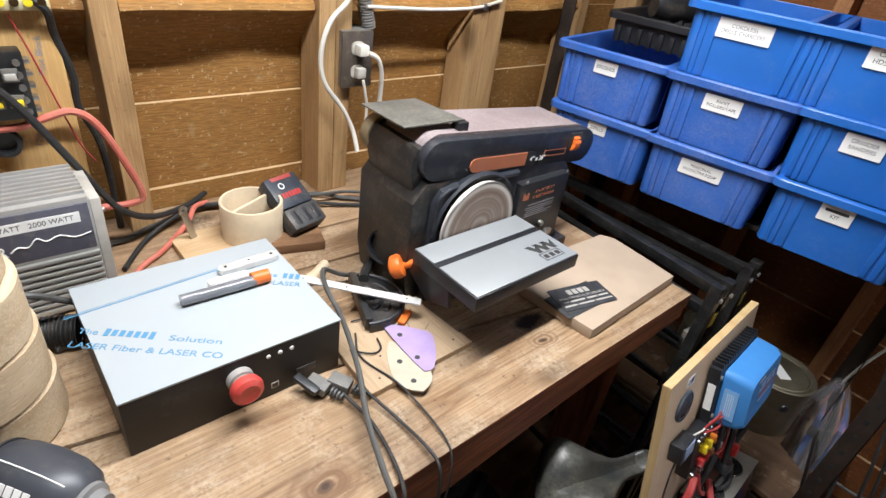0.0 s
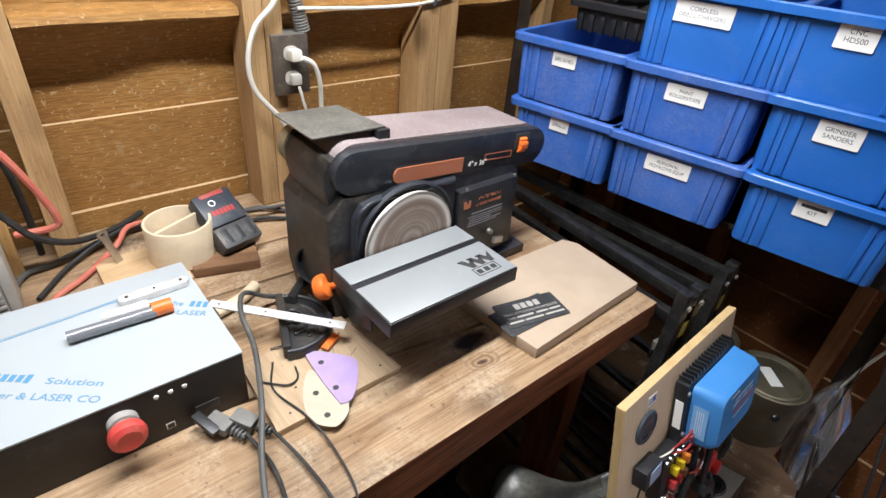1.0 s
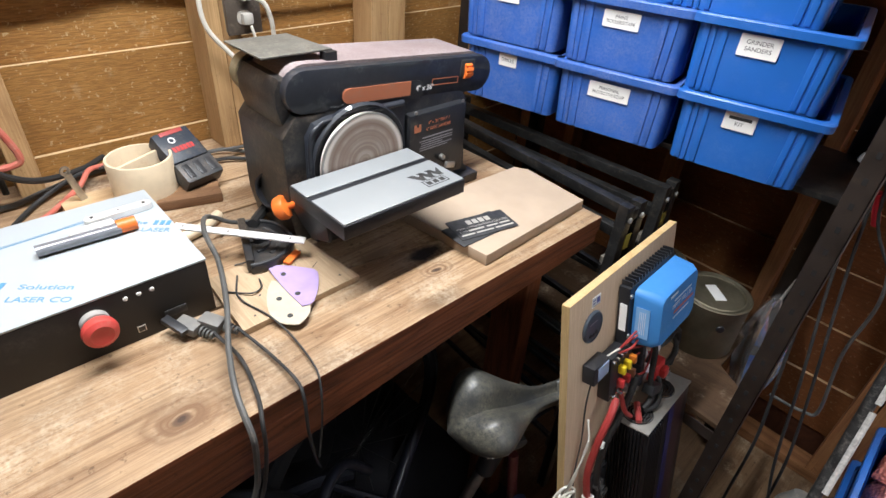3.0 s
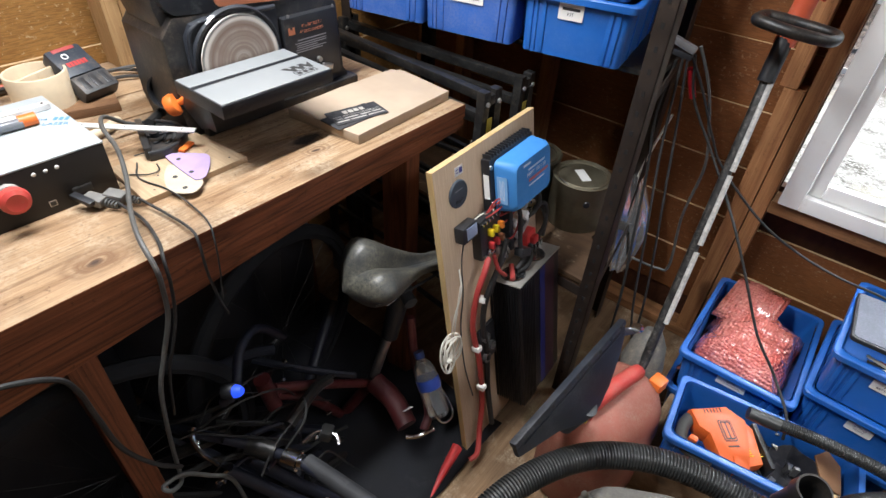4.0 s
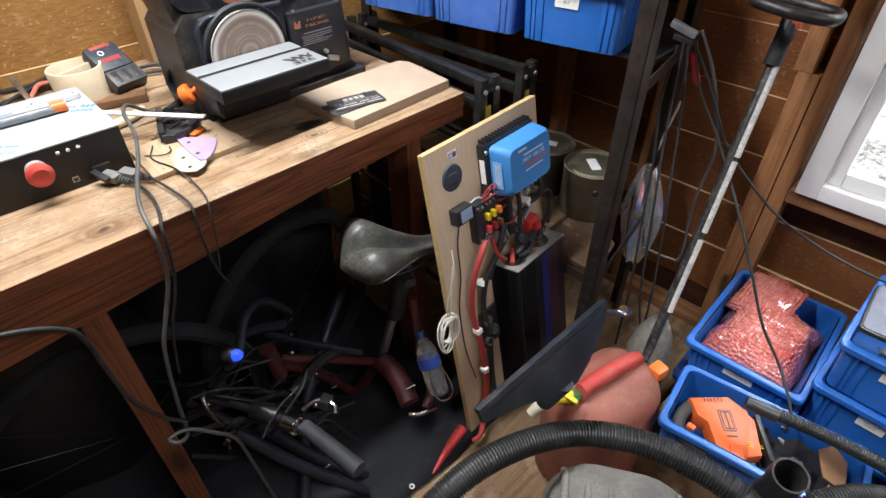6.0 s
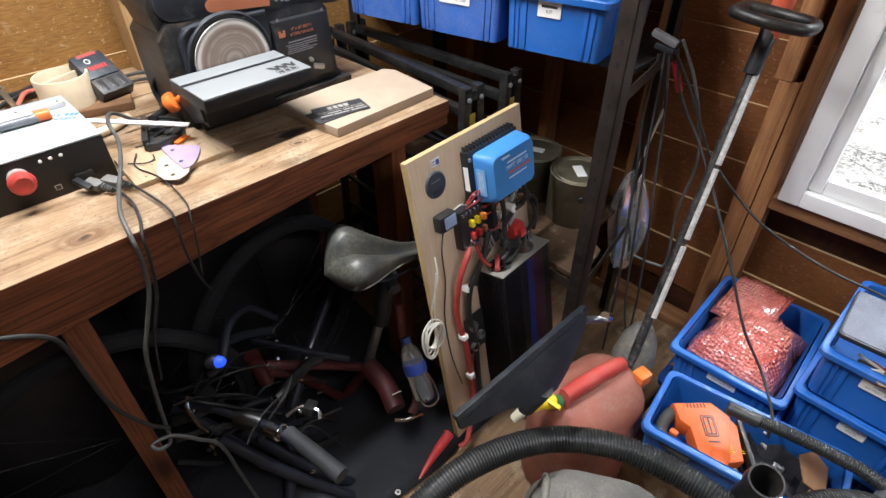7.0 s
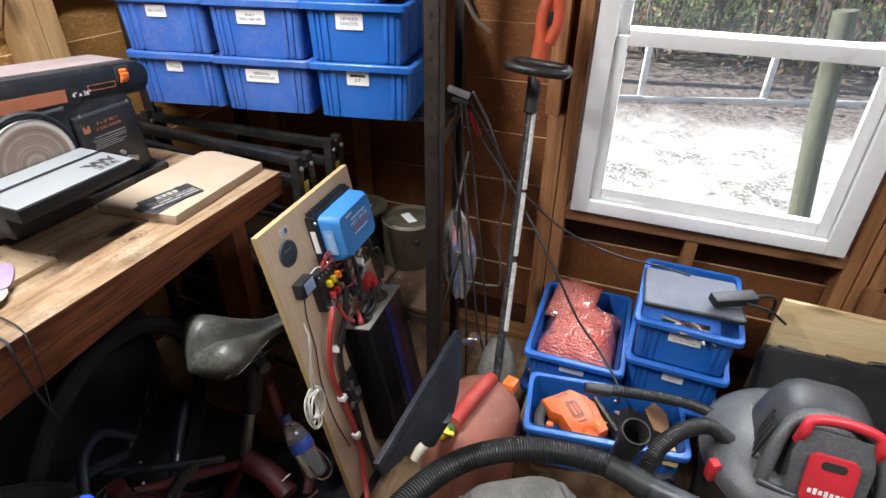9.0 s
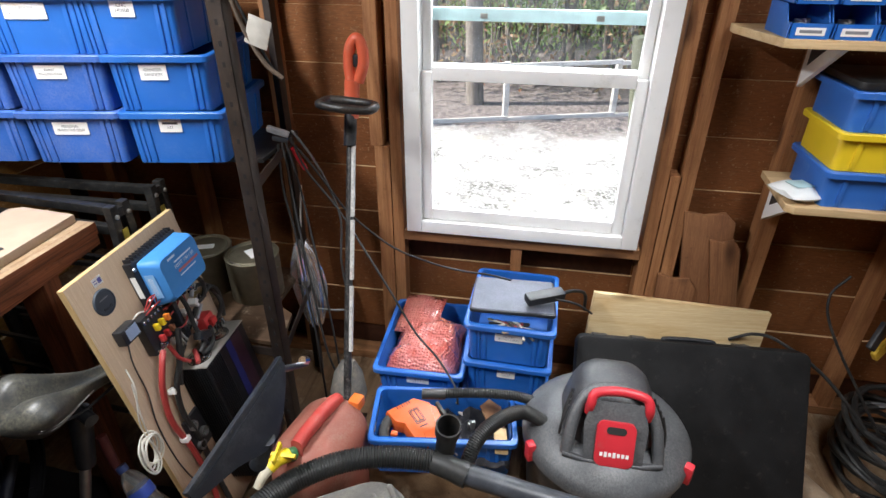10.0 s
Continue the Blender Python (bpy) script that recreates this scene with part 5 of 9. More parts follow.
cord(board, "black_lead", [(0.39, -0.03, 0.585), (0.425, -0.05, 0.64), (0.43, -0.03, 0.70), (0.40, -0.02, 0.73), (0.35, -0.02, 0.735)], 0.007, RUBBER)
cord(board, "red_lead", [(0.23, -0.02, 0.755), (0.28, -0.025, 0.765), (0.33, -0.02, 0.775)], 0.0055, RED_CABLE)
cord(board, "black_lead", [(0.33, -0.02, 0.775), (0.375, -0.02, 0.79), (0.40, -0.02, 0.83)], 0.0055, RUBBER)
cord(board, "red_lead", [(0.165, -0.035, 0.672), (0.172, -0.045, 0.62), (0.195, -0.05, 0.59)], 0.006, RED_CABLE)
for p_ in ([(0.265, -0.05, 0.79), (0.268, -0.06, 0.74), (0.262, -0.06, 0.66), (0.268, -0.065, 0.60), (0.285, -0.06, 0.585), (0.310, -0.055, 0.595)], [(0.360, -0.045, 0.80), (0.372, -0.06, 0.75), (0.366, -0.05, 0.71), (0.34, -0.04, 0.70)], [(0.372, -0.035, 0.700), (0.405, -0.05, 0.715), (0.430, -0.05, 0.690), (0.436, -0.045, 0.640), (0.425, -0.04, 0.590)], [(0.345, -0.030, 0.690), (0.30, -0.035, 0.675), (0.255, -0.035, 0.655), (0.215, -0.035, 0.630), (0.175, -0.03, 0.595), (0.15, -0.025, 0.54)]):
    cord(board, "black_lead", p_, 0.0068, RUBBER)
for p_ in ([(0.215, -0.03, 0.735), (0.25, -0.04, 0.745), (0.275, -0.05, 0.775)], [(0.20, -0.03, 0.70), (0.24, -0.05, 0.69), (0.285, -0.045, 0.72), (0.31, -0.03, 0.755)], [(0.15, -0.03, 0.79), (0.165, -0.05, 0.805), (0.205, -0.045, 0.80), (0.235, -0.04, 0.782)], [(0.212, -0.03, 0.765), (0.235, -0.05, 0.775), (0.245, -0.045, 0.80)]):
    cord(board, "thin_wire", p_, 0.0026, RED_CABLE)
for p_, mt_ in (([(0.235, -0.045, 0.60), (0.215, -0.06, 0.585), (0.20, -0.07, 0.579)], RED_CABLE), ([(0.30, -0.06, 0.615), (0.255, -0.065, 0.600), (0.235, -0.06, 0.590)], RUBBER), ([(0.33, -0.05, 0.615), (0.30, -0.07, 0.596), (0.265, -0.075, 0.584), (0.24, -0.06, 0.580)], RUBBER)):
    cord(board, "stub_lead", p_, 0.0075, mt_)
part("plug", rbox(-0.026, 0.026, -0.014, 0.014, -0.012, 0.012, 0.004, pose(0.275, -0.06, 0.625, 0, 25, 0)), BLACK, board, "black cable plug")
for x_, z_ in ((0.246, 0.750), (0.246, 0.720), (0.246, 0.690), (0.246, 0.660)):
    part("relay", rbox(x_ - 0.008, x_ + 0.010, -0.045, -0.001, z_ - 0.016, z_ + 0.014, 0.003), BLACK, board)
for x_, z_, r_ in ((0.345, 0.755, 0.010), (0.352, 0.741, 0.007), (0.148, 0.690, 0.009), (0.365, 0.705, 0.012), (0.378, 0.700, 0.008), (0.405, 0.592, 0.009), (0.395, 0.588, 0.007)):
    part("lug", lathe(B(), [(0, 0.020), (r_ * 0.5, 0.018), (r_ * 0.55, 0.010), (r_, 0.008), (r_, 0)], 6, pose(x_, -0.028, z_, 90, 0, 0)), CHROME, board)
for x_, z_ in ((0.20, 0.662), (0.212, 0.655), (0.224, 0.662)):
    part("spade", rod(B(), (x_, -0.035, z_ + 0.02), (x_ + 0.005, -0.045, z_ - 0.02), 0.004, 0.003, 6), STEEL, board)
for x_, z_, a_ in ((0.335, 0.705, 55), (0.285, 0.668, 40)):
    part("cable_tag", rbox(-0.012, 0.012, -0.014, 0.014, -0.010, 0.010, 0.001, pose(x_, -0.03, z_, 0, a_, 0)), LABEL, board)
part("bus_clamp", rbox(0.365, 0.40, -0.035, -0.001, 0.690, 0.716, 0.004), paint("brass_clamp", (0.40, 0.30, 0.14), 0.35, 0.8), board, "brass cable clamp")
part("shunt", rbox(0.235, 0.26, -0.030, -0.001, 0.63, 0.655, 0.004), STEEL, board)
cord(board, "thin_wire", [(0.105, -0.02, 0.80), (0.125, -0.035, 0.815), (0.155, -0.03, 0.80)], 0.0018, WHITE_CABLE)
cord(board, "thin_wire", [(0.15, -0.03, 0.80), (0.17, -0.045, 0.83), (0.21, -0.04, 0.82), (0.24, -0.035, 0.80)], 0.0022, RED_CABLE)
cord(board, "thin_wire", [(0.16, -0.03, 0.80), (0.185, -0.05, 0.825), (0.20, -0.035, 0.80)], 0.0020, RED_CABLE)
cord(board, "thin_wire", [(0.07, -0.015, 0.762), (0.055, -0.012, 0.70), (0.052, -0.008, 0.60), (0.030, -0.006, 0.50), (0.028, -0.006, 0.36), (0.05, -0.006, 0.22)], 0.0020, RUBBER)
for x, z in ((0.26, 0.795), (0.29, 0.785), (0.37, 0.80)):
    part("gland", rod(B(), (x, -0.05, 0.80), (x + 0.004, -0.048, 0.765), 0.010, 0.008, 10), BLACK, board)
for x, z, a in ((0.120, 0.545, 20), (0.29, 0.70, 70), (0.074, 0.40, 0), (0.078, 0.24, 0)):
    part("cable_tag", rbox(-0.010, 0.010, -0.012, 0.012, -0.008, 0.008, 0.001, pose(x, -0.02, z, 0, a, 0)), LABEL, board)
for x, z, dx in ((0.31, 0.66, 0.05), (0.27, 0.63, 0.04), (0.33, 0.73, 0.04), (0.19, 0.66, 0.0)):
    part("crimp", rod(B(), (x, -0.035, z), (x + dx, -0.03, z + 0.02), 0.007, 0.006, 8), STEEL, board)

# white cord hung on the panel's edge
wc = thing("cord_coil", pose(1.335, 0.515, 0.43), "coil of thin white cord hanging at the plywood panel's edge", "cord")
for k in range(6):
    cord(wc, "loop", [(-0.02 + 0.028 * math.cos(a) + 0.003 * k, -0.02 + 0.012 * math.sin(a + k), 0.03 + 0.055 * math.sin(a) + 0.004 * k) for a in [2 * math.pi * j / 10 for j in range(11)]], 0.0028, WHITE_CABLE, "", 4, 6)
cord(wc, "strand", [(-0.01, -0.02, 0.09), (-0.022, -0.03, 0.17), (0.0, -0.03, 0.26), (0.012, -0.01, 0.31)], 0.002, WHITE_CABLE)
cord(wc, "strand", [(0.0, -0.02, 0.09), (-0.012, -0.03, 0.16), (-0.005, -0.03, 0.28)], 0.002, WHITE_CABLE)

# ---- bicycles under the bench ----
LEATHER = paint("black_saddle_vinyl", (0.024, 0.026, 0.028), 0.40, 0, 0.3, 7, 0.8, (0.16, 0.148, 0.108), 0.2)
bike = thing("bicycle", pose(0, 0, -0.06), "red bicycle with dusty black saddle parked under the bench", "bicycle", "bicycles under the bench")


def saddle_point(t, a):
    """A point of the saddle's skin: t from tail to nose, a round its section."""
    x = -0.145 + 0.29 * t
    tail = max(0.12, math.sqrt(max(0.0, 1 - (1 - min(1, t / 0.20)) ** 2)))
    tip = math.sqrt(max(0.02, 1 - max(0, (t - 0.88) / 0.12) ** 2))
    w = (0.020 + 0.064 * 0.5 * (1 + math.cos(math.pi * min(1, t / 0.72)))) * tail * tip
    crest = 0.034 * math.exp(-((t - 0.10) / 0.26) ** 2) * tail
    skirt = (0.030 + 0.066 * math.exp(-((t - 0.26) / 0.26) ** 2)) * (0.35 + 0.65 * tail) * tip
    c_, s_ = math.cos(a), math.sin(a)
    yy = w * (abs(c_) ** 0.8) * (1 if c_ >= 0 else -1)
    if s_ >= 0:
        groove = 0.030 * math.exp(-(yy / 0.017) ** 2) * min(1, tail) * (1 if t < 0.85 else 0.3)
        return Vector((x, yy, crest + 0.034 * tail * s_ ** 0.7 - groove))
    return Vector((x, yy * (1 - 0.22 * abs(s_)), crest + skirt * s_))


def saddle_mesh():
    return loft(B(), [[saddle_point(i / 24, 2 * math.pi * k / 44) for k in range(44)] for i in range(25)])


TYRE = paint("old_tyre_black", (0.006, 0.007, 0.010), 0.85, 0, 0.3, 14, 0.05, (0.03, 0.03, 0.035), 0.3)
PALE_STITCH = paint("pale_stitch", (0.45, 0.44, 0.40), 0.7)
SM = pose(1.306, 0.640, 0.750, 20, 13, -10) @ Matrix.Scale(1.22, 4)
sd = part("saddle", saddle_mesh(), LEATHER, bike, "dusty black saddle with white stitching")
sd.matrix_local = SM
for a0 in (-0.16, -0.30, math.pi + 0.16, math.pi + 0.30):
    part("stitching", hose(B(), [saddle_point(t / 10, a0) * 1.006 for t in range(1, 7)], 0.0010, 4, 4), PALE_STITCH, sd)
part("rails", hose(hose(B(), [(-0.08, 0.025, -0.03), (0.0, 0.025, -0.055), (0.10, 0.015, -0.035)], 0.0035, 6), [(-0.08, -0.025, -0.03), (0.0, -0.025, -0.055), (0.10, -0.015, -0.035)], 0.0035, 6), BLACK, sd)
part("seat_post", rod(B(), (1.250, 0.724, 0.28), (1.300, 0.690, 0.50), 0.0145, seg=18), STEEL, bike, "steel seat post")
part("seat_clamp", rod(rod(B(), (1.296, 0.692, 0.47), (1.318, 0.665, 0.66), 0.024, 0.030, 14), (1.295, 0.61, 0.655), (1.335, 0.72, 0.67), 0.018, seg=12), BLACK, bike)
part("collar", rod(B(), (1.246, 0.728, 0.262), (1.255, 0.720, 0.30), 0.020, seg=18), BLACK, bike)
part("seat_tube", rod(B(), (1.19, 0.80, 0.10), (1.248, 0.726, 0.275), 0.018, seg=16), BIKE_RED, bike)
part("top_tube", hose(B(), [(1.222, 0.718, 0.30), (1.08, 0.735, 0.42), (0.95, 0.75, 0.52)], 0.013, 14), BIKE_RED, bike)
part("down_tube", hose(B(), [(0.95, 0.75, 0.50), (1.04, 0.76, 0.38), (1.12, 0.79, 0.22), (1.17, 0.80, 0.12)], 0.015, 14), BIKE_RED, bike)
part("fork_crown", hose(B(), [(1.235, 0.70, 0.31), (1.235, 0.62, 0.29), (1.212, 0.545, 0.265)], 0.032, 16, taper=0.95), BIKE_RED, bike, "thick red frame tube")
part("stay", hose(B(), [(1.325, 0.64, 0.56), (1.305, 0.60, 0.42), (1.275, 0.52, 0.30), (1.235, 0.500, 0.265)], 0.013, 12), BIKE_RED, bike)
part("frame_sticker", rbox(-0.014, 0.014, -0.0006, 0.0006, -0.012, 0.012, 0, pose(1.232, 0.562, 0.308, 40, 0, -15)), LABEL, bike)
part("quick_release", hose(B(), [(1.195, 0.535, 0.235), (1.225, 0.510, 0.232), (1.268, 0.490, 0.245)], 0.007, 8), CHROME, bike)
for c, a in (((1.13, 0.98, 0.405), 12), ((0.60, 0.90, 0.405), -8)):
    wh = part("wheel", lathe(B(), [(0.318, -0.02), (0.338, -0.012), (0.343, 0.0), (0.338, 0.012), (0.318, 0.02), (0.315, 0.0), (0.318, -0.02)], 48, pose(*c, 90, 0, a)), TYRE, bike)
    part("rim", lathe(B(), [(0.300, -0.012), (0.316, -0.013), (0.316, 0.013), (0.300, 0.012), (0.300, -0.012)], 48, pose(*c, 90, 0, a)), TYRE, wh)
    sb = B()
    for k in range(18):
        an = 2 * math.pi * k / 18
        d = (Matrix.Rotation(radians(a), 4, "Z") @ Vector((math.cos(an), 0, math.sin(an)))) * 0.305
        rod(sb, c, Vector(c) + d, 0.0009, seg=5)
    part("spokes", sb, STEEL_BLACK, wh)
part("head_tube", rod(B(), (0.94, 0.75, 0.46), (0.925, 0.75, 0.58), 0.020, seg=16), BIKE_RED, bike)

bike2 = thing("bicycle", pose(-0.03, 0, -0.075), "dark grey bicycle with bar grips leaning under the bench", "bicycle", "bicycles under the bench")
DK = paint("slate_enamel", (0.006, 0.008, 0.018), 0.32, 0.2, 0.25, 8, 0.2, (0.025, 0.03, 0.05), 0.05, clear=0.3)
part("handlebar", hose(B(), [(0.925, 0.47, 0.50), (0.905, 0.57, 0.505), (0.885, 0.64, 0.49), (0.83, 0.72, 0.52), (0.785, 0.80, 0.52), (0.765, 0.90, 0.47)], 0.0125, 12), DK, bike2)
part("grip", hose(B(), [(0.918, 0.555, 0.503), (0.932, 0.46, 0.501), (0.945, 0.375, 0.495)], 0.019, 14, taper=1.12), paint("worn_grip_grey", (0.022, 0.023, 0.026), 0.7, 0, 0.3, 20, 0.12, (0.09, 0.09, 0.09)), bike2, "worn grey rubber grip")
part("bell", rod(rod(B(), (0.893, 0.60, 0.505), (0.905, 0.565, 0.507), 0.022, seg=18), (0.905, 0.565, 0.507), (0.910, 0.556, 0.508), 0.018, seg=16), CHROME, bike2, "chrome shifter ring")
part("stem", hose(B(), [(0.87, 0.655, 0.49), (0.93, 0.70, 0.42), (1.00, 0.74, 0.30)], 0.018, 12), DK, bike2)
part("stem_clamp", rod(B(), (0.855, 0.69, 0.505), (0.888, 0.635, 0.49), 0.022, seg=12), STEEL_BLACK, bike2)
part("brake_lever", hose(B(), [(0.79, 0.79, 0.545), (0.775, 0.775, 0.53), (0.775, 0.74, 0.505), (0.785, 0.70, 0.49)], 0.006, 8), CHROME, bike2, "bright brake lever")
part("brake_lever", hose(B(), [(0.94, 0.60, 0.50), (0.985, 0.60, 0.495), (1.01, 0.565, 0.49), (1.0, 0.54, 0.485)], 0.006, 8), CHROME, bike2)
part("lever_block", rbox(-0.02, 0.02, -0.014, 0.014, -0.012, 0.012, 0.004, pose(1.0, 0.585, 0.49, 10, 20, 35)), STEEL_BLACK, bike2)
part("lamp", lathe(B(), [(0, 0), (0.016, 0.0), (0.017, 0.02), (0.012, 0.028), (0, 0.03)], 16, pose(0.845, 0.69, 0.715, 70, 0, 30)), BLACK, bike2)
em = bpy.data.materials.new("blue_glow")
em.use_nodes = True
em.node_tree.nodes["Principled BSDF"].inputs["Base Color"].default_value = (0.01, 0.03, 0.6, 1)
em.node_tree.nodes["Principled BSDF"].inputs["Emission Color"].default_value = (0.02, 0.08, 1, 1)
em.node_tree.nodes["Principled BSDF"].inputs["Emission Strength"].default_value = 0.55
part("lamp_lens", lathe(B(), [(0.0, 0.018), (0.008, 0.016), (0.0125, 0.008), (0.0135, 0.0), (0.0, 0.0)], 16, pose(0.857, 0.668, 0.724, 70, 0, 30)), em, bike2, "glowing blue lens")
part("bar_end", hose(B(), [(0.84, 0.71, 0.66), (0.87, 0.70, 0.685), (0.93, 0.76, 0.72), (1.00, 0.80, 0.70), (1.06, 0.80, 0.62)], 0.011, 10), DK, bike2)
for p in ([(1.00, 0.74, 0.30), (0.90, 0.62, 0.18), (0.80, 0.52, 0.06)], [(0.80, 0.70, 0.45), (0.90, 0.60, 0.28), (1.02, 0.50, 0.12)], [(0.86, 0.72, 0.40), (0.96, 0.62, 0.22), (1.08, 0.54, 0.05)], [(1.00, 0.74, 0.30), (1.15, 0.82, 0.42), (1.3, 0.9, 0.5)]):
    part("frame_tube", hose(B(), p, 0.016, 10), DK, bike2)
for p in ([(0.90, 0.60, 0.53), (0.96, 0.60, 0.58), (1.02, 0.70, 0.50), (1.0, 0.78, 0.30)], [(0.80, 0.78, 0.54), (0.86, 0.72, 0.62), (0.98, 0.72, 0.56), (1.05, 0.76, 0.40)], [(0.78, 0.80, 0.53), (0.80, 0.70, 0.60), (0.95, 0.66, 0.44)]):
    part("cable", hose(B(), p, 0.0028, 6), RUBBER, bike2)

rk = random.Random(21)
for k in range(24):
    p0_ = Vector((rk.uniform(0.70, 1.02), rk.uniform(0.66, 1.00), rk.uniform(0.16, 0.52)))
    p1_ = p0_ + Vector((rk.uniform(0.08, 0.26), rk.uniform(-0.20, -0.04), rk.uniform(-0.14, 0.04)))
    p1_.y = max(0.70, p1_.y)
    part("frame_tube", hose(B(), [p0_, (p0_ + p1_) / 2 + Vector((rk.uniform(-0.03, 0.03), rk.uniform(-0.03, 0.03), 0.01)), p1_], rk.choice((0.005, 0.008, 0.011, 0.015)), 8, 4), (DK, STEEL_BLACK, DK, RUBBER)[k % 4], bike2)
for k in range(9):
    p0_ = Vector((rk.uniform(0.74, 0.95), rk.uniform(0.56, 0.80), rk.uniform(0.40, 0.60)))
    p1_ = p0_ + Vector((rk.uniform(0.08, 0.26), rk.uniform(-0.05, 0.12), rk.uniform(-0.30, 0.0)))
    part("cable", hose(B(), [p0_, p0_.lerp(p1_, 0.3) + Vector((0, 0, rk.uniform(0.03, 0.08))), p0_.lerp(p1_, 0.7) + Vector((0, 0, rk.uniform(0.02, 0.05))), p1_], 0.0024, 5, 6), (RUBBER, STEEL_BLACK)[k % 2], bike2)
# Chrome bits strewn at random, added for glints in the dark.
for k in range(13):
    p0_ = Matrix.Translation((rk.uniform(0.76, 1.10), rk.uniform(0.54, 0.82), rk.uniform(0.22, 0.60))) @ Euler((rk.uniform(0, 3), rk.uniform(0, 3), rk.uniform(0, 3))).to_matrix().to_4x4()
    part("bolt", lathe(B(), [(0, 0.0), (0.0045, 0.0), (0.0065, 0.006), (0.004, 0.008), (0.0035, 0.016), (0, 0.016)], 10, p0_), CHROME, bike2)

bottle = thing("water_bottle", pose(1.268, 0.474, 0.268, -34, 10, 0) @ Matrix.Scale(1.0, 4), "half-crushed clear plastic bottle with a blue band", "bottle")
PET = glass_mat("clear_plastic", (0.86, 0.88, 0.90), 0.10)
PET.node_tree.nodes["Principled BSDF"].inputs["Transmission Weight"].default_value = 0.93
part("shell", lathe(B(), [(0, 0.002), (0.026, 0.0), (0.031, 0.012), (0.029, 0.03), (0.032, 0.05), (0.030, 0.07), (0.032, 0.09), (0.031, 0.13), (0.024, 0.155), (0.013, 0.170), (0.013, 0.180), (0, 0.181)], 20), PET, bottle)
part("wrapper", lathe(B(), [(0.0325, 0.085), (0.0332, 0.088), (0.0332, 0.114), (0.0325, 0.117)], 20), paint("bottle_blue", (0.02, 0.045, 0.22), 0.3), bottle, "blue label band")
part("cap", rod(B(), (0, 0, 0.176), (0, 0, 0.194), 0.0145, seg=18), paint("cap_blue", (0.02, 0.04, 0.14), 0.4), bottle)
cord(bottle, "cage", [(-0.034, -0.02, 0.05), (-0.03, -0.03, 0.0), (0.0, -0.036, -0.012), (0.034, -0.02, 0.0), (0.037, 0.0, 0.06), (0.03, 0.03, 0.09)], 0.003, CHROME, "bright wire bottle cage")
cone = thing("red_cone", pose(1.335, 0.452, 0.022, 0, 0, 193), "dusty red plastic funnel lying on the floor", "funnel")
part("funnel", hose(B(), [(-0.01, 0, 0), (0.08, 0, 0), (0.17, 0, -0.012)], 0.020, 14, taper=0.25), RED, cone)

# ---- shelf things behind the post ----
TIN = paint("tinplate", (0.26, 0.235, 0.17), 0.13, 1.0, 0.15, 9, 0.05, (0.22, 0.17, 0.10), 0.03)


def paint_can(m, label, r=0.078, h=0.178):
    t = thing("paint_can", m, label, "can", "cans on the shelf")
    part("body", lathe(B(), [(0, 0.001), (r - 0.002, 0.0), (r, 0.003), (r, h - 0.004), (r + 0.003, h), (r - 0.002, h + 0.002), (r - 0.010, h - 0.004), (0, h - 0.004)], 40), TIN, t, "bare tinplate can")
    part("lid", lathe(B(), [(0, h - 0.003), (r - 0.018, h - 0.003), (r - 0.016, h + 0.001), (r - 0.012, h - 0.002)], 36), TIN, t)
    part("lid_tag", rbox(-0.016, 0.016, -0.035, 0.035, h - 0.0025, h - 0.001, 0, pose(0, 0, 0, 0, 0, -40)), LABEL, t)
    part("bail", hose(B(), [(0.0, -r - 0.003, h * 0.72), (-0.05, -r * 0.75, h * 0.80), (-r * 0.9, -0.02, h * 0.95), (-r * 0.75, 0.045, h * 1.0), (0, r + 0.003, h * 0.72)], 0.0018, 6), STEEL, t)
    part("ear", lathe(B(), [(0, 0.006), (0.010, 0.004), (0.012, 0)], 14, pose(-r * 0.75, -r * 0.66, h * 0.68, 90, 0, -48)), BLACK, t)
    return t


paint_can(pose(2.060, 0.545, 0.4985, 0, 0, 0), "shiny tin paint can with wire handle on the shelf", 0.096, 0.172)
paint_can(pose(2.075, 0.745, 0.4985, 0, 0, 60), "shiny tin paint can beside the other can on the shelf", 0.096, 0.172)
foil = thing("foil_bag", pose(2.185, 0.385, 0.28), "crumpled silver foil bag hanging behind the rack post", "bag")
rf = random.Random(3)
folds = [1.0 + 0.45 * math.sin(k * 2 * math.pi * 7 / 42) + rf.uniform(-0.12, 0.12) for k in range(42)]
secs = []
for i in range(22):
    t = i / 21
    w = 0.060 * math.sin(math.pi * (0.10 + 0.86 * t)) ** 0.8 + 0.004
    secs.append([(0.024 * math.cos(a + 0.5 * t) * f + 0.02 * t, w * math.sin(a) * (0.86 + 0.16 * f + 0.05 * math.sin(6 * t + 3 * f)) + 0.03 * t, 0.38 * t) for a, f in [(2 * math.pi * k / 42, folds[k]) for k in range(42)]])
part("bag", loft(B(), secs), paint("silver_foil", (0.92, 0.93, 0.95), 0.15, 0.85, 0.04, 30, 0, bump=0.05), foil)
cord(foil, "neck", [(0.02, 0.03, 0.36), (0.0, 0.01, 0.48), (-0.04, -0.03, 0.64)], 0.004, WHITE_CABLE)

# ---- leads hung on the rack post ----
leads = thing("hanging_leads", pose(0, 0, 0), "bundle of black and grey leads hung from the rack post", "cables")
part("clamp", rbox(-0.010, 0.010, -0.036, 0.036, -0.010, 0.010, 0.006, pose(2.036, 0.356, 1.150, 18, 0, 8)), paint("grey_clamp", (0.22, 0.22, 0.23), 0.4, 0.5, 0.2, 12, 0.2), leads, "grey spring clamp")
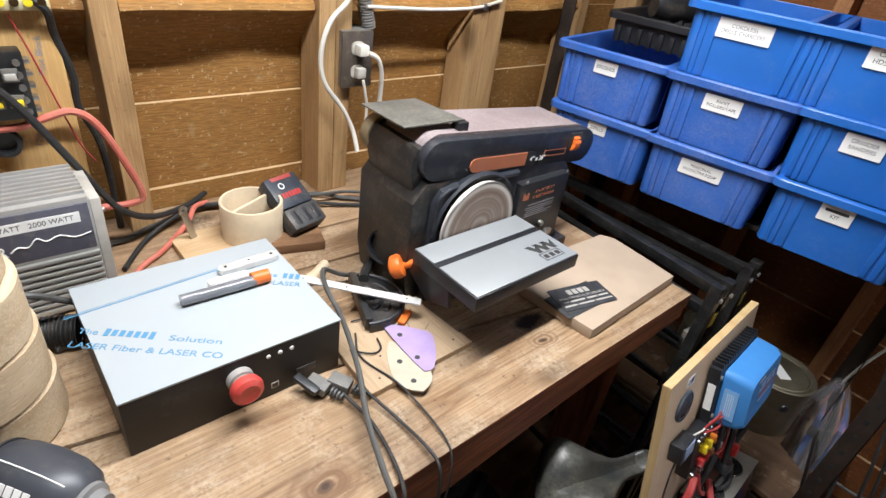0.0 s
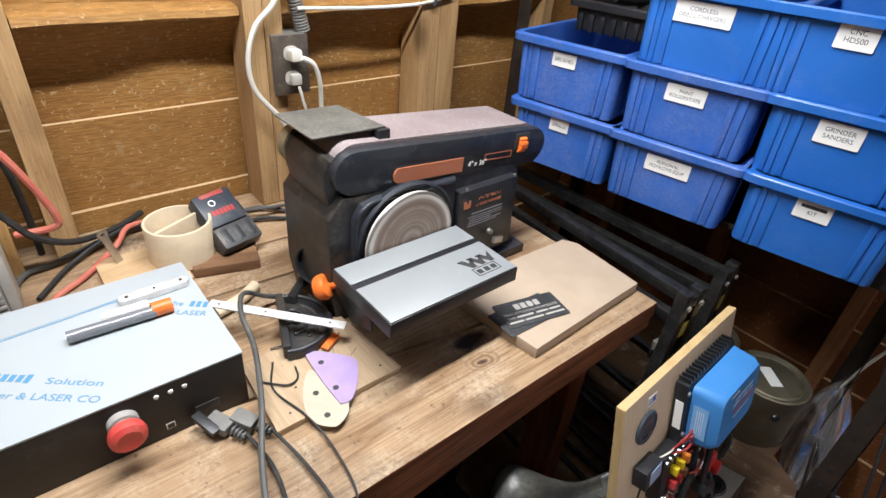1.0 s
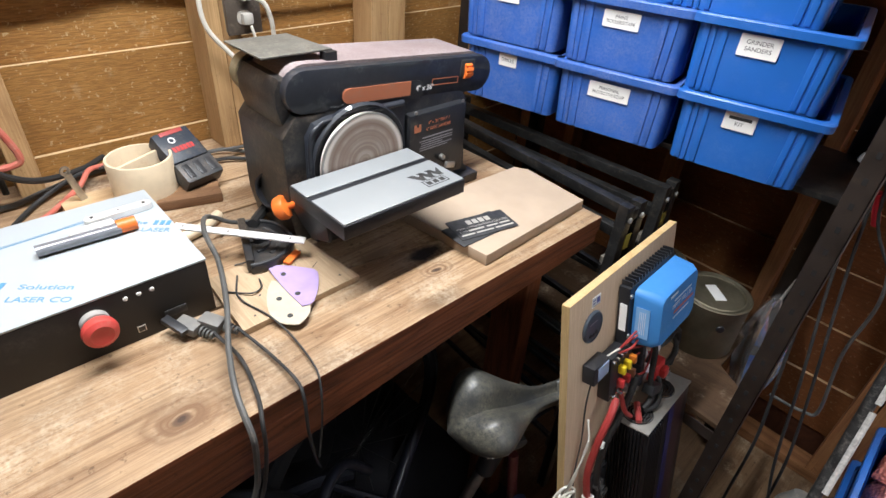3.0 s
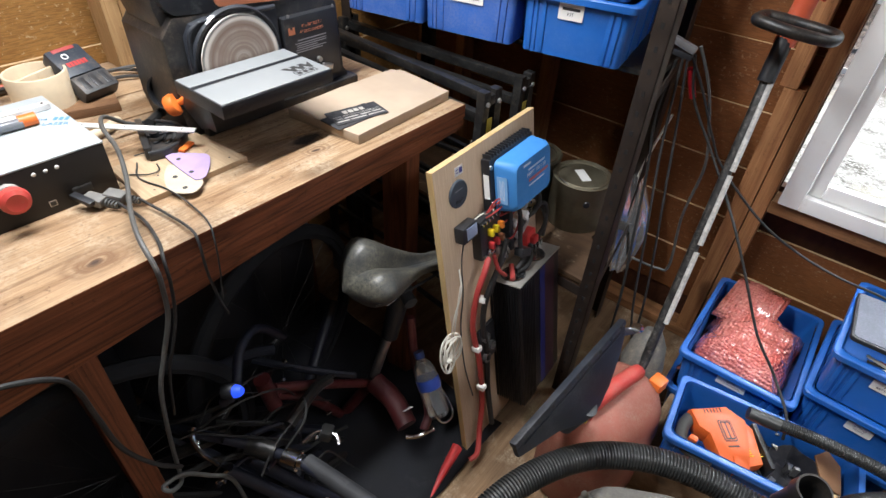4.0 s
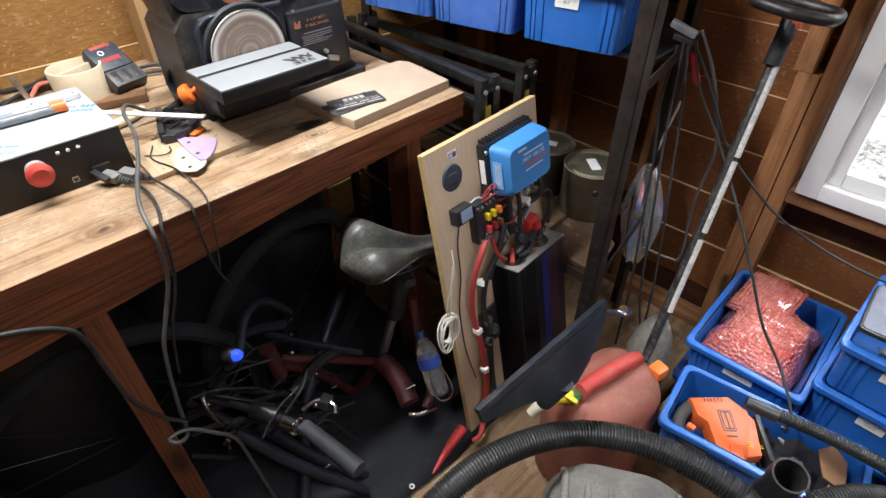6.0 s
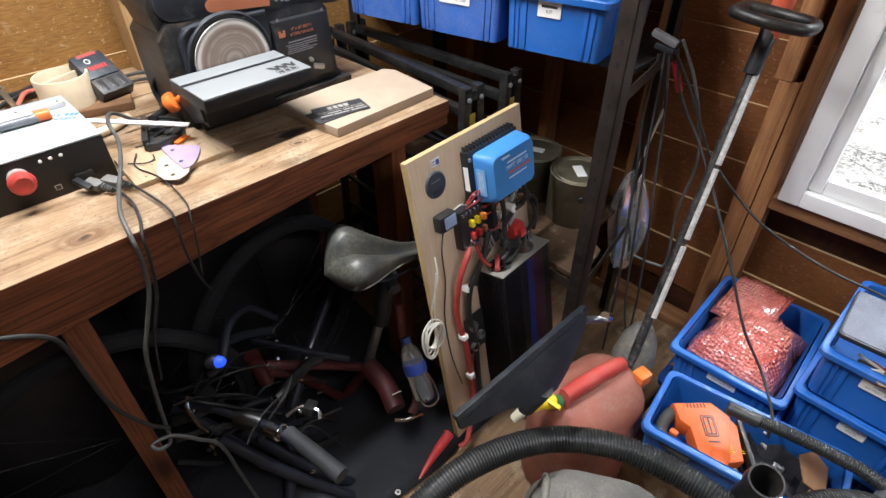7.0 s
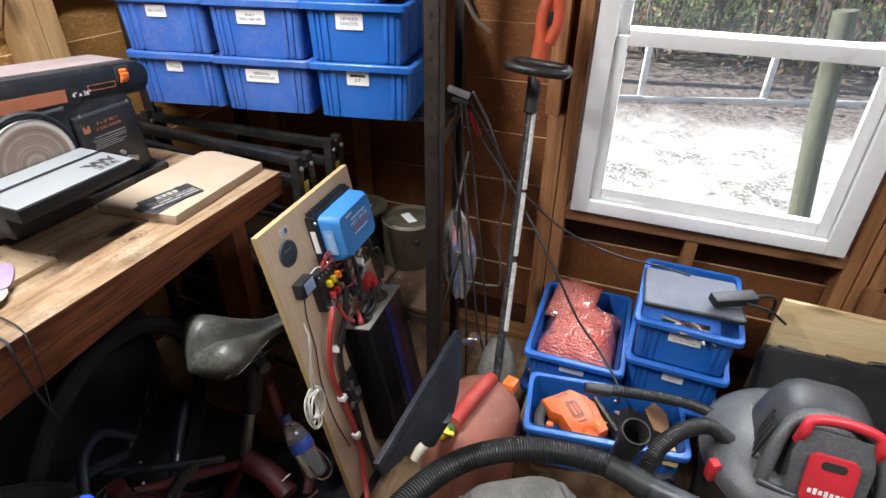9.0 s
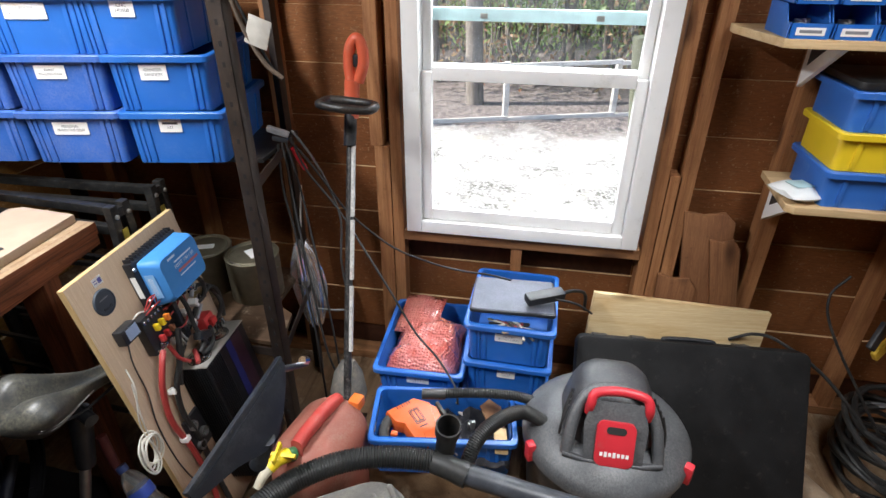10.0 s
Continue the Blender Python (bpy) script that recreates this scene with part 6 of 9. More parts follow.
part("clamp_jaw", rbox(-0.009, 0.009, -0.028, 0.024, -0.008, 0.008, 0.004, pose(2.039, 0.354, 1.125, 10, 0, 8)), BLACK, leads)
part("red_sleeve", rod(B(), (2.070, 0.330, 1.085), (2.095, 0.306, 1.005), 0.009, seg=12), paint("bright_red_sleeve", (0.65, 0.02, 0.04), 0.3), leads, "bright red sleeve")
for p, r, mt_ in (([(2.035, 0.347, 1.118), (2.033, 0.337, 0.978), (1.997, 0.311, 0.836), (1.936, 0.262, 0.634), (1.888, 0.213, 0.394), (1.883, 0.158, 0.192), (1.780, 0.090, 0.012)], 0.0038, RUBBER),
                  ([(2.040, 0.337, 1.118), (2.050, 0.312, 0.948), (2.017, 0.278, 0.790), (1.966, 0.227, 0.560), (1.923, 0.193, 0.376), (1.903, 0.178, 0.146), (1.883, 0.168, 0.012)], 0.0038, RUBBER),
                  ([(2.035, 0.362, 1.108), (2.045, 0.372, 0.948), (2.027, 0.343, 0.790), (1.985, 0.308, 0.578), (1.953, 0.278, 0.376), (1.943, 0.268, 0.100)], 0.0042, RUBBER),
                  ([(2.045, 0.332, 1.128), (2.085, 0.287, 1.038), (2.129, 0.225, 0.900), (2.134, 0.170, 0.822), (2.122, 0.021, 0.716), (2.183, -0.102, 0.629), (2.198, -0.217, 0.597), (2.157, -0.324, 0.617), (2.102, -0.411, 0.638)], 0.0038, RUBBER),
                  ([(2.050, 0.324, 1.128), (2.085, 0.297, 1.003), (2.079, 0.198, 0.873), (1.986, 0.079, 0.772), (1.933, -0.019, 0.652), (1.895, -0.110, 0.523), (1.870, -0.190, 0.445), (1.800, -0.262, 0.394), (1.765, -0.280, 0.348)], 0.0038, RUBBER),
                  ([(2.060, 0.320, 1.148), (2.095, 0.277, 1.048), (2.135, 0.247, 0.928), (2.144, 0.218, 0.799), (2.121, 0.222, 0.634), (2.083, 0.196, 0.468), (2.073, 0.229, 0.445), (2.059, 0.310, 0.450)], 0.0045, GREY_CABLE)):
    cord(leads, "lead", p, r, mt_, "", 8, 8)
adp = thing("power_adapter", pose(2.006, -0.530, 0.648, 8, 0, -62) @ Matrix.Scale(1.35, 4), "black cord plug lying on the tablet", "plug")
part("plug_body", rbox(-0.05, 0.05, -0.016, 0.016, -0.011, 0.012, 0.006), BLACK, adp)
cord(adp, "tail", [(0.045, 0, 0), (0.09, 0.01, -0.01), (0.14, 0.03, -0.05), (0.16, 0.04, -0.12)], 0.0045, RUBBER)
cord(adp, "tail", [(0.02, -0.015, 0.0), (0.07, -0.035, -0.01), (0.12, -0.04, -0.05)], 0.003, RUBBER)

# ---- string trimmer against the wall ----
trim_ = thing("string_trimmer", pose(0, 0, 0), "worn red and black string trimmer leaning on the wall", "trimmer")
part("shaft", rod(B(), (1.665, 0.092, 0.10), (2.165, 0.160, 1.12), 0.0135, seg=16), paint("scuffed_shaft", (0.05, 0.05, 0.05), 0.4, 0.5, 0.4, 25, 0.4, (0.40, 0.38, 0.35), 0.2), trim_, "scuffed black tube shaft")
STRIP = paint("scuffed_white_paint", (0.62, 0.61, 0.58), 0.5, 0, 0.2, 40, 0.75, (0.13, 0.12, 0.11), 0.3)
for z0, z1 in ((0.46, 0.66), (0.68, 0.86), (0.87, 1.10)):
    part("bare_strip", rod(B(), (1.606 + 0.493 * z0, 0.0714 + 0.0679 * z0, z0), (1.606 + 0.493 * z1, 0.0714 + 0.0679 * z1, z1), 0.0078, seg=12), STRIP, trim_, "chipped white strip")
part("sleeve", rod(B(), (2.140, 0.158, 1.08), (2.182, 0.160, 1.19), 0.021, seg=16), BLACK, trim_)
OR = paint("faded_orange_red", (0.62, 0.105, 0.045), 0.5, 0, 0.12, 10, 0.25, (0.50, 0.24, 0.17), 0.12)
hd = part("handle", hose(B(), [(2.180, 0.159, 1.165), (2.188, 0.156, 1.22), (2.194, 0.152, 1.285)], 0.025, 14), OR, trim_, "faded orange-red handle")
part("loop_grip", hose(B(), [(2.194, 0.154, 1.27), (2.198, 0.160, 1.33), (2.200, 0.152, 1.385), (2.202, 0.130, 1.412), (2.202, 0.114, 1.385), (2.200, 0.112, 1.335), (2.196, 0.132, 1.28)], 0.0185, 12), OR, hd)
part("trigger", rbox(-0.008, 0.008, -0.012, 0.012, -0.02, 0.02, 0.004, pose(2.199, 0.136, 1.345)), BLACK, hd)
part("front_grip", hose(B(), [(2.094, 0.220, 1.236), (2.052, 0.212, 1.238), (2.034, 0.138, 1.234), (2.050, 0.064, 1.228), (2.088, 0.050, 1.226), (2.126, 0.064, 1.226), (2.146, 0.140, 1.228), (2.134, 0.208, 1.234), (2.094, 0.220, 1.236)], 0.0135, 12), BLACK_DUSTY, trim_, "black loop grip")
part("motor_head", lathe(B(), [(0, 0.0), (0.055, 0.01), (0.065, 0.06), (0.05, 0.13), (0.025, 0.17), (0, 0.175)], 20, pose(1.795, 0.115, 0.235, -4, 22, 0)), paint("grey_trimmer_head", (0.10, 0.098, 0.09), 0.55, 0, 0.25, 14, 0.6), trim_, "dusty grey motor head")
part("guard", slab(B(), [(-0.10, -0.06), (0.06, -0.09), (0.09, 0.05), (-0.02, 0.10), (-0.11, 0.05)], 0.03, 0.036, 0.001, pose(1.74, 0.13, 0.18, 10, 22, 20)), BLACK_DUSTY, trim_)

# ---- floor bins ----
blue_bin(pose(2.082, -0.113, 0.214, 0, 0, 1.5), "open blue plastic bin holding a red bubble-wrapped parcel", ["SOLAR", "COMPONENTS"], (0.080, 0.028), (-0.0, 0.112), group="blue bins on the floor", faint=True, wt=0.325, dt=0.44)
blue_bin(pose(2.082, -0.113, 0.056, 0, 0, 1.5), "blue plastic bin under the open bin on the floor", None, group="blue bins on the floor", wt=0.325)
blue_bin(pose(2.083, -0.428, 0.420, 0, 0, -1.5), "open blue plastic bin with a tablet lying across it", ["PORTABLE", "BATTERY CABLES"], (0.092, 0.030), (-0.0, 0.108), group="blue bins on the floor", faint=True, dt=0.37, db=0.33)
blue_bin(pose(2.083, -0.428, 0.262, 0, 0, -1.5), "blue plastic bin of bicycle parts in a stack on the floor", ["BICYCLE", "PARTS"], (0.062, 0.030), (0.0, 0.108), group="blue bins on the floor", faint=True, dt=0.37, db=0.33)
blue_bin(pose(2.083, -0.428, 0.104, 0, 0, -1.5), "blue plastic bin at the foot of a stack", None, group="blue bins on the floor", dt=0.37, db=0.33)
blue_bin(pose(1.706, -0.243, 0.206, 0, 0, 8), "open blue plastic bin holding a jigsaw and odds and ends", None, group="blue bins on the floor", wt=0.46, dt=0.235, wb=0.42, db=0.205)
lowb = thing("packing_box", pose(1.9, -0.23, 0.0), "flat dark crate under the blue floor bins", "crate")
part("crate", rbox(-0.30, -0.055, -0.27, 0.24, 0.0005, 0.205, 0.004), FLOOR, lowb)
part("crate_top", rbox(0.02, 0.40, -0.035, 0.28, 0.0005, 0.055, 0.003), FLOOR, lowb)
part("crate_top", rbox(0.02, 0.40, -0.37, -0.040, 0.0005, 0.103, 0.003), FLOOR, lowb)

wrap = thing("bubble_wrap_parcel", pose(2.067, -0.115, 0.256, 0, 0, -4), "parcel in pink-red shiny bubble wrap in a blue bin", "parcel")


def bubble_material():
    m, n, l, b = base_nodes("pink_bubble_wrap")
    v = place(n, l)
    vo = n.new("ShaderNodeTexVoronoi")
    vo.inputs["Scale"].default_value, vo.inputs["Randomness"].default_value = 95.0, 0.35
    l.new(v, vo.inputs["Vector"])
    big = noise_at(n, l, v, 9, 5)
    c = mix_colour(n, l, spread(n, l, big, 0.3, 0.7), (0.46, 0.08, 0.062), (0.70, 0.24, 0.20))
    l.new(c, b.inputs["Base Color"])
    b.inputs["Roughness"].default_value = 0.16
    b.inputs["Specular IOR Level"].default_value = 1.0
    b.inputs["Coat Weight"].default_value = 1.0
    bump_in(n, l, b, spread(n, l, vo.outputs["Distance"], 0.75, 0.0), 1.0, 0.006)
    return m


bm = B()
NX, NY = 26, 22
grid = []
for i in range(NX + 1):
    row = []
    for j in range(NY + 1):
        u, v = i / NX * 2 - 1, j / NY * 2 - 1
        edge = max(abs(u), abs(v))
        z = 0.128 * (1 - edge ** 5) + 0.028 * noise.noise((u * 2.2, v * 2.2, 3)) * (1 - edge ** 6) + 0.012 * noise.noise((u * 6, v * 6, 1))
        z += 0.05 * max(0, u - 0.2) * max(0, v + 0.6)
        row.append(bm.verts.new((u * 0.180 + 0.012 * noise.noise((u * 3, v * 3, 7)), v * 0.136 + 0.012 * noise.noise((u * 3, v * 3, 9)), z)))
    grid.append(row)
for i in range(NX):
    for j in range(NY):
        bm.faces.new((grid[i][j], grid[i + 1][j], grid[i + 1][j + 1], grid[i][j + 1]))
part("parcel", bm, bubble_material(), wrap)
bm = B()
fl = [[bm.verts.new((0.02 + 0.175 * (i / 7), -0.02 + 0.160 * (j / 6) - 0.01 * i / 7, 0.112 + 0.055 * math.sin(i / 7 * 1.5) + 0.012 * noise.noise((i * 0.8, j * 0.8, 2)) - 0.02 * abs(j / 6 - 0.4))) for j in range(7)] for i in range(8)]
for i in range(7):
    for j in range(6):
        bm.faces.new((fl[i][j], fl[i + 1][j], fl[i + 1][j + 1], fl[i][j + 1]))
fp = part("loose_flap", bm, MATS.get("pink_bubble_wrap") or bpy.data.materials["pink_bubble_wrap"], wrap, "folded flap of bubble wrap")
fp.modifiers.new("thickness", "SOLIDIFY").thickness = 0.006

tab = thing("tablet", pose(2.063, -0.425, 0.606, 0, 7, 2), "dusty grey-blue tablet lying across an open bin", "tablet")
part("back_case", slab(B(), rounded(0.255, 0.285, 0.014), -0.014, -0.002, 0.003), BLACK, tab)
part("top_face", slab(B(), rounded(0.243, 0.273, 0.012), -0.0018, 0.0, 0.0), paint("dusty_slate_screen", (0.075, 0.085, 0.115), 0.45, 0, 0.15, 9, 1.0, (0.20, 0.21, 0.25), 0.06), tab, "dusty slate-grey face")
odd = thing("cable_scraps", pose(1.938, -0.425, 0.540), "scraps of cable and card in the open bin", "cables")
for i in range(7):
    a = i * 0.9
    cord(odd, "scrap", [(0.02 * math.cos(a), 0.10 * math.sin(a) - 0.02, 0), (0.03, 0.02 * i - 0.06, 0.015), (0.05 * math.cos(a + 1), 0.08 * math.sin(a + 2), 0.005)], 0.004, (RUBBER, RED_CABLE, WHITE_CABLE, GREY_CABLE)[i % 4])
part("card_scrap", rbox(-0.03, 0.03, -0.035, 0.04, 0.012, 0.016, 0.001, pose(-0.01, 0.0, 0.0, 10, 12, 30)), paint("brown_card", (0.30, 0.20, 0.12), 0.8), odd)

# jigsaw
jig = thing("jigsaw", pose(1.680, -0.138, 0.298, 4, -4, 0), "orange jigsaw with a dark grip lying in a blue bin", "jigsaw")
JO = paint("jigsaw_orange", (0.66, 0.115, 0.02), 0.45, 0, 0.08, 9, 0.12, (0.45, 0.2, 0.12), 0.15)
part("motor_body", slab(B(), [(-0.025, 0.046), (-0.026, 0.016), (-0.071, -0.027), (-0.080, -0.072), (-0.068, -0.101), (-0.044, -0.098), (0.02, -0.075), (0.078, -0.046), (0.083, 0.012), (0.009, 0.085)], 0, 0.058, 0.012), JO, jig, "orange motor body")
part("gear_housing", slab(B(), [(-0.042, -0.096), (-0.008, -0.123), (0.073, -0.070), (0.080, -0.045), (0.02, -0.04)], 0.004, 0.046, 0.006), JO, jig, "orange gear housing")
part("grip", hose(B(), [(0.0, 0.072, 0.030), (-0.040, 0.076, 0.032), (-0.076, 0.066, 0.032), (-0.090, 0.035, 0.030), (-0.085, -0.02, 0.028)], 0.017, 12), paint("soft_grip_grey", (0.035, 0.034, 0.032), 0.65), jig, "dark soft grip")
part("trigger", rbox(-0.062, -0.046, 0.030, 0.052, 0.022, 0.042, 0.005), JO, jig)
part("front_cap", slab(B(), [(-0.078, -0.068), (-0.066, -0.095), (-0.048, -0.092), (-0.030, -0.070), (-0.050, -0.052)], 0.054, 0.062, 0.003), JO, jig)
bdg = part("badge", slab(B(), rounded(0.060, 0.035, 0.006), 0, 0.001, 0, pose(0.012, -0.017, 0.0580, 0, 0, 42)), INK, jig)
part("badge_field", slab(B(), rounded(0.055, 0.030, 0.005), 0, 0.0008, 0, pose(0.012, -0.017, 0.0588, 0, 0, 42)), JO, bdg)
part("badge_plate", slab(B(), rounded(0.051, 0.026, 0.004), 0, 0.0006, 0, pose(0.012, -0.017, 0.0594, 0, 0, 42)), INK, bdg)
part("writing", bars([(0, 0.006, 0.042, 0.0075), (0, -0.006, 0.042, 0.0075)], pose(0.012, -0.017, 0.0600, 0, 0, 42), 0.0006), JO, bdg, "", False)
part("vents", bars([(0.009 * k - 0.022, 0, 0.003, 0.012) for k in range(6)], pose(0.042, 0.036, 0.0580, 0, 0, -45), 0.001), INK, jig, "", False)
part("slot", bars([(0, 0, 0.028, 0.004)], pose(-0.020, -0.046, 0.0580, 0, 0, 132), 0.001), INK, jig, "", False)
part("shoe_plate", bar(B(), (0.092, -0.066, 0.022), (-0.004, -0.146, 0.022), 0.012, 0.050, 0.002), BLACK_DUSTY, jig, "dark shoe plate")
part("blade_clamp", rod(rod(B(), (-0.030, -0.115, 0.02), (-0.052, -0.140, 0.018), 0.008, seg=12), (-0.052, -0.140, 0.018), (-0.075, -0.165, 0.016), 0.0035, seg=8), STEEL, jig, "steel blade clamp")
junk = thing("bin_clutter", pose(1.728, -0.335, 0.262), "metal fittings, leather scrap and wires in the jigsaw bin", "clutter")
rj = random.Random(11)
for i in range(12):
    p = Vector((rj.uniform(-0.08, 0.09), rj.uniform(-0.09, 0.07), rj.uniform(0.0, 0.05)))
    part("fitting", rbox(-0.016, 0.016, -0.007, 0.007, -0.005, 0.005, 0.002, Matrix.Translation(p) @ Euler((rj.uniform(0, 3), rj.uniform(0, 3), rj.uniform(0, 3))).to_matrix().to_4x4()), (STEEL, BLACK, STEEL)[i % 3], junk)
# Lumpy dark filler added over the bright floor of the bin.
lump = B()
ln_ = [[lump.verts.new((-0.125 + 0.25 * i / 14, -0.13 + 0.30 * j / 16, -0.045 + 0.05 * noise.noise((i * 0.45, j * 0.45, 3)) + 0.05)) for j in range(17)] for i in range(15)]
for i in range(14):
    for j in range(16):
        lump.faces.new((ln_[i][j], ln_[i + 1][j], ln_[i + 1][j + 1], ln_[i][j + 1]))
lp_ = part("dark_cloth", lump, paint("filler_black", (0.020, 0.020, 0.026), 0.85, 0, 0.3, 20, 0.3, (0.07, 0.06, 0.055), 0.4), junk, "lumpy black filler added over the bin floor")
lp_.modifiers.new("thickness", "SOLIDIFY").thickness = 0.004
part("leather_scrap", slab(B(), [(-0.05, -0.03), (0.03, -0.04), (0.055, 0.0), (0.02, 0.045), (-0.045, 0.03)], 0, 0.004, 0.001, pose(0.03, -0.06, 0.075, 25, -10, 20)), paint("tan_leather", (0.24, 0.12, 0.055), 0.6, 0, 0.2, 14, 0.2), junk, "tan leather scrap")
part("wood_scrap", rbox(-0.05, 0.05, -0.02, 0.02, 0, 0.018, 0.002, pose(-0.06, -0.095, 0.045, 5, 8, 8)), FRESH_PINE, junk)
for i in range(4):
    cord(junk, "thin_wire", [(-0.02, 0.1 - 0.01 * i, 0.06), (-0.06 - 0.01 * i, 0.13, 0.085), (-0.09, 0.17 - 0.01 * i, 0.05)], 0.0016, YELLOW)

# ---- petrol can ----
can = thing("fuel_can", pose(1.560, 0.120, 0.0005, 0, 0, -12), "faded red plastic fuel can with a yellow spout", "fuel can")
FADED = paint("faded_red_plastic", (0.27, 0.070, 0.045), 0.6, 0, 0.3, 7, 0.85, (0.32, 0.185, 0.135), 0.2)
sec = []
for z, w, d, dx in ((0.0, 0.30, 0.22, 0), (0.02, 0.325, 0.245, 0), (0.27, 0.325, 0.25, 0), (0.325, 0.315, 0.235, 0), (0.365, 0.285, 0.195, 0.004), (0.388, 0.235, 0.13, 0.008), (0.396, 0.18, 0.07, 0.012)):
    sec.append([(x + dx, y, z) for x, y in rounded(w, d, min(w, d) * 0.42, 6)])
part("tank", loft(B(), sec), FADED, can, "faded, dusty pinkish-red tank")
part("carry_handle", loft(B(), [[(x, y * wd, zz + h_) for y, zz in rounded(0.040, 0.044, 0.017, 4)] for x, h_, wd in ((-0.112, 0.372, 1.0), (-0.105, 0.412, 1.0), (-0.06, 0.420, 1.0), (0.02, 0.418, 1.0), (0.09, 0.408, 1.0), (0.118, 0.396, 0.9), (0.128, 0.368, 0.7))]), paint("bright_red_handle", (0.46, 0.045, 0.036), 0.5, 0, 0.15, 9, 0.6, (0.42, 0.17, 0.13)), can, "bright red handle")
part("rear_cap", rbox(0.120, 0.165, -0.07, -0.03, 0.355, 0.395, 0.008), ORANGE, can, "orange vent cap")
part("cap_collar", rod(B(), (-0.118, 0.004, 0.395), (-0.148, 0.012, 0.412), 0.020, 0.018, 16), paint("green_cap", (0.04, 0.15, 0.06), 0.5), can)
spt = part("spout", hose(B(), [(-0.138, 0.010, 0.408), (-0.170, 0.018, 0.420), (-0.198, 0.026, 0.412)], 0.021, 14, taper=0.85), YELLOW, can, "bright yellow spout")
part("spout_wing", rbox(-0.006, 0.006, -0.046, 0.046, -0.006, 0.010, 0.003, pose(-0.160, 0.016, 0.428, 0, -20, 15)), YELLOW, spt)
part("spout_wing", rbox(-0.030, 0.030, -0.004, 0.004, -0.004, 0.020, 0.003, pose(-0.165, 0.018, 0.435, 0, -10, 15)), YELLOW, spt)
part("spout_tip", hose(B(), [(-0.196, 0.026, 0.412), (-0.220, 0.032, 0.400), (-0.240, 0.038, 0.378)], 0.016, 12, taper=0.75), paint("cream_tip", (0.60, 0.55, 0.42), 0.5), spt)

# ---- vacuum floor nozzle ----
noz = thing("vacuum_nozzle", pose(0, 0, 0), "wide black vacuum floor nozzle propped on edge", "nozzle")
A, Cc = Vector((1.050, 0.152, 0.748)), Vector((1.436, 0.136, 0.766))
xd = (Cc - A).normalized()
zd = Vector((-0.05, 0.42, 0.9))
zd = (zd - xd * zd.dot(xd)).normalized()
nm = Matrix((xd, zd.cross(xd), zd)).transposed().to_4x4()
nm.translation = A
DUSTBLACK = paint("dusty_slate_plastic", (0.013, 0.016, 0.022), 0.4, 0, 0.2, 6, 0.45, (0.085, 0.09, 0.095), 0.2)
part("lip", rbox(-0.002, 0.388, -0.009, 0.006, -0.012, 0.0, 0.002, nm), DUSTBLACK, noz, "long slotted suction lip")
for k in range(9):
    part("lip_notch", rbox(0.02 + 0.043 * k, 0.028 + 0.043 * k, -0.0098, -0.0085, -0.010, -0.004, 0, nm), INK, noz)
part("fan_body", slab(B(), [(0.0, -0.011), (0.386, -0.011), (0.386, -0.030), (0.352, -0.062), (0.290, -0.104), (0.245, -0.122), (0.190, -0.118), (0.11, -0.072), (0.0, -0.034)], -0.006, 0.006, 0.003, nm @ pose(0, 0, 0, 90, 0, 0)), DUSTBLACK, noz)
part("rib", rbox(0.02, 0.365, -0.0085, -0.006, -0.022, -0.018, 0.001, nm), DUSTBLACK, noz)
part("neck", hose(B(), [nm @ Vector((0.215, 0, -0.100)), nm @ Vector((0.212, 0.030, -0.13)), nm @ Vector((0.205, 0.070, -0.17))], 0.021, 16), DUSTBLACK, noz)
part("side_tube", rod(B(), nm @ Vector((0.37, 0.012, -0.03)), nm @ Vector((0.50, 0.05, -0.12)), 0.009, seg=12), DUSTBLACK, noz)
part("swivel", rod(B(), nm @ Vector((0.47, 0.024, -0.086)), nm @ Vector((0.486, 0.027, -0.099)), 0.012, seg=14), CHROME, noz)

# ---- grey ribbed drum, hose and wand ----
drum = thing("ribbed_bucket_lid", pose(1.142, -0.148, 0.045, 0, 0, 31), "dusty grey ribbed plastic tank under the hose", "tank")
DUSTGREY = paint("dust_grey_plastic", (0.105, 0.10, 0.092), 0.65, 0, 0.3, 6, 0.8, (0.24, 0.225, 0.19), 0.2)
sec = []
for z, w in ((-0.0445, 0.30), (0.28, 0.34), (0.395, 0.34), (0.440, 0.31), (0.458, 0.25), (0.463, 0.16)):
    sec.append([(x, y, z) for x, y in rounded(w * 1.15, w * 0.92, w * 0.3, 5)])
part("tank", loft(B(), sec), DUSTGREY, drum)
for k in range(6):
    y = -0.115 + 0.046 * k
    part("rib", hose(B(), [(-0.165, y, 0.410), (-0.12, y, 0.453), (0.0, y, 0.464), (0.12, y, 0.453), (0.165, y, 0.410)], 0.0085, 10), DUSTGREY, drum)
HOSE = paint("black_hose", (0.020, 0.021, 0.021), 0.42, 0, 0.25, 10, 0.3, (0.075, 0.07, 0.062), 0.1)
vh = thing("vacuum_hose", pose(0, 0, 0), "black corrugated vacuum hose with a rigid wand", "hose")
part("corrugated_hose", hose(B(), [(0.82, 0.19, 0.24), (0.885, 0.187, 0.38), (0.965, 0.178, 0.468), (1.07, 0.162, 0.500), (1.185, 0.123, 0.506), (1.286, 0.058, 0.506), (1.363, -0.042, 0.504), (1.402, -0.155, 0.500), (1.412, -0.275, 0.496)], 0.030, 16, 8, ribs=140, depth=0.14), HOSE, vh, "thick corrugated hose")
part("cuff", hose(B(), [(1.412, -0.270, 0.496), (1.402, -0.31, 0.494), (1.392, -0.345, 0.490)], 0.031, 18), HOSE, vh)
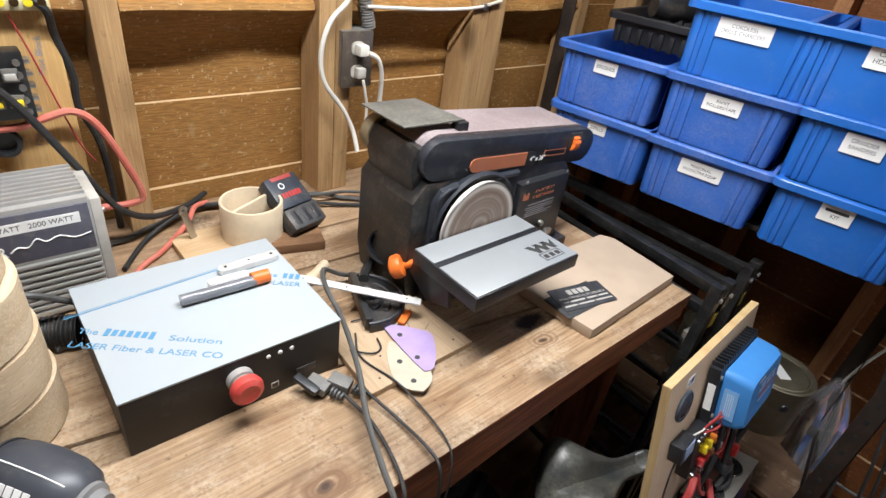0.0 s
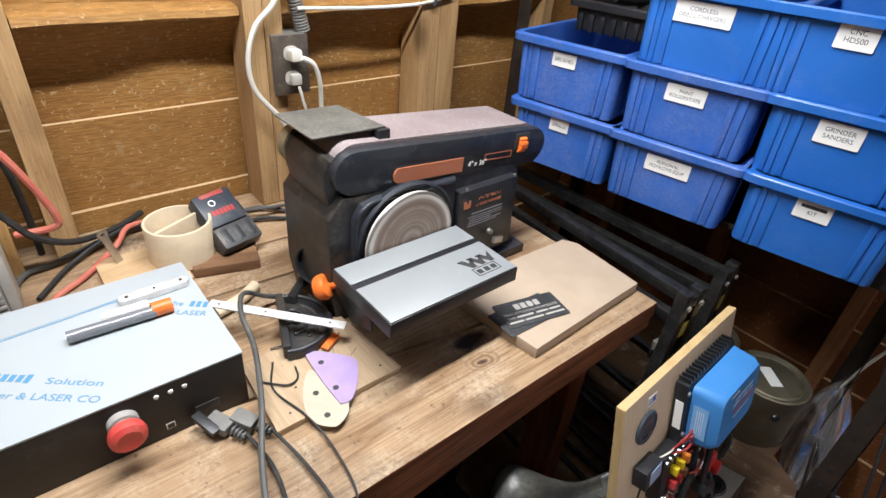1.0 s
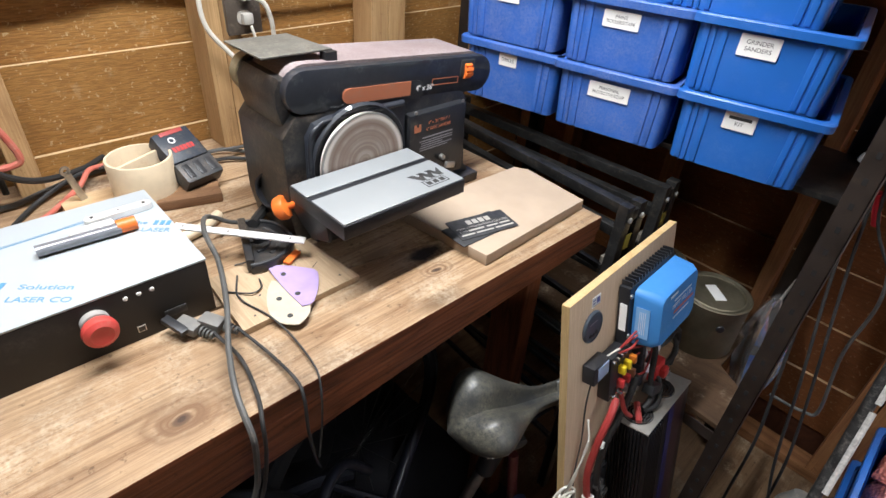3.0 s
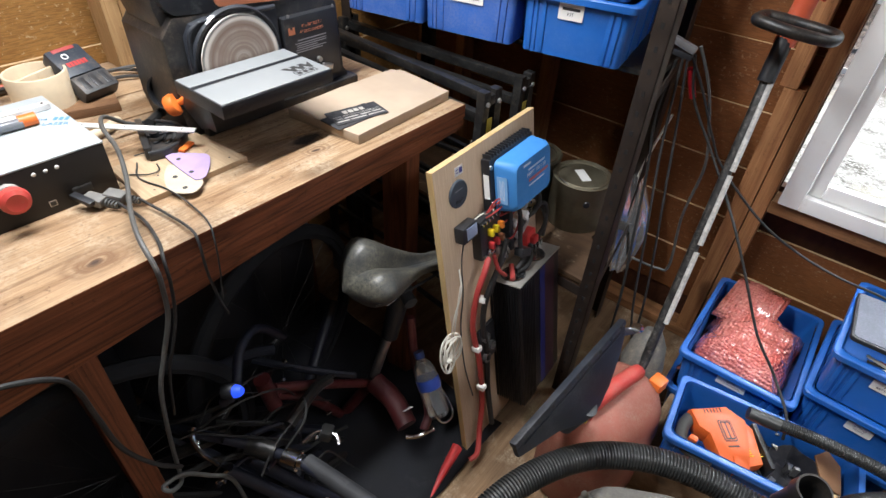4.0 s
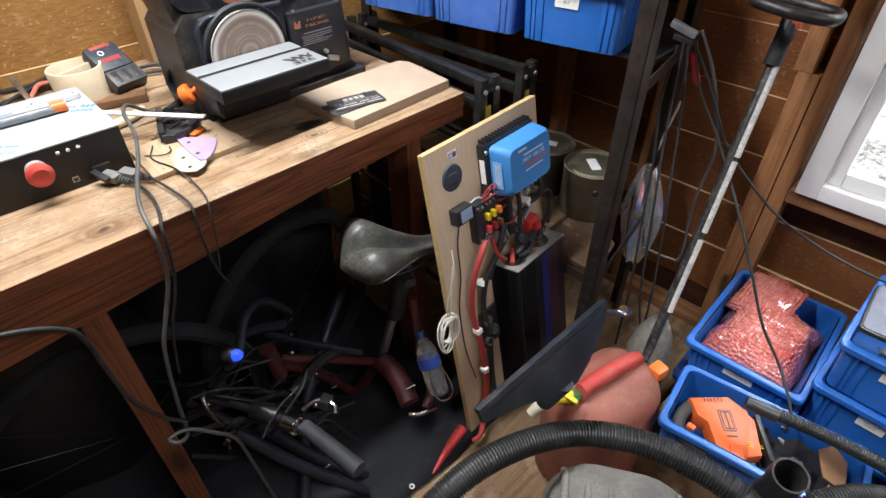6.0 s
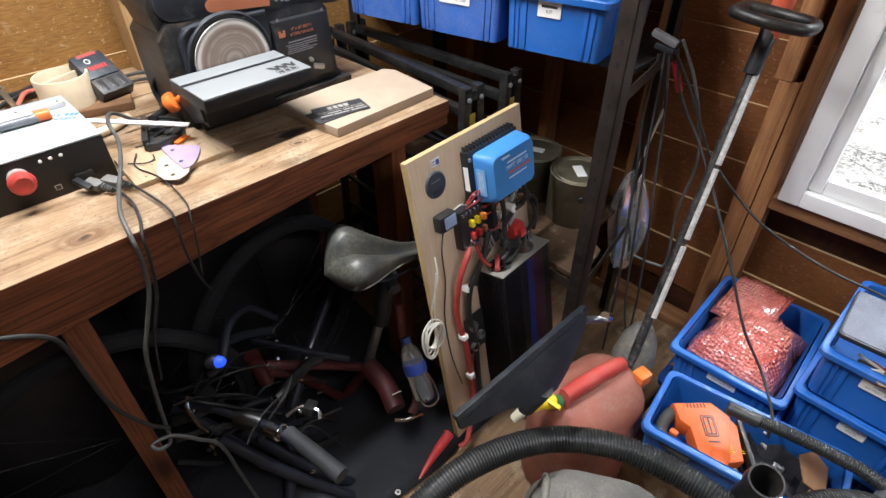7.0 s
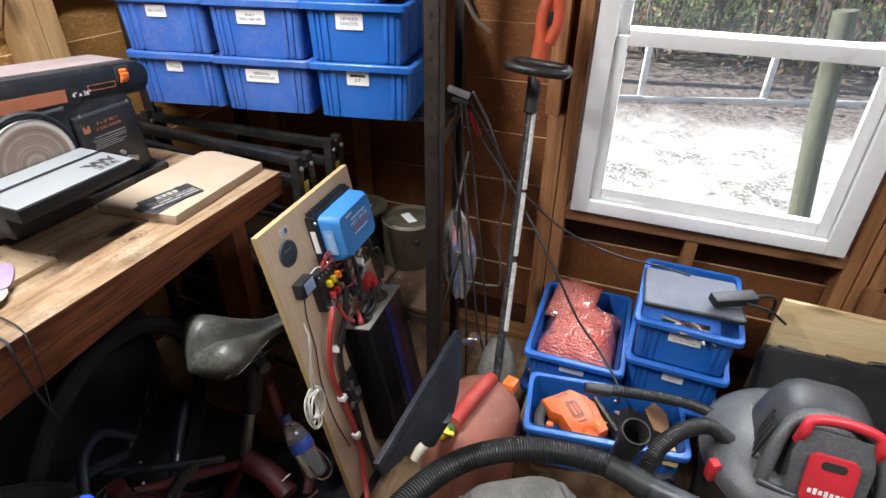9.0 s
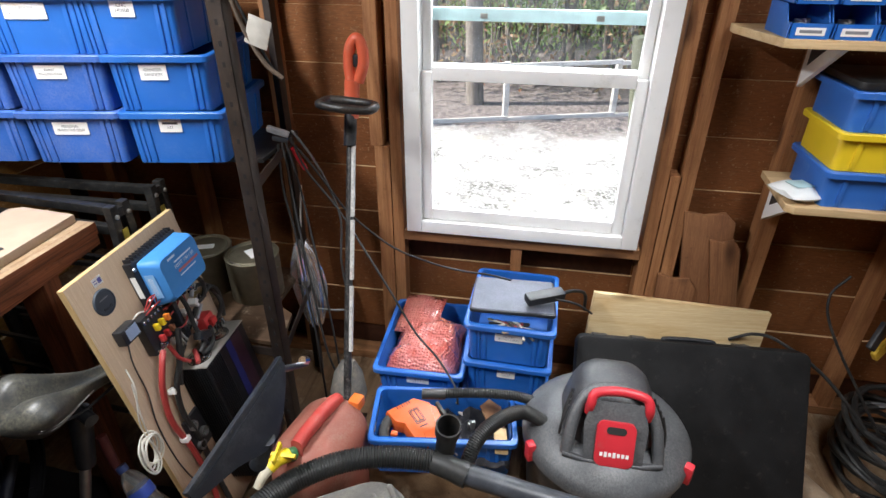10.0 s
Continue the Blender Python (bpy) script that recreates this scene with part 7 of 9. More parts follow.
part("wand", rod(B(), (1.394, -0.34, 0.491), (1.365, -0.66, 0.455), 0.0275, 0.029, 18), paint("slate_wand", (0.045, 0.050, 0.060), 0.38, 0, 0.2, 8, 0.5, (0.11, 0.12, 0.14), 0.1), vh, "rigid dark wand")
part("wand_collar", rod(B(), (1.396, -0.335, 0.491), (1.388, -0.362, 0.488), 0.0325, seg=18), HOSE, vh)
vh2 = thing("vacuum_hose", pose(0.012, -0.03, -0.035), "thin black corrugated hose curling over the blue bin", "hose")
part("corrugated_hose", hose(B(), [(1.70, -0.20, 0.475), (1.715, -0.28, 0.478), (1.725, -0.37, 0.480), (1.73, -0.45, 0.476), (1.715, -0.54, 0.462), (1.69, -0.62, 0.44)], 0.0165, 14, 8, ribs=190, depth=0.12), HOSE, vh2)
part("cuff", rod(B(), (1.683, -0.145, 0.480), (1.70, -0.215, 0.475), 0.0165, 0.0175, 16), HOSE, vh2)
part("elbow_hose", hose(B(), [(1.42, -0.315, 0.44), (1.44, -0.325, 0.51), (1.49, -0.350, 0.550), (1.55, -0.40, 0.560), (1.60, -0.46, 0.545), (1.62, -0.52, 0.50)], 0.021, 14, 8, ribs=170, depth=0.10), HOSE, vh2)
pip = thing("pipe_adapter", pose(1.448, -0.292, 0.500, 6, -14, 0), "short black pipe adapter standing open end up", "pipe")
part("pipe", lathe(B(), [(0.026, 0.0), (0.027, 0.09), (0.0325, 0.10), (0.0325, 0.135), (0.0285, 0.135), (0.027, 0.10), (0.022, 0.02), (0.0, 0.02)], 28), BLACK_DUSTY, pip)

# ---- workshop vacuum ----
vac = thing("workshop_vacuum", pose(1.668, -0.730, 0.0), "dusty grey workshop vacuum with red handle and latches", "vacuum cleaner")
VG = paint("dusty_vac_grey", (0.062, 0.066, 0.072), 0.45, 0, 0.25, 5, 1.0, (0.20, 0.20, 0.20), 0.2)
VD = paint("vac_dark", (0.036, 0.038, 0.044), 0.40, 0, 0.25, 6, 1.0, (0.13, 0.13, 0.13), 0.2)
part("tank", lathe(B(), [(0.0, 0.03), (0.17, 0.03), (0.20, 0.06), (0.225, 0.38), (0.228, 0.40), (0, 0.40)], 48), BLACK_DUSTY, vac)
part("lid", lathe(B(), [(0.215, 0.395), (0.238, 0.40), (0.240, 0.43), (0.228, 0.448), (0.19, 0.474), (0.155, 0.49), (0.10, 0.50), (0, 0.50)], 48), VG, vac, "dusty grey domed lid")
sec = []
for z, w, d, dx in ((0.46, 0.270, 0.275, 0.0), (0.52, 0.250, 0.250, 0.0), (0.565, 0.225, 0.222, 0.008), (0.598, 0.195, 0.185, 0.014), (0.618, 0.160, 0.14, 0.020), (0.627, 0.10, 0.08, 0.022)):
    sec.append([(x + dx, y, z) for x, y in rounded(d, w, min(w, d) * 0.34, 6)])
hood = part("motor_hood", loft(B(), sec), VD, vac, "dark grey motor hood")
part("face_panel", slab(B(), [(-0.075, -0.095), (0.075, -0.095), (0.082, 0.02), (0.066, 0.085), (-0.066, 0.085), (-0.082, 0.02)], 0, 0.006, 0.002, pose(-0.130, 0, 0.555) @ FACE_WEST @ pose(0, 0, 0, -22, 0, 0)), VG, hood)
VR = paint("vac_red", (0.62, 0.030, 0.045), 0.4, 0, 0.08, 9, 0.08, (0.4, 0.14, 0.12), 0.08)
part("handle", hose(B(), [(-0.100, 0.070, 0.590), (-0.106, 0.070, 0.628), (-0.094, 0.058, 0.654), (-0.088, -0.004, 0.662), (-0.094, -0.066, 0.654), (-0.106, -0.078, 0.628), (-0.100, -0.078, 0.590)], 0.0125, 12), VR, vac, "red carrying handle")
rpm = pose(-0.146, 0, 0.535) @ FACE_WEST @ pose(0, 0, 0, -20, 0, 0)
rp = part("switch_panel", slab(B(), rounded(0.100, 0.125, 0.020, 5), 0, 0.012, 0.003, rpm), VR, vac, "red switch panel")
part("switch_well", slab(B(), rounded(0.050, 0.020, 0.009, 5), 0.0122, 0.0135, 0, rpm @ Matrix.Translation((0.0, 0.040, 0))), INK, rp)
part("writing", bars([(-0.033 + 0.011 * k, 0, 0.0075, 0.015 if k in (1, 3) else 0.011) for k in range(7)], rpm @ Matrix.Translation((0.0, -0.028, 0.0122)), 0.0005), LABEL, rp, "", False)
part("hood_rim", hose(B(), [(-0.142, 0.120, 0.475), (-0.122, 0.114, 0.525), (-0.092, 0.102, 0.575), (-0.062, 0.078, 0.612), (-0.046, 0.04, 0.628), (-0.044, 0.0, 0.631), (-0.046, -0.04, 0.628), (-0.062, -0.078, 0.612), (-0.092, -0.102, 0.575), (-0.122, -0.114, 0.525), (-0.142, -0.120, 0.475)], 0.016, 12), VG, vac, "raised grey hood rim")
part("hood_skirt", hose(B(), [(-0.150, 0.128, 0.478), (-0.162, 0.07, 0.476), (-0.165, 0.0, 0.475), (-0.162, -0.07, 0.476), (-0.150, -0.128, 0.478)], 0.009, 10), VD, vac)
for a in (118, 242):
    part("latch", rbox(-0.012, 0.012, -0.014, 0.014, -0.032, 0.030, 0.006, Matrix.Rotation(radians(a), 4, "Z") @ Matrix.Translation((0.240, 0, 0.425))), VR, vac, "red latch")
for k in range(4):
    for s in (-1, 1):
        part("vent", hose(B(), [(-0.10 + 0.022 * k, s * (0.139 - 0.004 * k), 0.495), (-0.095 + 0.022 * k, s * (0.135 - 0.004 * k), 0.54), (-0.085 + 0.022 * k, s * (0.122 - 0.004 * k), 0.590)], 0.0035, 6), INK, vac)

# ---- black case, plank and boards against the wall ----
case = thing("flat_black_case", pose(1.83, -1.045, 0.0, 0, 30, 3), "large flat black case leaning against the wall", "case")
CASE = paint("charcoal_case", (0.0075, 0.0075, 0.008), 0.7, 0, 0.2, 12, 0.12, (0.05, 0.046, 0.042), 0.5, 240, 0.25)
part("shell", slab(B(), rounded(0.76, 0.53, 0.03), 0, 0.075, 0.012, pose(0, 0, 0.27) @ FACE_WEST), CASE, case)
part("carry_handle", hose(B(), [(-0.03, 0.085, 0.533), (-0.03, 0.075, 0.540), (-0.03, 0.0, 0.543), (-0.03, -0.075, 0.540), (-0.03, -0.085, 0.533)], 0.008, 10), BLACK, case)
for y in (0.17, -0.17, 0.3):
    part("catch", rbox(-0.06, -0.01, y - 0.025, y + 0.025, 0.528, 0.541, 0.004), BLACK, case)
pk = thing("pine_plank", pose(2.200, -1.015, 0.300, 0, 8, 5.5), "pale new pine board standing behind the black case", "plank")
part("board", rbox(-0.011, 0.011, -0.318, 0.318, -0.29, 0.236, 0.001, pose(0, 0, 0, 4.5, 0, 0)), FRESH_PINE, pk)
WALNUT = wood("walnut_offcut", (0.27, 0.125, 0.055), (0.15, 0.062, 0.028), "z", 0.7, 0.6, 0.4, True)
for y_, x_, w, z1, lean, swing, nm_ in ((-1.165, 2.302, 0.170, 0.865, 5, -6, "wide brown offcut with a bark edge against the wall"), (-1.290, 2.300, 0.100, 0.780, 2, -11, "brown board with a slanted end leaning on the wall"), (-1.015, 2.300, 0.140, 0.600, 2, 0, "short brown offcut standing by the window")):
    t = thing("offcut_board", pose(x_, y_, 0.0, swing, 0, 0), nm_, "board", "boards against the wall")
    part("board", slab(B(), [(-w / 2, 0.012), (w / 2, 0.012), (w * 0.46, z1 * 0.5), (w / 2, z1 - 0.045), (w * 0.3, z1 - 0.006), (-w * 0.1, z1 - 0.012), (-w / 2, z1 + 0.004), (-w * 0.44, z1 * 0.6)], -0.009, 0.009, 0.002, pose(0, 0, 0, 0, lean * 0.3, 0) @ FACE_WEST), WALNUT, t)

# ---- shelves on the far side of the window ----
shelf_pine = wood("shelf_pine", (0.60, 0.44, 0.25), (0.46, 0.30, 0.15), "y", 0.6, 0.8, 0.15, True)
for z, nm_ in ((1.452, "pale pine wall shelf on white brackets carrying small bins"), (1.008, "pine wall shelf on white brackets carrying stacked boxes")):
    sh = thing("wall_shelf", pose(2.302, -0.985 if z > 1.2 else -1.190, z), nm_, "shelf", "wall shelves")
    part("board", slab(B(), [(0, 0.0), (-0.05, 0.005), (-0.29, -0.05), (-0.30, -0.07), (-0.30, -1.0), (0, -1.0)] if z > 1.2 else [(0, 0.0), (-0.27, 0.02), (-0.29, 0.0), (-0.29, -0.9), (0, -0.9)], 0, 0.022, 0.002), shelf_pine, sh)
    for y in (-0.225, -0.80) if z > 1.2 else (-0.040, -0.60):
        bk = part("bracket", slab(B(), [(0, 0), (-0.20, 0), (-0.205, -0.012), (-0.03, -0.13), (-0.0, -0.15)], 0, 0.016, 0.002, pose(-0.002, y, -0.001, 90, 0, 0)), WHITE, sh, "white shelf bracket")
        part("bracket_hole", slab(B(), [(-0.028, -0.022), (-0.125, -0.022), (-0.028, -0.085)], -0.0006, 0.0166, 0.0, pose(-0.002, y, -0.001, 90, 0, 0)), INK, bk)


def pick_bin(m, label):
    """A small open-fronted parts bin; its scooped front looks to -x."""
    t = thing("parts_bin", m, label, "bin", "small bins on the shelf")
    side = [(-0.09, 0.0), (0.07, 0.0), (0.07, 0.075), (-0.045, 0.075), (-0.075, 0.035), (-0.095, 0.035)]
    for y in (-0.048, 0.046):
        part("side", slab(B(), side, 0, 0.003, 0.0006, pose(0, y + 0.003, 0, 90, 0, 0)), BLUE, t)
    part("base", rbox(-0.09, 0.07, -0.045, 0.043, 0, 0.003), BLUE, t)
    part("back", rbox(0.067, 0.07, -0.045, 0.043, 0.003, 0.075), BLUE, t)
    part("front", rbox(-0.095, -0.09, -0.045, 0.043, 0.0, 0.035), BLUE, t)
    part("label", rbox(-0.0965, -0.0955, -0.034, 0.032, 0.008, 0.026), LABEL, t)
    part("writing", bars([(0, 0, 0.05, 0.007)], pose(-0.0967, -0.001, 0.017) @ FACE_WEST, 0.0004), INK_FAINT, t, "", False)
    for k in range(4):
        part("contents", hose(B(), [(-0.05, -0.03 + 0.015 * k, 0.012), (-0.02, 0.01 - 0.01 * k, 0.035), (0.03, -0.02 + 0.012 * k, 0.02)], 0.004, 6, 5), (WHITE_CABLE, STEEL)[k % 2], t)
    return t


p0 = pick_bin(pose(2.105, -1.085, 1.4745, 0, 0, 0), "small blue open-fronted parts bin with a white label")
for r in (0, 1):
    for k in range(6):
        if r or k:
            copy_thing(p0, pose(2.105 + 0.01 * r, -1.085 - 0.1015 * k, 1.4745 + 0.0775 * r))
hold = paint("crate_blue", (0.03, 0.14, 0.50), 0.4, 0, 0.08, 6, 0.1, (0.15, 0.25, 0.5), 0.08)
CY2 = paint("crate_yellow", (0.78, 0.55, 0.02), 0.42, 0, 0.06, 6, 0.08, (0.6, 0.5, 0.2), 0.08)
for i, (mt_, nm_) in enumerate(((hold, "blue plastic stacking crate on the wall shelf"), (CY2, "yellow plastic stacking crate between two blue ones"), (hold, "blue plastic stacking crate on top of the yellow one"))):
    t = thing("stacking_crate", pose(2.150, -1.420, 1.0305 + 0.1075 * i, 0, 0, 0), nm_, "crate", "stacked crates")
    part("body", bin_mesh(0.36, 0.27, 0.33, 0.235, 0.106), mt_, t)
    part("rim", rim_mesh(0.36, 0.27, 0.106), mt_, t)
    for y in (-0.12, 0.0, 0.12):
        part("rib", bar(B(), (-0.119, y, 0.006), (-0.122, y, 0.09), 0.012, 0.006, 0.001, (1, 0, 0)), mt_, t)
t = thing("crate_lid", pose(2.150, -1.420, 1.354), "dusty black tray lying on the stacked crates", "tray")
part("tray", slab(B(), rounded(0.25, 0.34, 0.02), 0, 0.02, 0.004), BLACK_DUSTY, t)
bag = thing("plastic_pouch", pose(2.09, -1.216, 1.0305, 0, 0, 20), "white plastic pouch of parts on the shelf end", "pouch")
secs = []
for i in range(7):
    t = i / 6
    secs.append([((0.055 + 0.012 * math.sin(3 * t)) * x, 0.11 * (t - 0.5), 0.020 + 0.020 * y * math.sin(math.pi * (0.1 + 0.8 * t)) + 0.004 * max(0, y) * math.sin(9 * t + 5 * x)) for x, y in [(math.cos(a), math.sin(a)) for a in [2 * math.pi * k / 14 for k in range(14)]]])
part("pouch", loft(B(), secs), paint("white_poly", (0.72, 0.74, 0.74), 0.25, 0, 0.08, 14, 0), bag)
part("print", rbox(-0.026, 0.026, -0.028, 0.028, 0.0405, 0.0425, 0.0004), paint("pale_teal", (0.42, 0.60, 0.62), 0.4), bag)

# ---- far corner ----
COIL = paint("dusty_black_cord", (0.014, 0.014, 0.014), 0.42, 0, 0.25, 10, 0.3, (0.10, 0.09, 0.08), 0.15)
coil = thing("hose_coil", pose(2.00, -1.74, 0.0), "black cables coiled in the far corner", "cable coil")
rc = random.Random(4)
for k in range(15):
    r, z, o = 0.155 + rc.uniform(-0.035, 0.03), 0.07 + 0.017 * k, rc.uniform(-0.02, 0.02)
    cord(coil, "turn", [(r * math.cos(a) + o, 0.9 * r * math.sin(a) - o, z + 0.02 * math.sin(2 * a + k)) for a in [2 * math.pi * j / 14 for j in range(15)]], 0.0095, COIL, "", 3, 7)
cord(coil, "tail", [(-0.10, 0.10, 0.25), (0.05, 0.25, 0.40), (0.15, 0.38, 0.46), (0.2, 0.45, 0.45), (0.22, 0.52, 0.40)], 0.006, COIL)
cord(coil, "tail", [(0.0, 0.05, 0.22), (0.16, 0.22, 0.5), (0.22, 0.25, 0.62), (0.24, 0.20, 0.70)], 0.005, COIL)
part("base_block", rbox(-0.12, 0.12, -0.12, 0.12, 0.0, 0.058, 0.01), FLOOR, coil)
DULL_YELLOW = paint("dusty_yellow", (0.52, 0.33, 0.03), 0.5, 0, 0.2, 9, 0.3, (0.30, 0.20, 0.08), 0.1)
yt = thing("yellow_clamp", pose(2.05, -1.555, 0.62), "yellow and black spring clamps hung in the corner", "clamp")
for k in range(4):
    part("jaw", rbox(-0.009, 0.009, -0.016, 0.016, -0.05, 0.05, 0.005, pose(0.02 * k, -0.045 * (k % 2) - 0.045, -0.055 * k + 0.06, 20 * k, 15, 30)), (DULL_YELLOW, paint("amber", (0.50, 0.20, 0.03), 0.4), BLACK, DULL_YELLOW)[k], yt)
part("hang_cord", hose(B(), [(0.0, 0.0, 0.1), (0.12, -0.02, 0.3), (0.30, -0.02, 0.5)], 0.004, 6), RUBBER, yt)
sk = thing("floor_sack", pose(1.84, -1.50, 0.0, 0, 0, 30), "brown cloth roll lying on the floor", "roll")
part("roll", hose(B(), [(-0.10, 0, 0.05), (0.02, 0.01, 0.052), (0.14, 0, 0.05)], 0.048, 16, 6, taper=0.8), paint("brown_cloth", (0.24, 0.17, 0.11), 0.9, 0, 0.25, 20, 0.3), sk)


# ---- small electrics on the ply at the bench's west end ----
CREAM = paint("cream_pvc", (0.66, 0.54, 0.38), 0.45, 0, 0.12, 18, 0.25, (0.50, 0.34, 0.18), 0.1)
GREY_METAL = paint("dusty_grey_metal", (0.20, 0.195, 0.18), 0.5, 0.4, 0.2, 14, 0.4, (0.32, 0.27, 0.20), 0.2)
PALE_PLASTIC = paint("pale_grey_plastic", (0.42, 0.40, 0.36), 0.5, 0, 0.2, 20, 0.3, (0.45, 0.36, 0.26), 0.15)
wall_ply = thing("wiring_board", pose(0.206, 1.466, BT + 0.0005), "honey plywood board with fuse block and wiring, behind the bench", "electrical panel")
part("sheet", rbox(0, 0.428, 0, 0.016, 0, 0.62, 0.001), wood("honey_ply", (0.56, 0.36, 0.15), (0.46, 0.27, 0.10), "z", 0.6, 0.5, 0.3, False), wall_ply)
tb2 = part("terminal_bar", rbox(0.335, 0.424, -0.020, -0.0005, 0.445, 0.470, 0.003), paint("clear_yellowed", (0.55, 0.48, 0.30), 0.25, 0, 0.2, 30, 0.2), wall_ply, "clear yellowed terminal bar")
for k in range(5):
    part("terminal_screw", rod(B(), (0.346 + 0.017 * k, -0.020, 0.458), (0.346 + 0.017 * k, -0.028, 0.458), 0.006, seg=10), (CHROME, YELLOW, CHROME, YELLOW, CHROME)[k], tb2)
fb2 = part("fuse_block", rbox(0.275, 0.372, -0.034, -0.0005, 0.288, 0.392, 0.003), BLACK_DUSTY, wall_ply, "dark dusty fuse block")
for i in range(6):
    x, z = 0.290 + 0.026 * (i % 3), 0.352 if i < 3 else 0.312
    part("fuse", rbox(x, x + 0.016, -0.046, -0.034, z, z + 0.009, 0.002), (YELLOW, GREY_METAL, PALE_PLASTIC, RED, YELLOW, YELLOW)[i], fb2)
    part("fuse_holder", rbox(x - 0.002, x + 0.019, -0.040, -0.034, z - 0.004, z + 0.016, 0.001), GREY_METAL, fb2)
for k in range(5):
    part("terminal_screw", rod(B(), (0.362, -0.034, 0.300 + 0.019 * k), (0.362, -0.040, 0.300 + 0.019 * k), 0.005, seg=8), STEEL, fb2)
    part("clip", rbox(0.366, 0.380, -0.030, -0.012, 0.296 + 0.019 * k, 0.302 + 0.019 * k, 0.001), STEEL, fb2)
part("bus_stud", lathe(B(), [(0.0, 0.012), (0.016, 0.010), (0.018, 0.0), (0.0, 0.0)], 14, pose(0.325, -0.036, 0.382, 90, 0, 0)), STEEL, fb2)
so = part("power_socket", lathe(B(), [(0.013, 0.004), (0.014, 0.016), (0.021, 0.016), (0.023, 0.0), (0.0, 0.0), (0.0, 0.004), (0.013, 0.004)], 24, pose(0.322, 0, 0.242, 90, 0, 0)), BLACK, wall_ply, "round black power socket")
part("socket_nut", rod(B(), (0.292, -0.004, 0.236), (0.292, -0.020, 0.236), 0.012, seg=6), STEEL, so)
part("pencil_note", words("Fuse Block", 0.014, pose(0.398, -0.0004, 0.375) @ FACE_SOUTH @ pose(0, 0, 0, 0, 0, 86), 0.0002), INK_FAINT, wall_ply, "", False)
part("pencil_note", words("12V", 0.014, pose(0.368, -0.0004, 0.238) @ FACE_SOUTH @ pose(0, 0, 0, 0, 0, 80), 0.0002), INK_FAINT, wall_ply, "", False)
cord(wall_ply, "red_lead", [(0.22, -0.015, 0.272), (0.294, -0.022, 0.273), (0.345, -0.022, 0.272), (0.380, -0.022, 0.282), (0.420, -0.025, 0.290), (0.450, -0.025, 0.265), (0.478, -0.022, 0.200), (0.503, -0.020, 0.120), (0.490, -0.015, 0.098), (0.434, 0.0, 0.092)], 0.0065, OLD_RED, "faded red cable")
cord(wall_ply, "black_lead", [(0.28, -0.05, 0.40), (0.311, -0.05, 0.366), (0.353, -0.045, 0.305), (0.401, -0.045, 0.210), (0.434, -0.04, 0.142), (0.464, -0.03, 0.092), (0.520, 0.0, 0.050), (0.60, 0.06, 0.025), (0.66, 0.11, 0.02)], 0.0065, RUBBER, "thick black cable")
cord(wall_ply, "black_lead", [(0.400, -0.018, 0.465), (0.418, -0.022, 0.445), (0.424, 0.0, 0.405), (0.437, 0.005, 0.34), (0.436, 0.012, 0.285), (0.455, 0.016, 0.225), (0.462, 0.02, 0.15), (0.462, 0.02, 0.03)], 0.0060, RUBBER)
cord(wall_ply, "thin_wire", [(0.37, -0.012, 0.44), (0.386, -0.010, 0.38), (0.405, -0.010, 0.30), (0.422, -0.014, 0.23), (0.44, -0.01, 0.19)], 0.0014, RED_CABLE)
cord(wall_ply, "thin_wire", [(0.28, -0.012, 0.49), (0.33, -0.024, 0.472), (0.37, -0.026, 0.485), (0.405, -0.020, 0.470)], 0.0030, GREY_CABLE)

inv2 = thing("power_inverter", pose(0.412, 1.300, BT + 0.0005), "silver ribbed power inverter with dark printed face", "power inverter")
SILVER = paint("dusty_silver_case", (0.48, 0.475, 0.46), 0.42, 0.55, 0.1, 10, 0.35, (0.50, 0.45, 0.37), 0.12)
part("case", rbox(0, 0.190, 0.0, 0.130, 0.0, 0.205, 0.006), SILVER, inv2)
for k in range(9):
    part("rib", rbox(0.002, 0.188, -0.006, 0.0, 0.010 + 0.0115 * k, 0.0165 + 0.0115 * k, 0.0015), SILVER, inv2)
for k in range(8):
    part("top_rib", rbox(0.002, 0.188, 0.012 + 0.0145 * k, 0.018 + 0.0145 * k, 0.2045, 0.2105, 0.001), SILVER, inv2)
pl = part("printed_face", rbox(0.002, 0.186, -0.0035, 0.0, 0.115, 0.196, 0.001), paint("slate_print", (0.085, 0.085, 0.11), 0.4, 0, 0.2, 20, 0.25, (0.25, 0.22, 0.18), 0.05), inv2, "dark slate printed face")
part("writing_strip", rbox(0.010, 0.172, -0.0042, -0.0035, 0.166, 0.184), LABEL, pl)
part("writing", words("1000 WATT   2000 WATT", 0.012, pose(0.100, -0.0043, 0.175) @ FACE_SOUTH, 0.0002, 0.125), INK, pl, "", False)
part("writing", words("ER", 0.026, pose(0.058, -0.0040, 0.138) @ FACE_SOUTH, 0.0002, 0.026), LABEL, pl, "", False)
part("skyline", hose(B(), [(0.075, -0.0042, 0.136), (0.085, -0.0042, 0.143), (0.098, -0.0042, 0.140), (0.110, -0.0042, 0.152), (0.122, -0.0042, 0.144), (0.140, -0.0042, 0.150), (0.160, -0.0042, 0.141), (0.182, -0.0042, 0.145)], 0.0011, 5, 3), LABEL, pl)
part("end_plate", rbox(0.1905, 0.206, 0.006, 0.124, 0.004, 0.196, 0.002), PALE_PLASTIC, inv2, "dull grey end plate")
for z in (0.03, 0.17):
    part("screw", rod(B(), (0.206, 0.014, z), (0.2095, 0.014, z), 0.004, seg=10), STEEL, inv2)

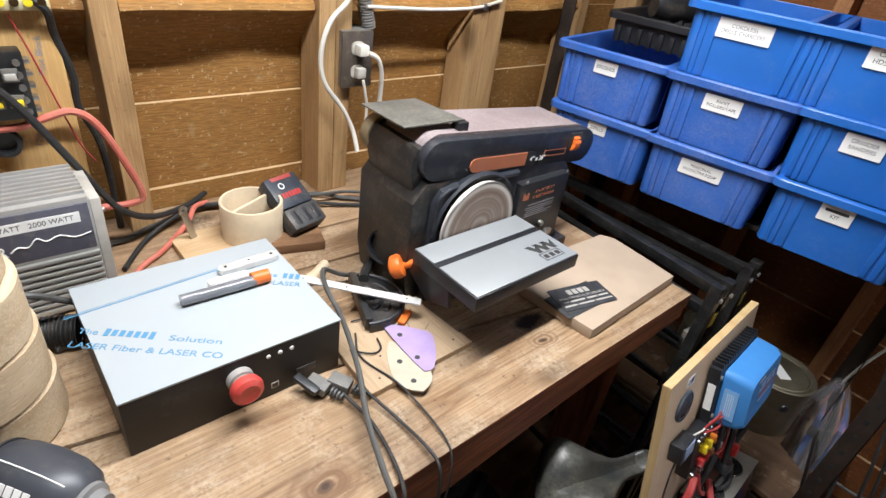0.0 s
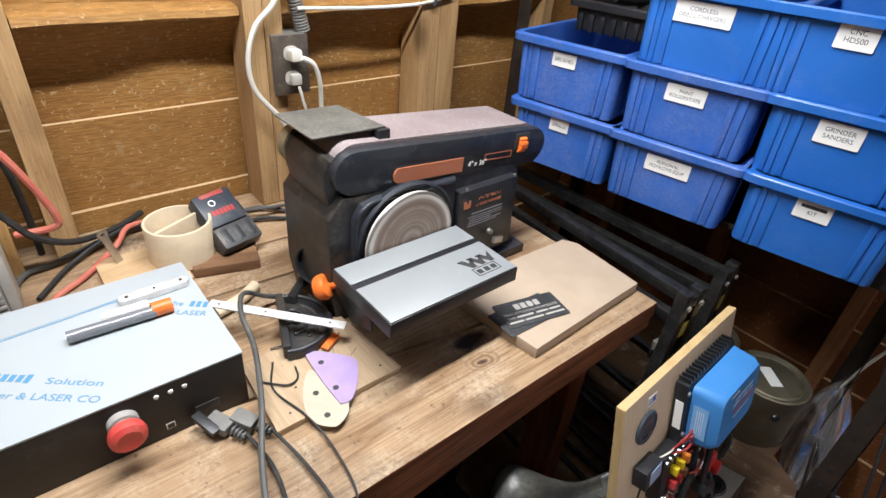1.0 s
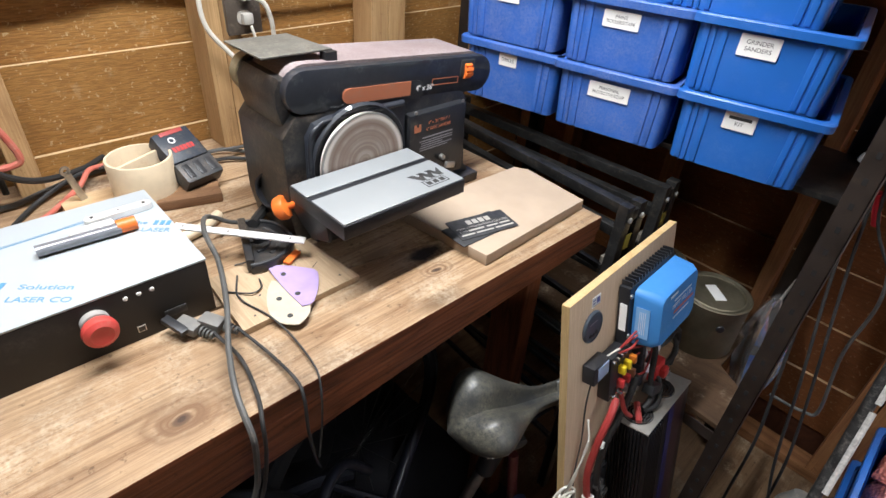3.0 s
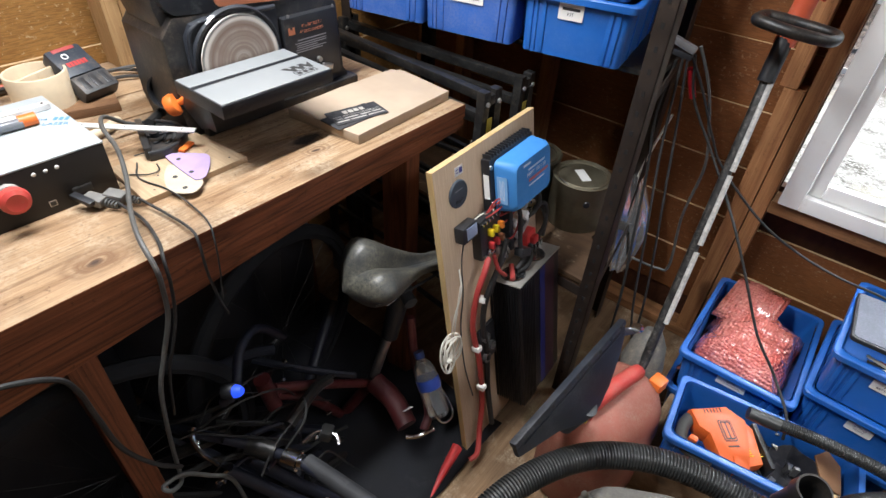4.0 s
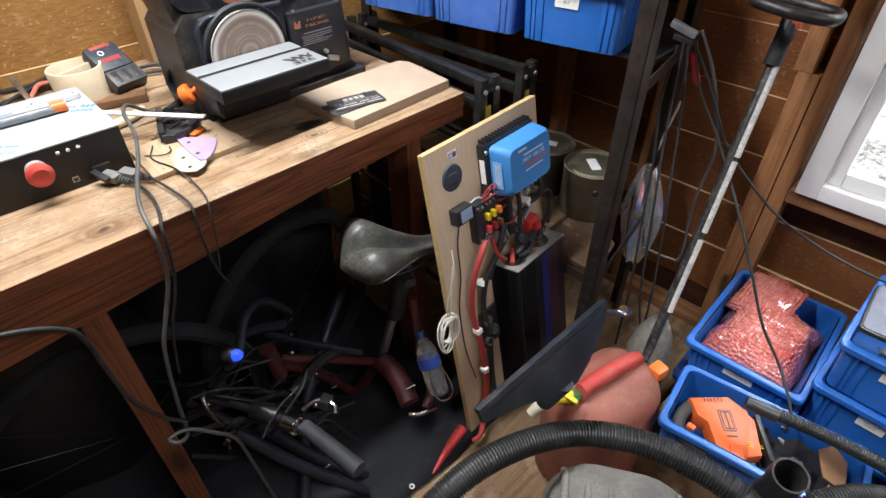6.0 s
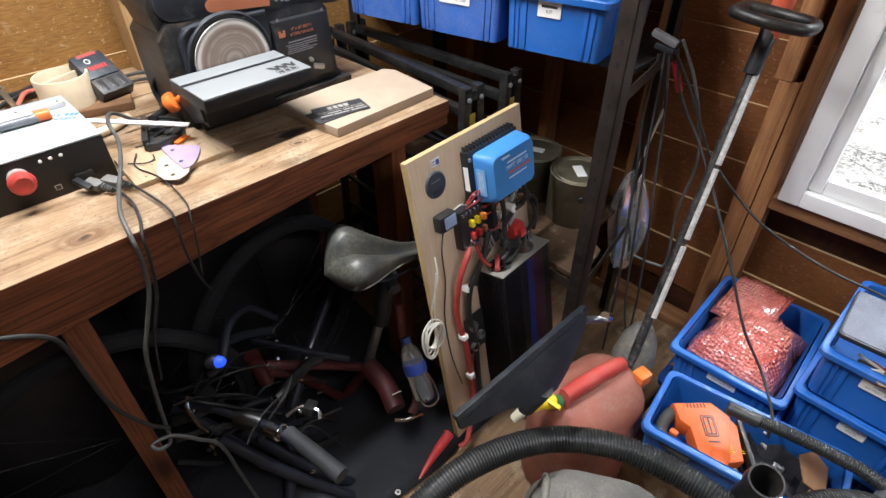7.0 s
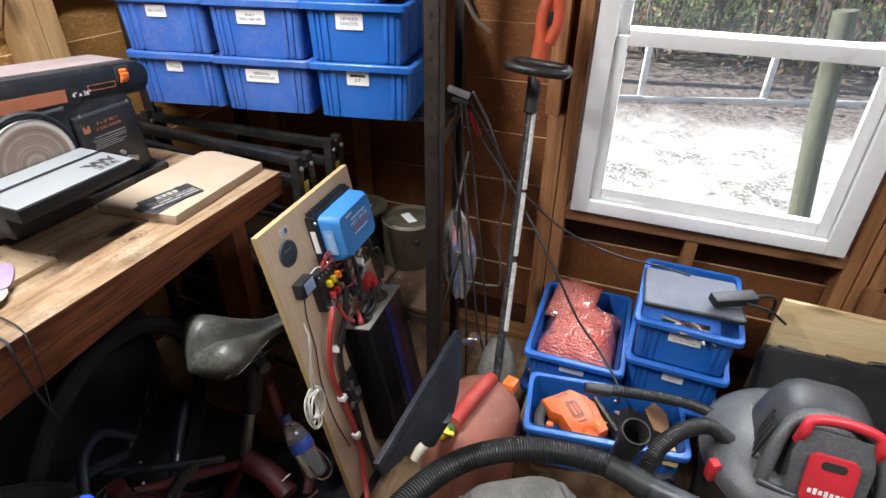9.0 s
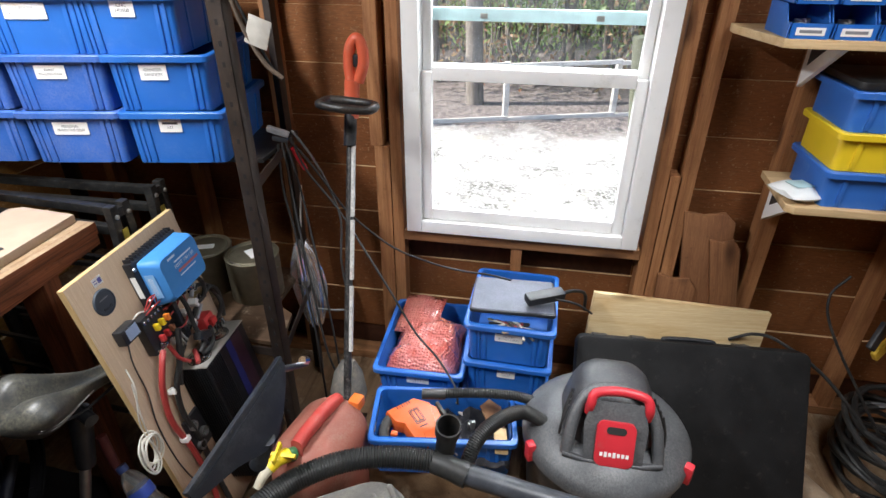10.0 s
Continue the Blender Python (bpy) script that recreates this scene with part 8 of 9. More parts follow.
# ---- loose leads along the wall ----
wl_ = thing("bench_leads", pose(0, 0, 0), "tangle of grey, black and red leads on the bench", "cables")
cord(wl_, "lead", [(0.500, 1.203, 1.012), (0.560, 1.233, 1.012), (0.620, 1.446, 1.013), (0.680, 1.477, 1.012), (0.764, 1.510, 1.014), (0.835, 1.535, 1.012), (0.950, 1.525, 1.012), (1.050, 1.471, 1.012)], 0.0058, GREY_CABLE)
cord(wl_, "lead", [(0.640, 1.373, 1.010), (0.700, 1.452, 1.011), (0.770, 1.495, 1.024), (0.840, 1.525, 1.022), (0.960, 1.500, 1.010)], 0.005, RUBBER)
cord(wl_, "lead", [(0.855, 1.535, 1.022), (0.820, 1.510, 1.030), (0.786, 1.465, 1.020), (0.717, 1.400, 1.012), (0.660, 1.355, 1.010), (0.600, 1.240, 1.010)], 0.0055, OLD_RED, "faded red lead")
cord(wl_, "lead", [(1.045, 1.489, 1.012), (1.100, 1.477, 1.016), (1.150, 1.437, 1.012), (1.200, 1.398, 1.012)], 0.005, GREY_CABLE)
cord(wl_, "lead", [(1.045, 1.446, 1.010), (1.090, 1.428, 1.014), (1.140, 1.404, 1.010), (1.200, 1.373, 1.011)], 0.0045, RUBBER)
cord(wl_, "lead", [(1.050, 1.471, 1.022), (1.110, 1.446, 1.028), (1.160, 1.446, 1.022), (1.210, 1.422, 1.020)], 0.004, GREY_CABLE)
cord(wl_, "lead", [(0.420, 1.221, 1.100), (0.455, 1.215, 1.122), (0.495, 1.209, 1.115), (0.545, 1.221, 1.075), (0.595, 1.233, 1.045)], 0.0052, GREY_CABLE, "stiff grey lead with a white plug")
part("plug", rbox(0.582, 0.606, 1.225, 1.241, 1.034, 1.048, 0.003), LABEL, wl_)
cord(wl_, "lead", [(0.400, 1.179, 1.012), (0.460, 1.221, 1.020), (0.540, 1.227, 1.040), (0.600, 1.215, 1.022)], 0.0048, RUBBER)
part("strain_relief", rbox(0.520, 0.572, 1.215, 1.233, 1.012, 1.026, 0.005), BLACK, wl_)
clip = thing("metal_strap", pose(0.785, 1.410, BT, 0, -14, 20), "bent galvanised metal strap standing among the leads", "bracket")
part("strap", rbox(-0.007, 0.007, -0.001, 0.0015, 0.0005, 0.085, 0.0008), STEEL, clip)
part("strap_eye", lathe(B(), [(0.004, 0.0), (0.010, 0.0), (0.010, 0.0025), (0.004, 0.0025), (0.004, 0.0)], 16, pose(0, 0.0015, 0.088, 90, 0, 0)), STEEL, clip)
bh = thing("corrugated_hose", pose(-0.01, 0.05, 0), "short black corrugated hose beside the control box", "hose")
part("tube", hose(B(), [(0.36, 1.10, 1.030), (0.44, 1.165, 1.030), (0.50, 1.178, 1.030), (0.548, 1.160, 1.030)], 0.026, 16, 8, ribs=170, depth=0.10), BLACK_DUSTY, bh)

# ---- pipe ring, bit case and blocks ----
ring = thing("pipe_ring", pose(0.890, 1.370, BT + 0.0155, 0, 0, 25), "cream plastic pipe ring with a cross web", "pipe")
part("wall", lathe(B(), [(0.0565, 0.0), (0.062, 0.0), (0.063, 0.078), (0.0618, 0.080), (0.0575, 0.080), (0.0565, 0.078), (0.0565, 0.0)], 44), CREAM, ring)
part("web", rbox(-0.0555, 0.0555, -0.0035, 0.0035, 0.01, 0.076, 0.001), CREAM, ring)
blk = thing("wood_block", pose(0.950, 1.350, BT, 0, 0, -16), "sawdust-covered brown wood offcut on the bench", "block")
part("block", rbox(-0.050, 0.075, -0.070, 0.030, 0.0005, 0.022, 0.004), wood("brown_offcut", (0.24, 0.13, 0.065), (0.12, 0.06, 0.03), "x", 0.75, 1.0, 0.5, True), blk)
base_ply = thing("plywood_strip", pose(0.83, 1.36, BT, 0, 0, 0), "pale ply strip under the pipe ring", "board")
part("strip", rbox(-0.09, 0.050, -0.075, 0.075, 0.0005, 0.015, 0.001), wood("strip_ply", (0.58, 0.42, 0.25), (0.46, 0.30, 0.16), "x", 0.65, 0.6, 0.2, False), base_ply)
bc = thing("bit_case", pose(0.992, 1.312, BT + 0.030, -55, 0, 14) @ Matrix.Scale(0.88, 4), "navy plastic drill bit case with red stripe, leaning back", "tool case")
CASE_NAVY = paint("navy_tough_plastic", (0.018, 0.026, 0.040), 0.45, 0, 0.2, 12, 0.35, (0.16, 0.13, 0.10), 0.2)
part("lower_shell", rbox(-0.050, 0.050, -0.022, 0.022, 0.002, 0.060, 0.008), paint("grey_tough_plastic", (0.040, 0.042, 0.045), 0.5, 0, 0.2, 14, 0.5, (0.20, 0.15, 0.11), 0.2), bc)
bcs = part("upper_shell", rbox(-0.048, 0.048, -0.020, 0.021, 0.061, 0.150, 0.008), CASE_NAVY, bc)
part("side_clip", rbox(0.047, 0.053, -0.012, 0.012, 0.05, 0.11, 0.003), BLACK, bc)
part("red_cap", rbox(-0.030, 0.030, -0.0215, -0.0195, 0.136, 0.147, 0.0008), paint("dull_red", (0.36, 0.05, 0.045), 0.5), bcs)
part("badge", lathe(B(), [(0.006, 0), (0.0085, 0.0), (0.0085, 0.001), (0.006, 0.001), (0.006, 0)], 16, pose(-0.012, -0.0202, 0.120, 90, 0, 0)), LABEL, bcs)
part("writing", bars([(-0.024 + 0.0095 * k, 0, 0.007, 0.014) for k in range(6)], pose(0.002, -0.0204, 0.094) @ FACE_SOUTH, 0.0006), paint("case_red_print", (0.42, 0.03, 0.03), 0.4), bcs, "", False)
for x in (-0.03, 0.0, 0.03):
    part("grip_rib", rbox(x - 0.008, x + 0.008, -0.0235, -0.0215, 0.012, 0.050, 0.001), BLACK, bc)

# ---- rings of ply at the near end ----
RING_PLY = wood("ring_ply", (0.60, 0.48, 0.33), (0.46, 0.33, 0.20), "x", 0.7, 0.6, 0.4, False, None, 0.3)
for k in range(4):
    rg = thing("wooden_ring", pose(0.398 - 0.004 * k, 1.105 - 0.004 * (k % 3), BT + 0.0005 + 0.0785 * k, 0, 0, 40 * k), "pale sawn wooden ring in a stack on the bench", "ring", "stacked wooden rings")
    part("ring", lathe(B(), [(0.060, 0.0), (0.094 - 0.004 * (k == 3), 0.0), (0.097 - 0.004 * (k == 3), 0.003), (0.097 - 0.004 * (k == 3), 0.074), (0.094 - 0.004 * (k == 3), 0.0775), (0.060, 0.0775), (0.058, 0.04), (0.060, 0.0)], 40), RING_PLY, rg)

ms = thing("palm_sander", pose(0.412, 0.985, BT + 0.0428, 0, 0, -57) @ Matrix.Scale(0.85, 4), "slate-grey palm sander with pale lettering lying on the bench", "sander")
SLATE = paint("slate_housing", (0.040, 0.044, 0.054), 0.42, 0, 0.2, 8, 0.25, (0.14, 0.13, 0.12), 0.12)
ALONG = pose(0, 0, 0, 0, 90, 0)
part("housing", lathe(B(), [(0, -0.012), (0.026, -0.010), (0.040, 0.004), (0.047, 0.03), (0.050, 0.07), (0.048, 0.105), (0.041, 0.130), (0.030, 0.143), (0, 0.145)], 36, ALONG), SLATE, ms, "slate-grey moulded housing")
part("nozzle", lathe(B(), [(0.022, 0.138), (0.029, 0.141), (0.029, 0.150), (0.022, 0.153), (0.020, 0.168), (0.014, 0.168), (0.014, 0.140), (0.022, 0.138)], 24, ALONG), paint("pale_grey_collar", (0.22, 0.22, 0.22), 0.5, 0, 0.15, 20, 0.2), ms, "pale grey dust port")
part("seam", hose(B(), [(0.004, -0.010, 0.0390), (0.03, -0.0115, 0.0460), (0.07, -0.012, 0.0488), (0.105, -0.0115, 0.0468), (0.128, -0.010, 0.0400)], 0.0011, 5), LABEL, ms, "pale moulding seam")
part("end_ring", lathe(B(), [(0.0405, 0.002), (0.0425, 0.004), (0.0435, 0.009), (0.0415, 0.009)], 32, ALONG), INK, ms)
part("writing", bars([(-0.026 + 0.013 * q, 0, 0.0105, 0.014) for q in range(5)], pose(0.068, -0.0372, 0.0336, 48, 0, 0), 0.0012), LABEL, ms, "", False)
cord(ms, "lead", [(-0.008, 0.0, 0.0), (-0.05, 0.02, -0.02), (-0.10, 0.04, -0.045)], 0.004, RUBBER)

# ---- on the control box ----
ZB = BT + 0.1012
kn2 = thing("folding_knife", pose(0.788, 1.149, ZB, 0, 0, 1), "closed silver folding knife on the control box", "knife")
part("scale", slab(B(), rounded(0.104, 0.020, 0.009), 0.0, 0.011, 0.002), paint("brushed_silver", (0.72, 0.72, 0.71), 0.32, 0.4, 0.1, 30, 0), kn2)
for x in (-0.040, 0.0, 0.040):
    part("rivet", rod(B(), (x, 0, 0.0105), (x, 0, 0.012), 0.0026, seg=10), INK, kn2)
part("inlay", slab(B(), rounded(0.046, 0.010, 0.004), 0.0112, 0.0118, 0, pose(-0.004, 0, 0)), LABEL, kn2)
mk = thing("marker_tube", pose(0.724, 1.096, ZB + 0.0095, 0, 0, -3), "clear plastic tube with orange cap and white paper inside", "tube")
part("tube", rod(B(), (-0.064, 0, 0), (0.050, 0, 0), 0.009, seg=18), paint("cloudy_tube", (0.17, 0.18, 0.20), 0.2, 0, 0.15, 30, 0, clear=0.5), mk)
part("paper", rbox(-0.018, 0.046, 0.010, 0.025, -0.006, 0.008, 0.004), LABEL, mk)
part("cap", rod(B(), (0.046, 0.003, 0.001), (0.074, 0.003, 0.001), 0.0112, seg=18), ORANGE, mk, "orange cap")

# ---- ruler, mitre gauge, sanding sheets, plates ----
rul = thing("steel_ruler", pose(0.941, 1.046, BT + 0.058, 0, 2.5, -45.7), "white steel rule lying across the mitre gauge", "ruler")
part("blade", rbox(-0.116, 0.116, -0.009, 0.009, -0.0015, 0.0015, 0.0004), paint("white_rule", (0.70, 0.70, 0.68), 0.35, 0.2, 0.05, 30, 0.1), rul)
for x in (-0.10, -0.02, 0.09):
    part("hole", lathe(B(), [(0, 0.0004), (0.002, 0.0004), (0.002, 0)], 10, pose(x, 0, 0.0015)), INK, rul)
gd = thing("mitre_gauge", pose(0.958, 1.050, BT + 0.0135, 0, 0, 35), "black mitre gauge with a half-round protractor head", "mitre gauge")
half = [radians(a) for a in range(-150, 41, 10)]
pr_ = part("protractor", slab(B(), [(0.078 * math.cos(a), 0.078 * math.sin(a)) for a in half], 0.0, 0.014, 0.002), BLACK_DUSTY, gd, "dusty half-round protractor plate")
part("rim", hose(B(), [(0.073 * math.cos(a), 0.073 * math.sin(a), 0.015) for a in half], 0.0045, 8, 3), BLACK, pr_)
part("slot", hose(B(), [(0.052 * math.cos(a), 0.052 * math.sin(a), 0.0125) for a in half[4:-4]], 0.0045, 8, 3), INK, pr_)
part("inner_rim", hose(B(), [(0.034 * math.cos(a), 0.034 * math.sin(a), 0.015) for a in half[2:-2]], 0.0035, 8, 3), BLACK, pr_)
part("fence_head", bar(B(), (0.072 * math.cos(half[0]), 0.072 * math.sin(half[0]), 0.014), (0.072 * math.cos(half[-1]), 0.072 * math.sin(half[-1]), 0.014), 0.014, 0.026, 0.003), BLACK_DUSTY, gd)
part("pivot", rod(B(), (0.010, -0.012, 0.012), (0.010, -0.012, 0.024), 0.010, seg=18), BLACK, gd)
part("pointer", rbox(0.0, 0.06, -0.005, 0.005, 0.016, 0.020, 0.001, Matrix.Rotation(radians(-55), 4, "Z")), BLACK, gd)
part("orange_insert", rbox(-0.02, 0.02, -0.007, 0.007, 0.002, 0.008, 0.002, Matrix.Rotation(radians(-95), 4, "Z") @ Matrix.Translation((0.085, 0, 0)) @ Matrix.Rotation(radians(90), 4, "Z")), ORANGE, gd, "orange lock knob")
cord(gd, "hose_tail", [(0.05, 0.02, 0.020), (0.09, 0.03, 0.012), (0.13, 0.035, 0.010)], 0.010, RUBBER)
bt_ = thing("tube_offcut", pose(0.915, 1.190, BT + 0.012, 0, 0, 0), "cream plastic tube offcut behind the rule", "tube")
part("tube", hose(B(), [(-0.04, -0.03, 0), (0.01, -0.015, 0), (0.05, 0.01, 0)], 0.011, 14), CREAM, bt_)


def sheet_outline(c, s=1.0):
    pts = []
    for (x0, y0), (x1, y1) in zip(c, c[1:] + c[:1]):
        for k in range(4):
            t = k / 4
            b = 0.003 * math.sin(math.pi * t)
            d = math.hypot(x1 - x0, y1 - y0)
            pts.append((x0 + (x1 - x0) * t + b * (y1 - y0) / d, y0 + (y1 - y0) * t - b * (x1 - x0) / d))
    return pts


for nm_, col, c, z in (("pale tan sanding sheet with punched holes", (0.44, 0.39, 0.30), [(0.030, -0.030), (-0.004, -0.078), (-0.036, -0.085), (-0.053, -0.050), (-0.030, -0.005), (0.010, 0.030)][::-1], 0.0135), ("mauve delta sanding sheet with punched holes", (0.34, 0.25, 0.46), [(0.074, -0.004), (0.067, -0.024), (0.016, -0.066), (-0.004, -0.060), (0.030, 0.068)][::-1], 0.0160)):
    s_ = thing("sanding_sheet", pose(0.938, 0.912, BT + z, 0, -1.5, 12), nm_, "sandpaper", "sanding sheets")
    sp_ = part("sheet", slab(B(), sheet_outline(c), 0, 0.0012), paint("sheet_" + nm_[:5].strip(), col, 0.75, 0, 0.08, 30, 0.1), s_)
    for x, y in ((0.032, 0.025), (0.012, -0.032), (-0.014, -0.016), (-0.030, -0.060))[0 if "mauve" in nm_ else 2:2 if "mauve" in nm_ else 4]:
        part("punched_hole", lathe(B(), [(0, 0.0003), (0.0048, 0.0003), (0.0048, 0)], 12, pose(x, y, 0.0012)), INK, sp_)

CARD = paint("charcoal_plate", (0.050, 0.050, 0.052), 0.32, 0.35, 0.15, 20, 0.1, (0.12, 0.11, 0.10), 0.06)
for x, y, a, z, main in ((1.330, 0.832, -2, 0.0242, False), (1.346, 0.834, -13.5, 0.0258, True)):
    c_ = thing("engraved_plate", pose(x, y, BT + z, 0, 0, a), "dark engraved metal name plate on the fibreboard", "plate", "engraved plates")
    pl_ = part("plate", slab(B(), rounded(0.134, 0.068, 0.003), 0, 0.0014, 0.0002), CARD, c_)
    if main:
        part("engraving", bars([(-0.022 + 0.0145 * k, 0.016, 0.011, 0.015) for k in range(4)], pose(0, 0, 0.0014), 0.0003), PALE_PLASTIC, pl_, "", False)
        part("engraving", words("VISUAL APPROACH SLOPE INDICATOR", 0.0085, pose(0, 0.0, 0.0014), 0.0002, 0.120), PALE_PLASTIC, pl_, "", False)
        part("engraving", words("TYPE", 0.0070, pose(-0.050, -0.0105, 0.0014), 0.0002, 0.016), PALE_PLASTIC, pl_, "", False)
        part("engraving", bars([(-0.020, -0.0105, 0.036, 0.0045), (0.018, -0.0105, 0.026, 0.0045), (0.047, -0.0105, 0.024, 0.0045), (-0.045, -0.022, 0.030, 0.0042), (-0.006, -0.022, 0.040, 0.0042), (0.040, -0.022, 0.042, 0.0042)], pose(0, 0, 0.0014), 0.0003), PALE_PLASTIC, pl_, "", False)

# ---- leads hanging over the bench's edge ----
GREY_HOOD = paint("dusty_plug_hood", (0.15, 0.145, 0.135), 0.6, 0, 0.2, 20, 0.5, (0.28, 0.25, 0.20), 0.15)
gl = thing("signal_leads", pose(0, 0, 0), "grey signal leads with plugs running off the bench", "cables")
for x, y, a in ((0.792, 0.918, -62), (0.822, 0.904, -58)):
    pb_ = part("plug", rbox(-0.020, 0.016, -0.012, 0.012, -0.008, 0.008, 0.003, pose(x, y, BT + 0.016, 0, 6, a)), GREY_HOOD, gl, "dusty grey moulded plug")
    for k in range(4):
        part("relief", lathe(B(), [(0.0085 - 0.0007 * k, 0), (0.0085 - 0.0007 * k, 0.0035), (0.005, 0.0036), (0.005, 0)], 12, pose(x, y, BT + 0.016, 0, 6, a) @ pose(0.021 + 0.0058 * k, 0, 0, 0, 90, 0)), GREY_CABLE, pb_)
part("usb_plug", rbox(-0.022, 0.022, -0.007, 0.007, -0.004, 0.005, 0.002, pose(0.774, 0.925, BT + 0.022, 0, 10, -70)), BLACK, gl)
cord(gl, "lead", [(1.002, 1.134, 1.016), (0.962, 1.139, 1.030), (0.917, 1.124, 1.066), (0.890, 1.069, 1.072), (0.880, 0.999, 1.055), (0.846, 0.898, 1.050), (0.808, 0.814, 1.040), (0.782, 0.738, 1.035), (0.775, 0.690, 1.005), (0.774, 0.690, 0.960), (0.766, 0.692, 0.895), (0.738, 0.694, 0.820), (0.710, 0.690, 0.750), (0.690, 0.690, 0.620), (0.679, 0.685, 0.520)], 0.0044, GREY_CABLE, "thick grey lead")
cord(gl, "lead", [(0.814, 0.884, 1.018), (0.822, 0.814, 1.012), (0.808, 0.738, 1.012), (0.794, 0.700, 1.004), (0.788, 0.692, 0.950), (0.774, 0.695, 0.870), (0.738, 0.700, 0.770), (0.716, 0.700, 0.660)], 0.0030, RUBBER)
cord(gl, "lead", [(0.845, 0.872, 1.018), (0.858, 0.802, 1.012), (0.861, 0.729, 1.015), (0.856, 0.700, 1.004), (0.852, 0.690, 0.940), (0.860, 0.692, 0.870), (0.880, 0.720, 0.800)], 0.0026, RUBBER)
cord(gl, "thin_wire", [(0.902, 0.989, 1.019), (0.879, 0.936, 1.018), (0.895, 0.866, 1.018), (0.903, 0.814, 1.010), (0.897, 0.738, 1.008), (0.887, 0.708, 0.990), (0.879, 0.700, 0.930), (0.869, 0.700, 0.860)], 0.0017, RUBBER)
cord(gl, "thin_wire", [(0.872, 0.959, 1.018), (0.899, 0.931, 1.020), (0.919, 0.936, 1.019), (0.927, 0.959, 1.019)], 0.0015, RUBBER)
cord(gl, "thin_wire", [(0.912, 1.019, 1.019), (0.957, 1.009, 1.022), (1.002, 1.019, 1.019)], 0.0014, RUBBER)
cord(gl, "lead", [(0.679, 0.685, 0.520), (0.670, 0.670, 0.503), (0.646, 0.660, 0.515), (0.640, 0.670, 0.530), (0.680, 0.670, 0.520), (0.722, 0.660, 0.470), (0.759, 0.660, 0.400), (0.774, 0.660, 0.250), (0.794, 0.660, 0.010)], 0.0046, GREY_CABLE)
cord(gl, "lead", [(0.10, 0.760, 1.008), (0.20, 0.722, 1.009), (0.29, 0.697, 1.000), (0.40, 0.692, 0.978), (0.52, 0.690, 0.945), (0.585, 0.690, 0.905), (0.604, 0.690, 0.860), (0.608, 0.690, 0.780), (0.616, 0.685, 0.680), (0.649, 0.680, 0.590), (0.684, 0.675, 0.540)], 0.0046, RUBBER, "black lead running down the bench front")

# ---- outlet on the stud ----
ot = thing("outlet_box", pose(1.204, 1.484, 1.335, 0, 0, 0), "dark metal outlet plate with plugs on a stud", "outlet")
part("box", rbox(-0.036, 0.040, 0.0, 0.085, -0.060, 0.062, 0.003), GREY_METAL, ot)
part("plate", rbox(-0.041, 0.041, -0.006, -0.0005, -0.062, 0.063, 0.002), paint("brown_metal_plate", (0.13, 0.105, 0.085), 0.45, 0.5, 0.2, 18, 0.3), ot, "brownish metal cover plate")
for z in (0.026, -0.026):
    part("receptacle", slab(B(), rounded(0.034, 0.030, 0.012), 0, 0.003, 0.0006, pose(0, -0.006, z) @ FACE_SOUTH), PALE_PLASTIC, ot, "dusty ivory receptacle")
part("plug", rbox(-0.011, 0.015, -0.034, -0.009, 0.013, 0.038, 0.006), WHITE_CABLE, ot, "white moulded plug")
part("plug", rbox(-0.011, 0.013, -0.028, -0.009, -0.038, -0.014, 0.005), PALE_PLASTIC, ot)
cord(ot, "white_lead", [(0.012, -0.035, 0.022), (0.034, -0.040, 0.008), (0.050, -0.035, -0.030), (0.057, -0.025, -0.085), (0.058, -0.02, -0.16)], 0.0055, WHITE_CABLE, "white flex")
cord(ot, "white_lead", [(0.004, -0.028, -0.040), (0.010, -0.03, -0.07), (0.020, -0.025, -0.11), (0.02, -0.02, -0.18)], 0.0035, WHITE_CABLE)
cord(ot, "white_lead", [(0.02, -0.02, 0.25), (-0.01, -0.012, 0.17), (-0.034, -0.010, 0.125), (-0.075, -0.012, 0.086), (-0.097, -0.012, 0.023), (-0.088, -0.012, -0.042), (-0.040, -0.015, -0.108), (-0.012, -0.02, -0.165), (-0.010, -0.04, -0.21)], 0.0055, WHITE_CABLE, "white flex looped over the stud")
part("conduit", hose(B(), [(0.044, 0.02, 0.064), (0.036, 0.02, 0.10), (0.026, 0.02, 0.16), (0.020, 0.02, 0.40)], 0.0165, 14, 8, ribs=160, depth=0.14), GREY_METAL, ot, "ribbed grey conduit")
ww = thing("wall_wire", pose(0, 0, 0), "white cable strung level along the studs", "cable")
cord(ww, "cable", [(1.23, 1.488, 1.447), (1.33, 1.490, 1.443), (1.44, 1.492, 1.440), (1.57, 1.492, 1.444), (1.66, 1.490, 1.462)], 0.0042, WHITE_CABLE)
part("staple", rbox(1.596, 1.604, 1.484, 1.500, 1.438, 1.454, 0.001), STEEL, ww)

# ---- strips on the rack post ----
ht = thing("hanging_strips", pose(1.765, 0.310, 1.42), "brown and white strips hung on the rack post", "strips")
cord(ht, "strap", [(0.01, -0.005, 0.20), (0.02, -0.03, 0.08), (0.03, -0.07, -0.01), (0.04, -0.11, -0.05)], 0.006, paint("brown_strap", (0.12, 0.085, 0.06), 0.7))
part("tag", rbox(-0.002, 0.001, -0.085, -0.025, 0.02, 0.09, 0.001, pose(0.02, 0, 0.03, 20, 0, 0)), PALE_PLASTIC, ht)
cord(ht, "strap", [(0.01, -0.005, 0.20), (0.03, -0.05, 0.06), (0.05, -0.08, -0.03)], 0.004, RUBBER)

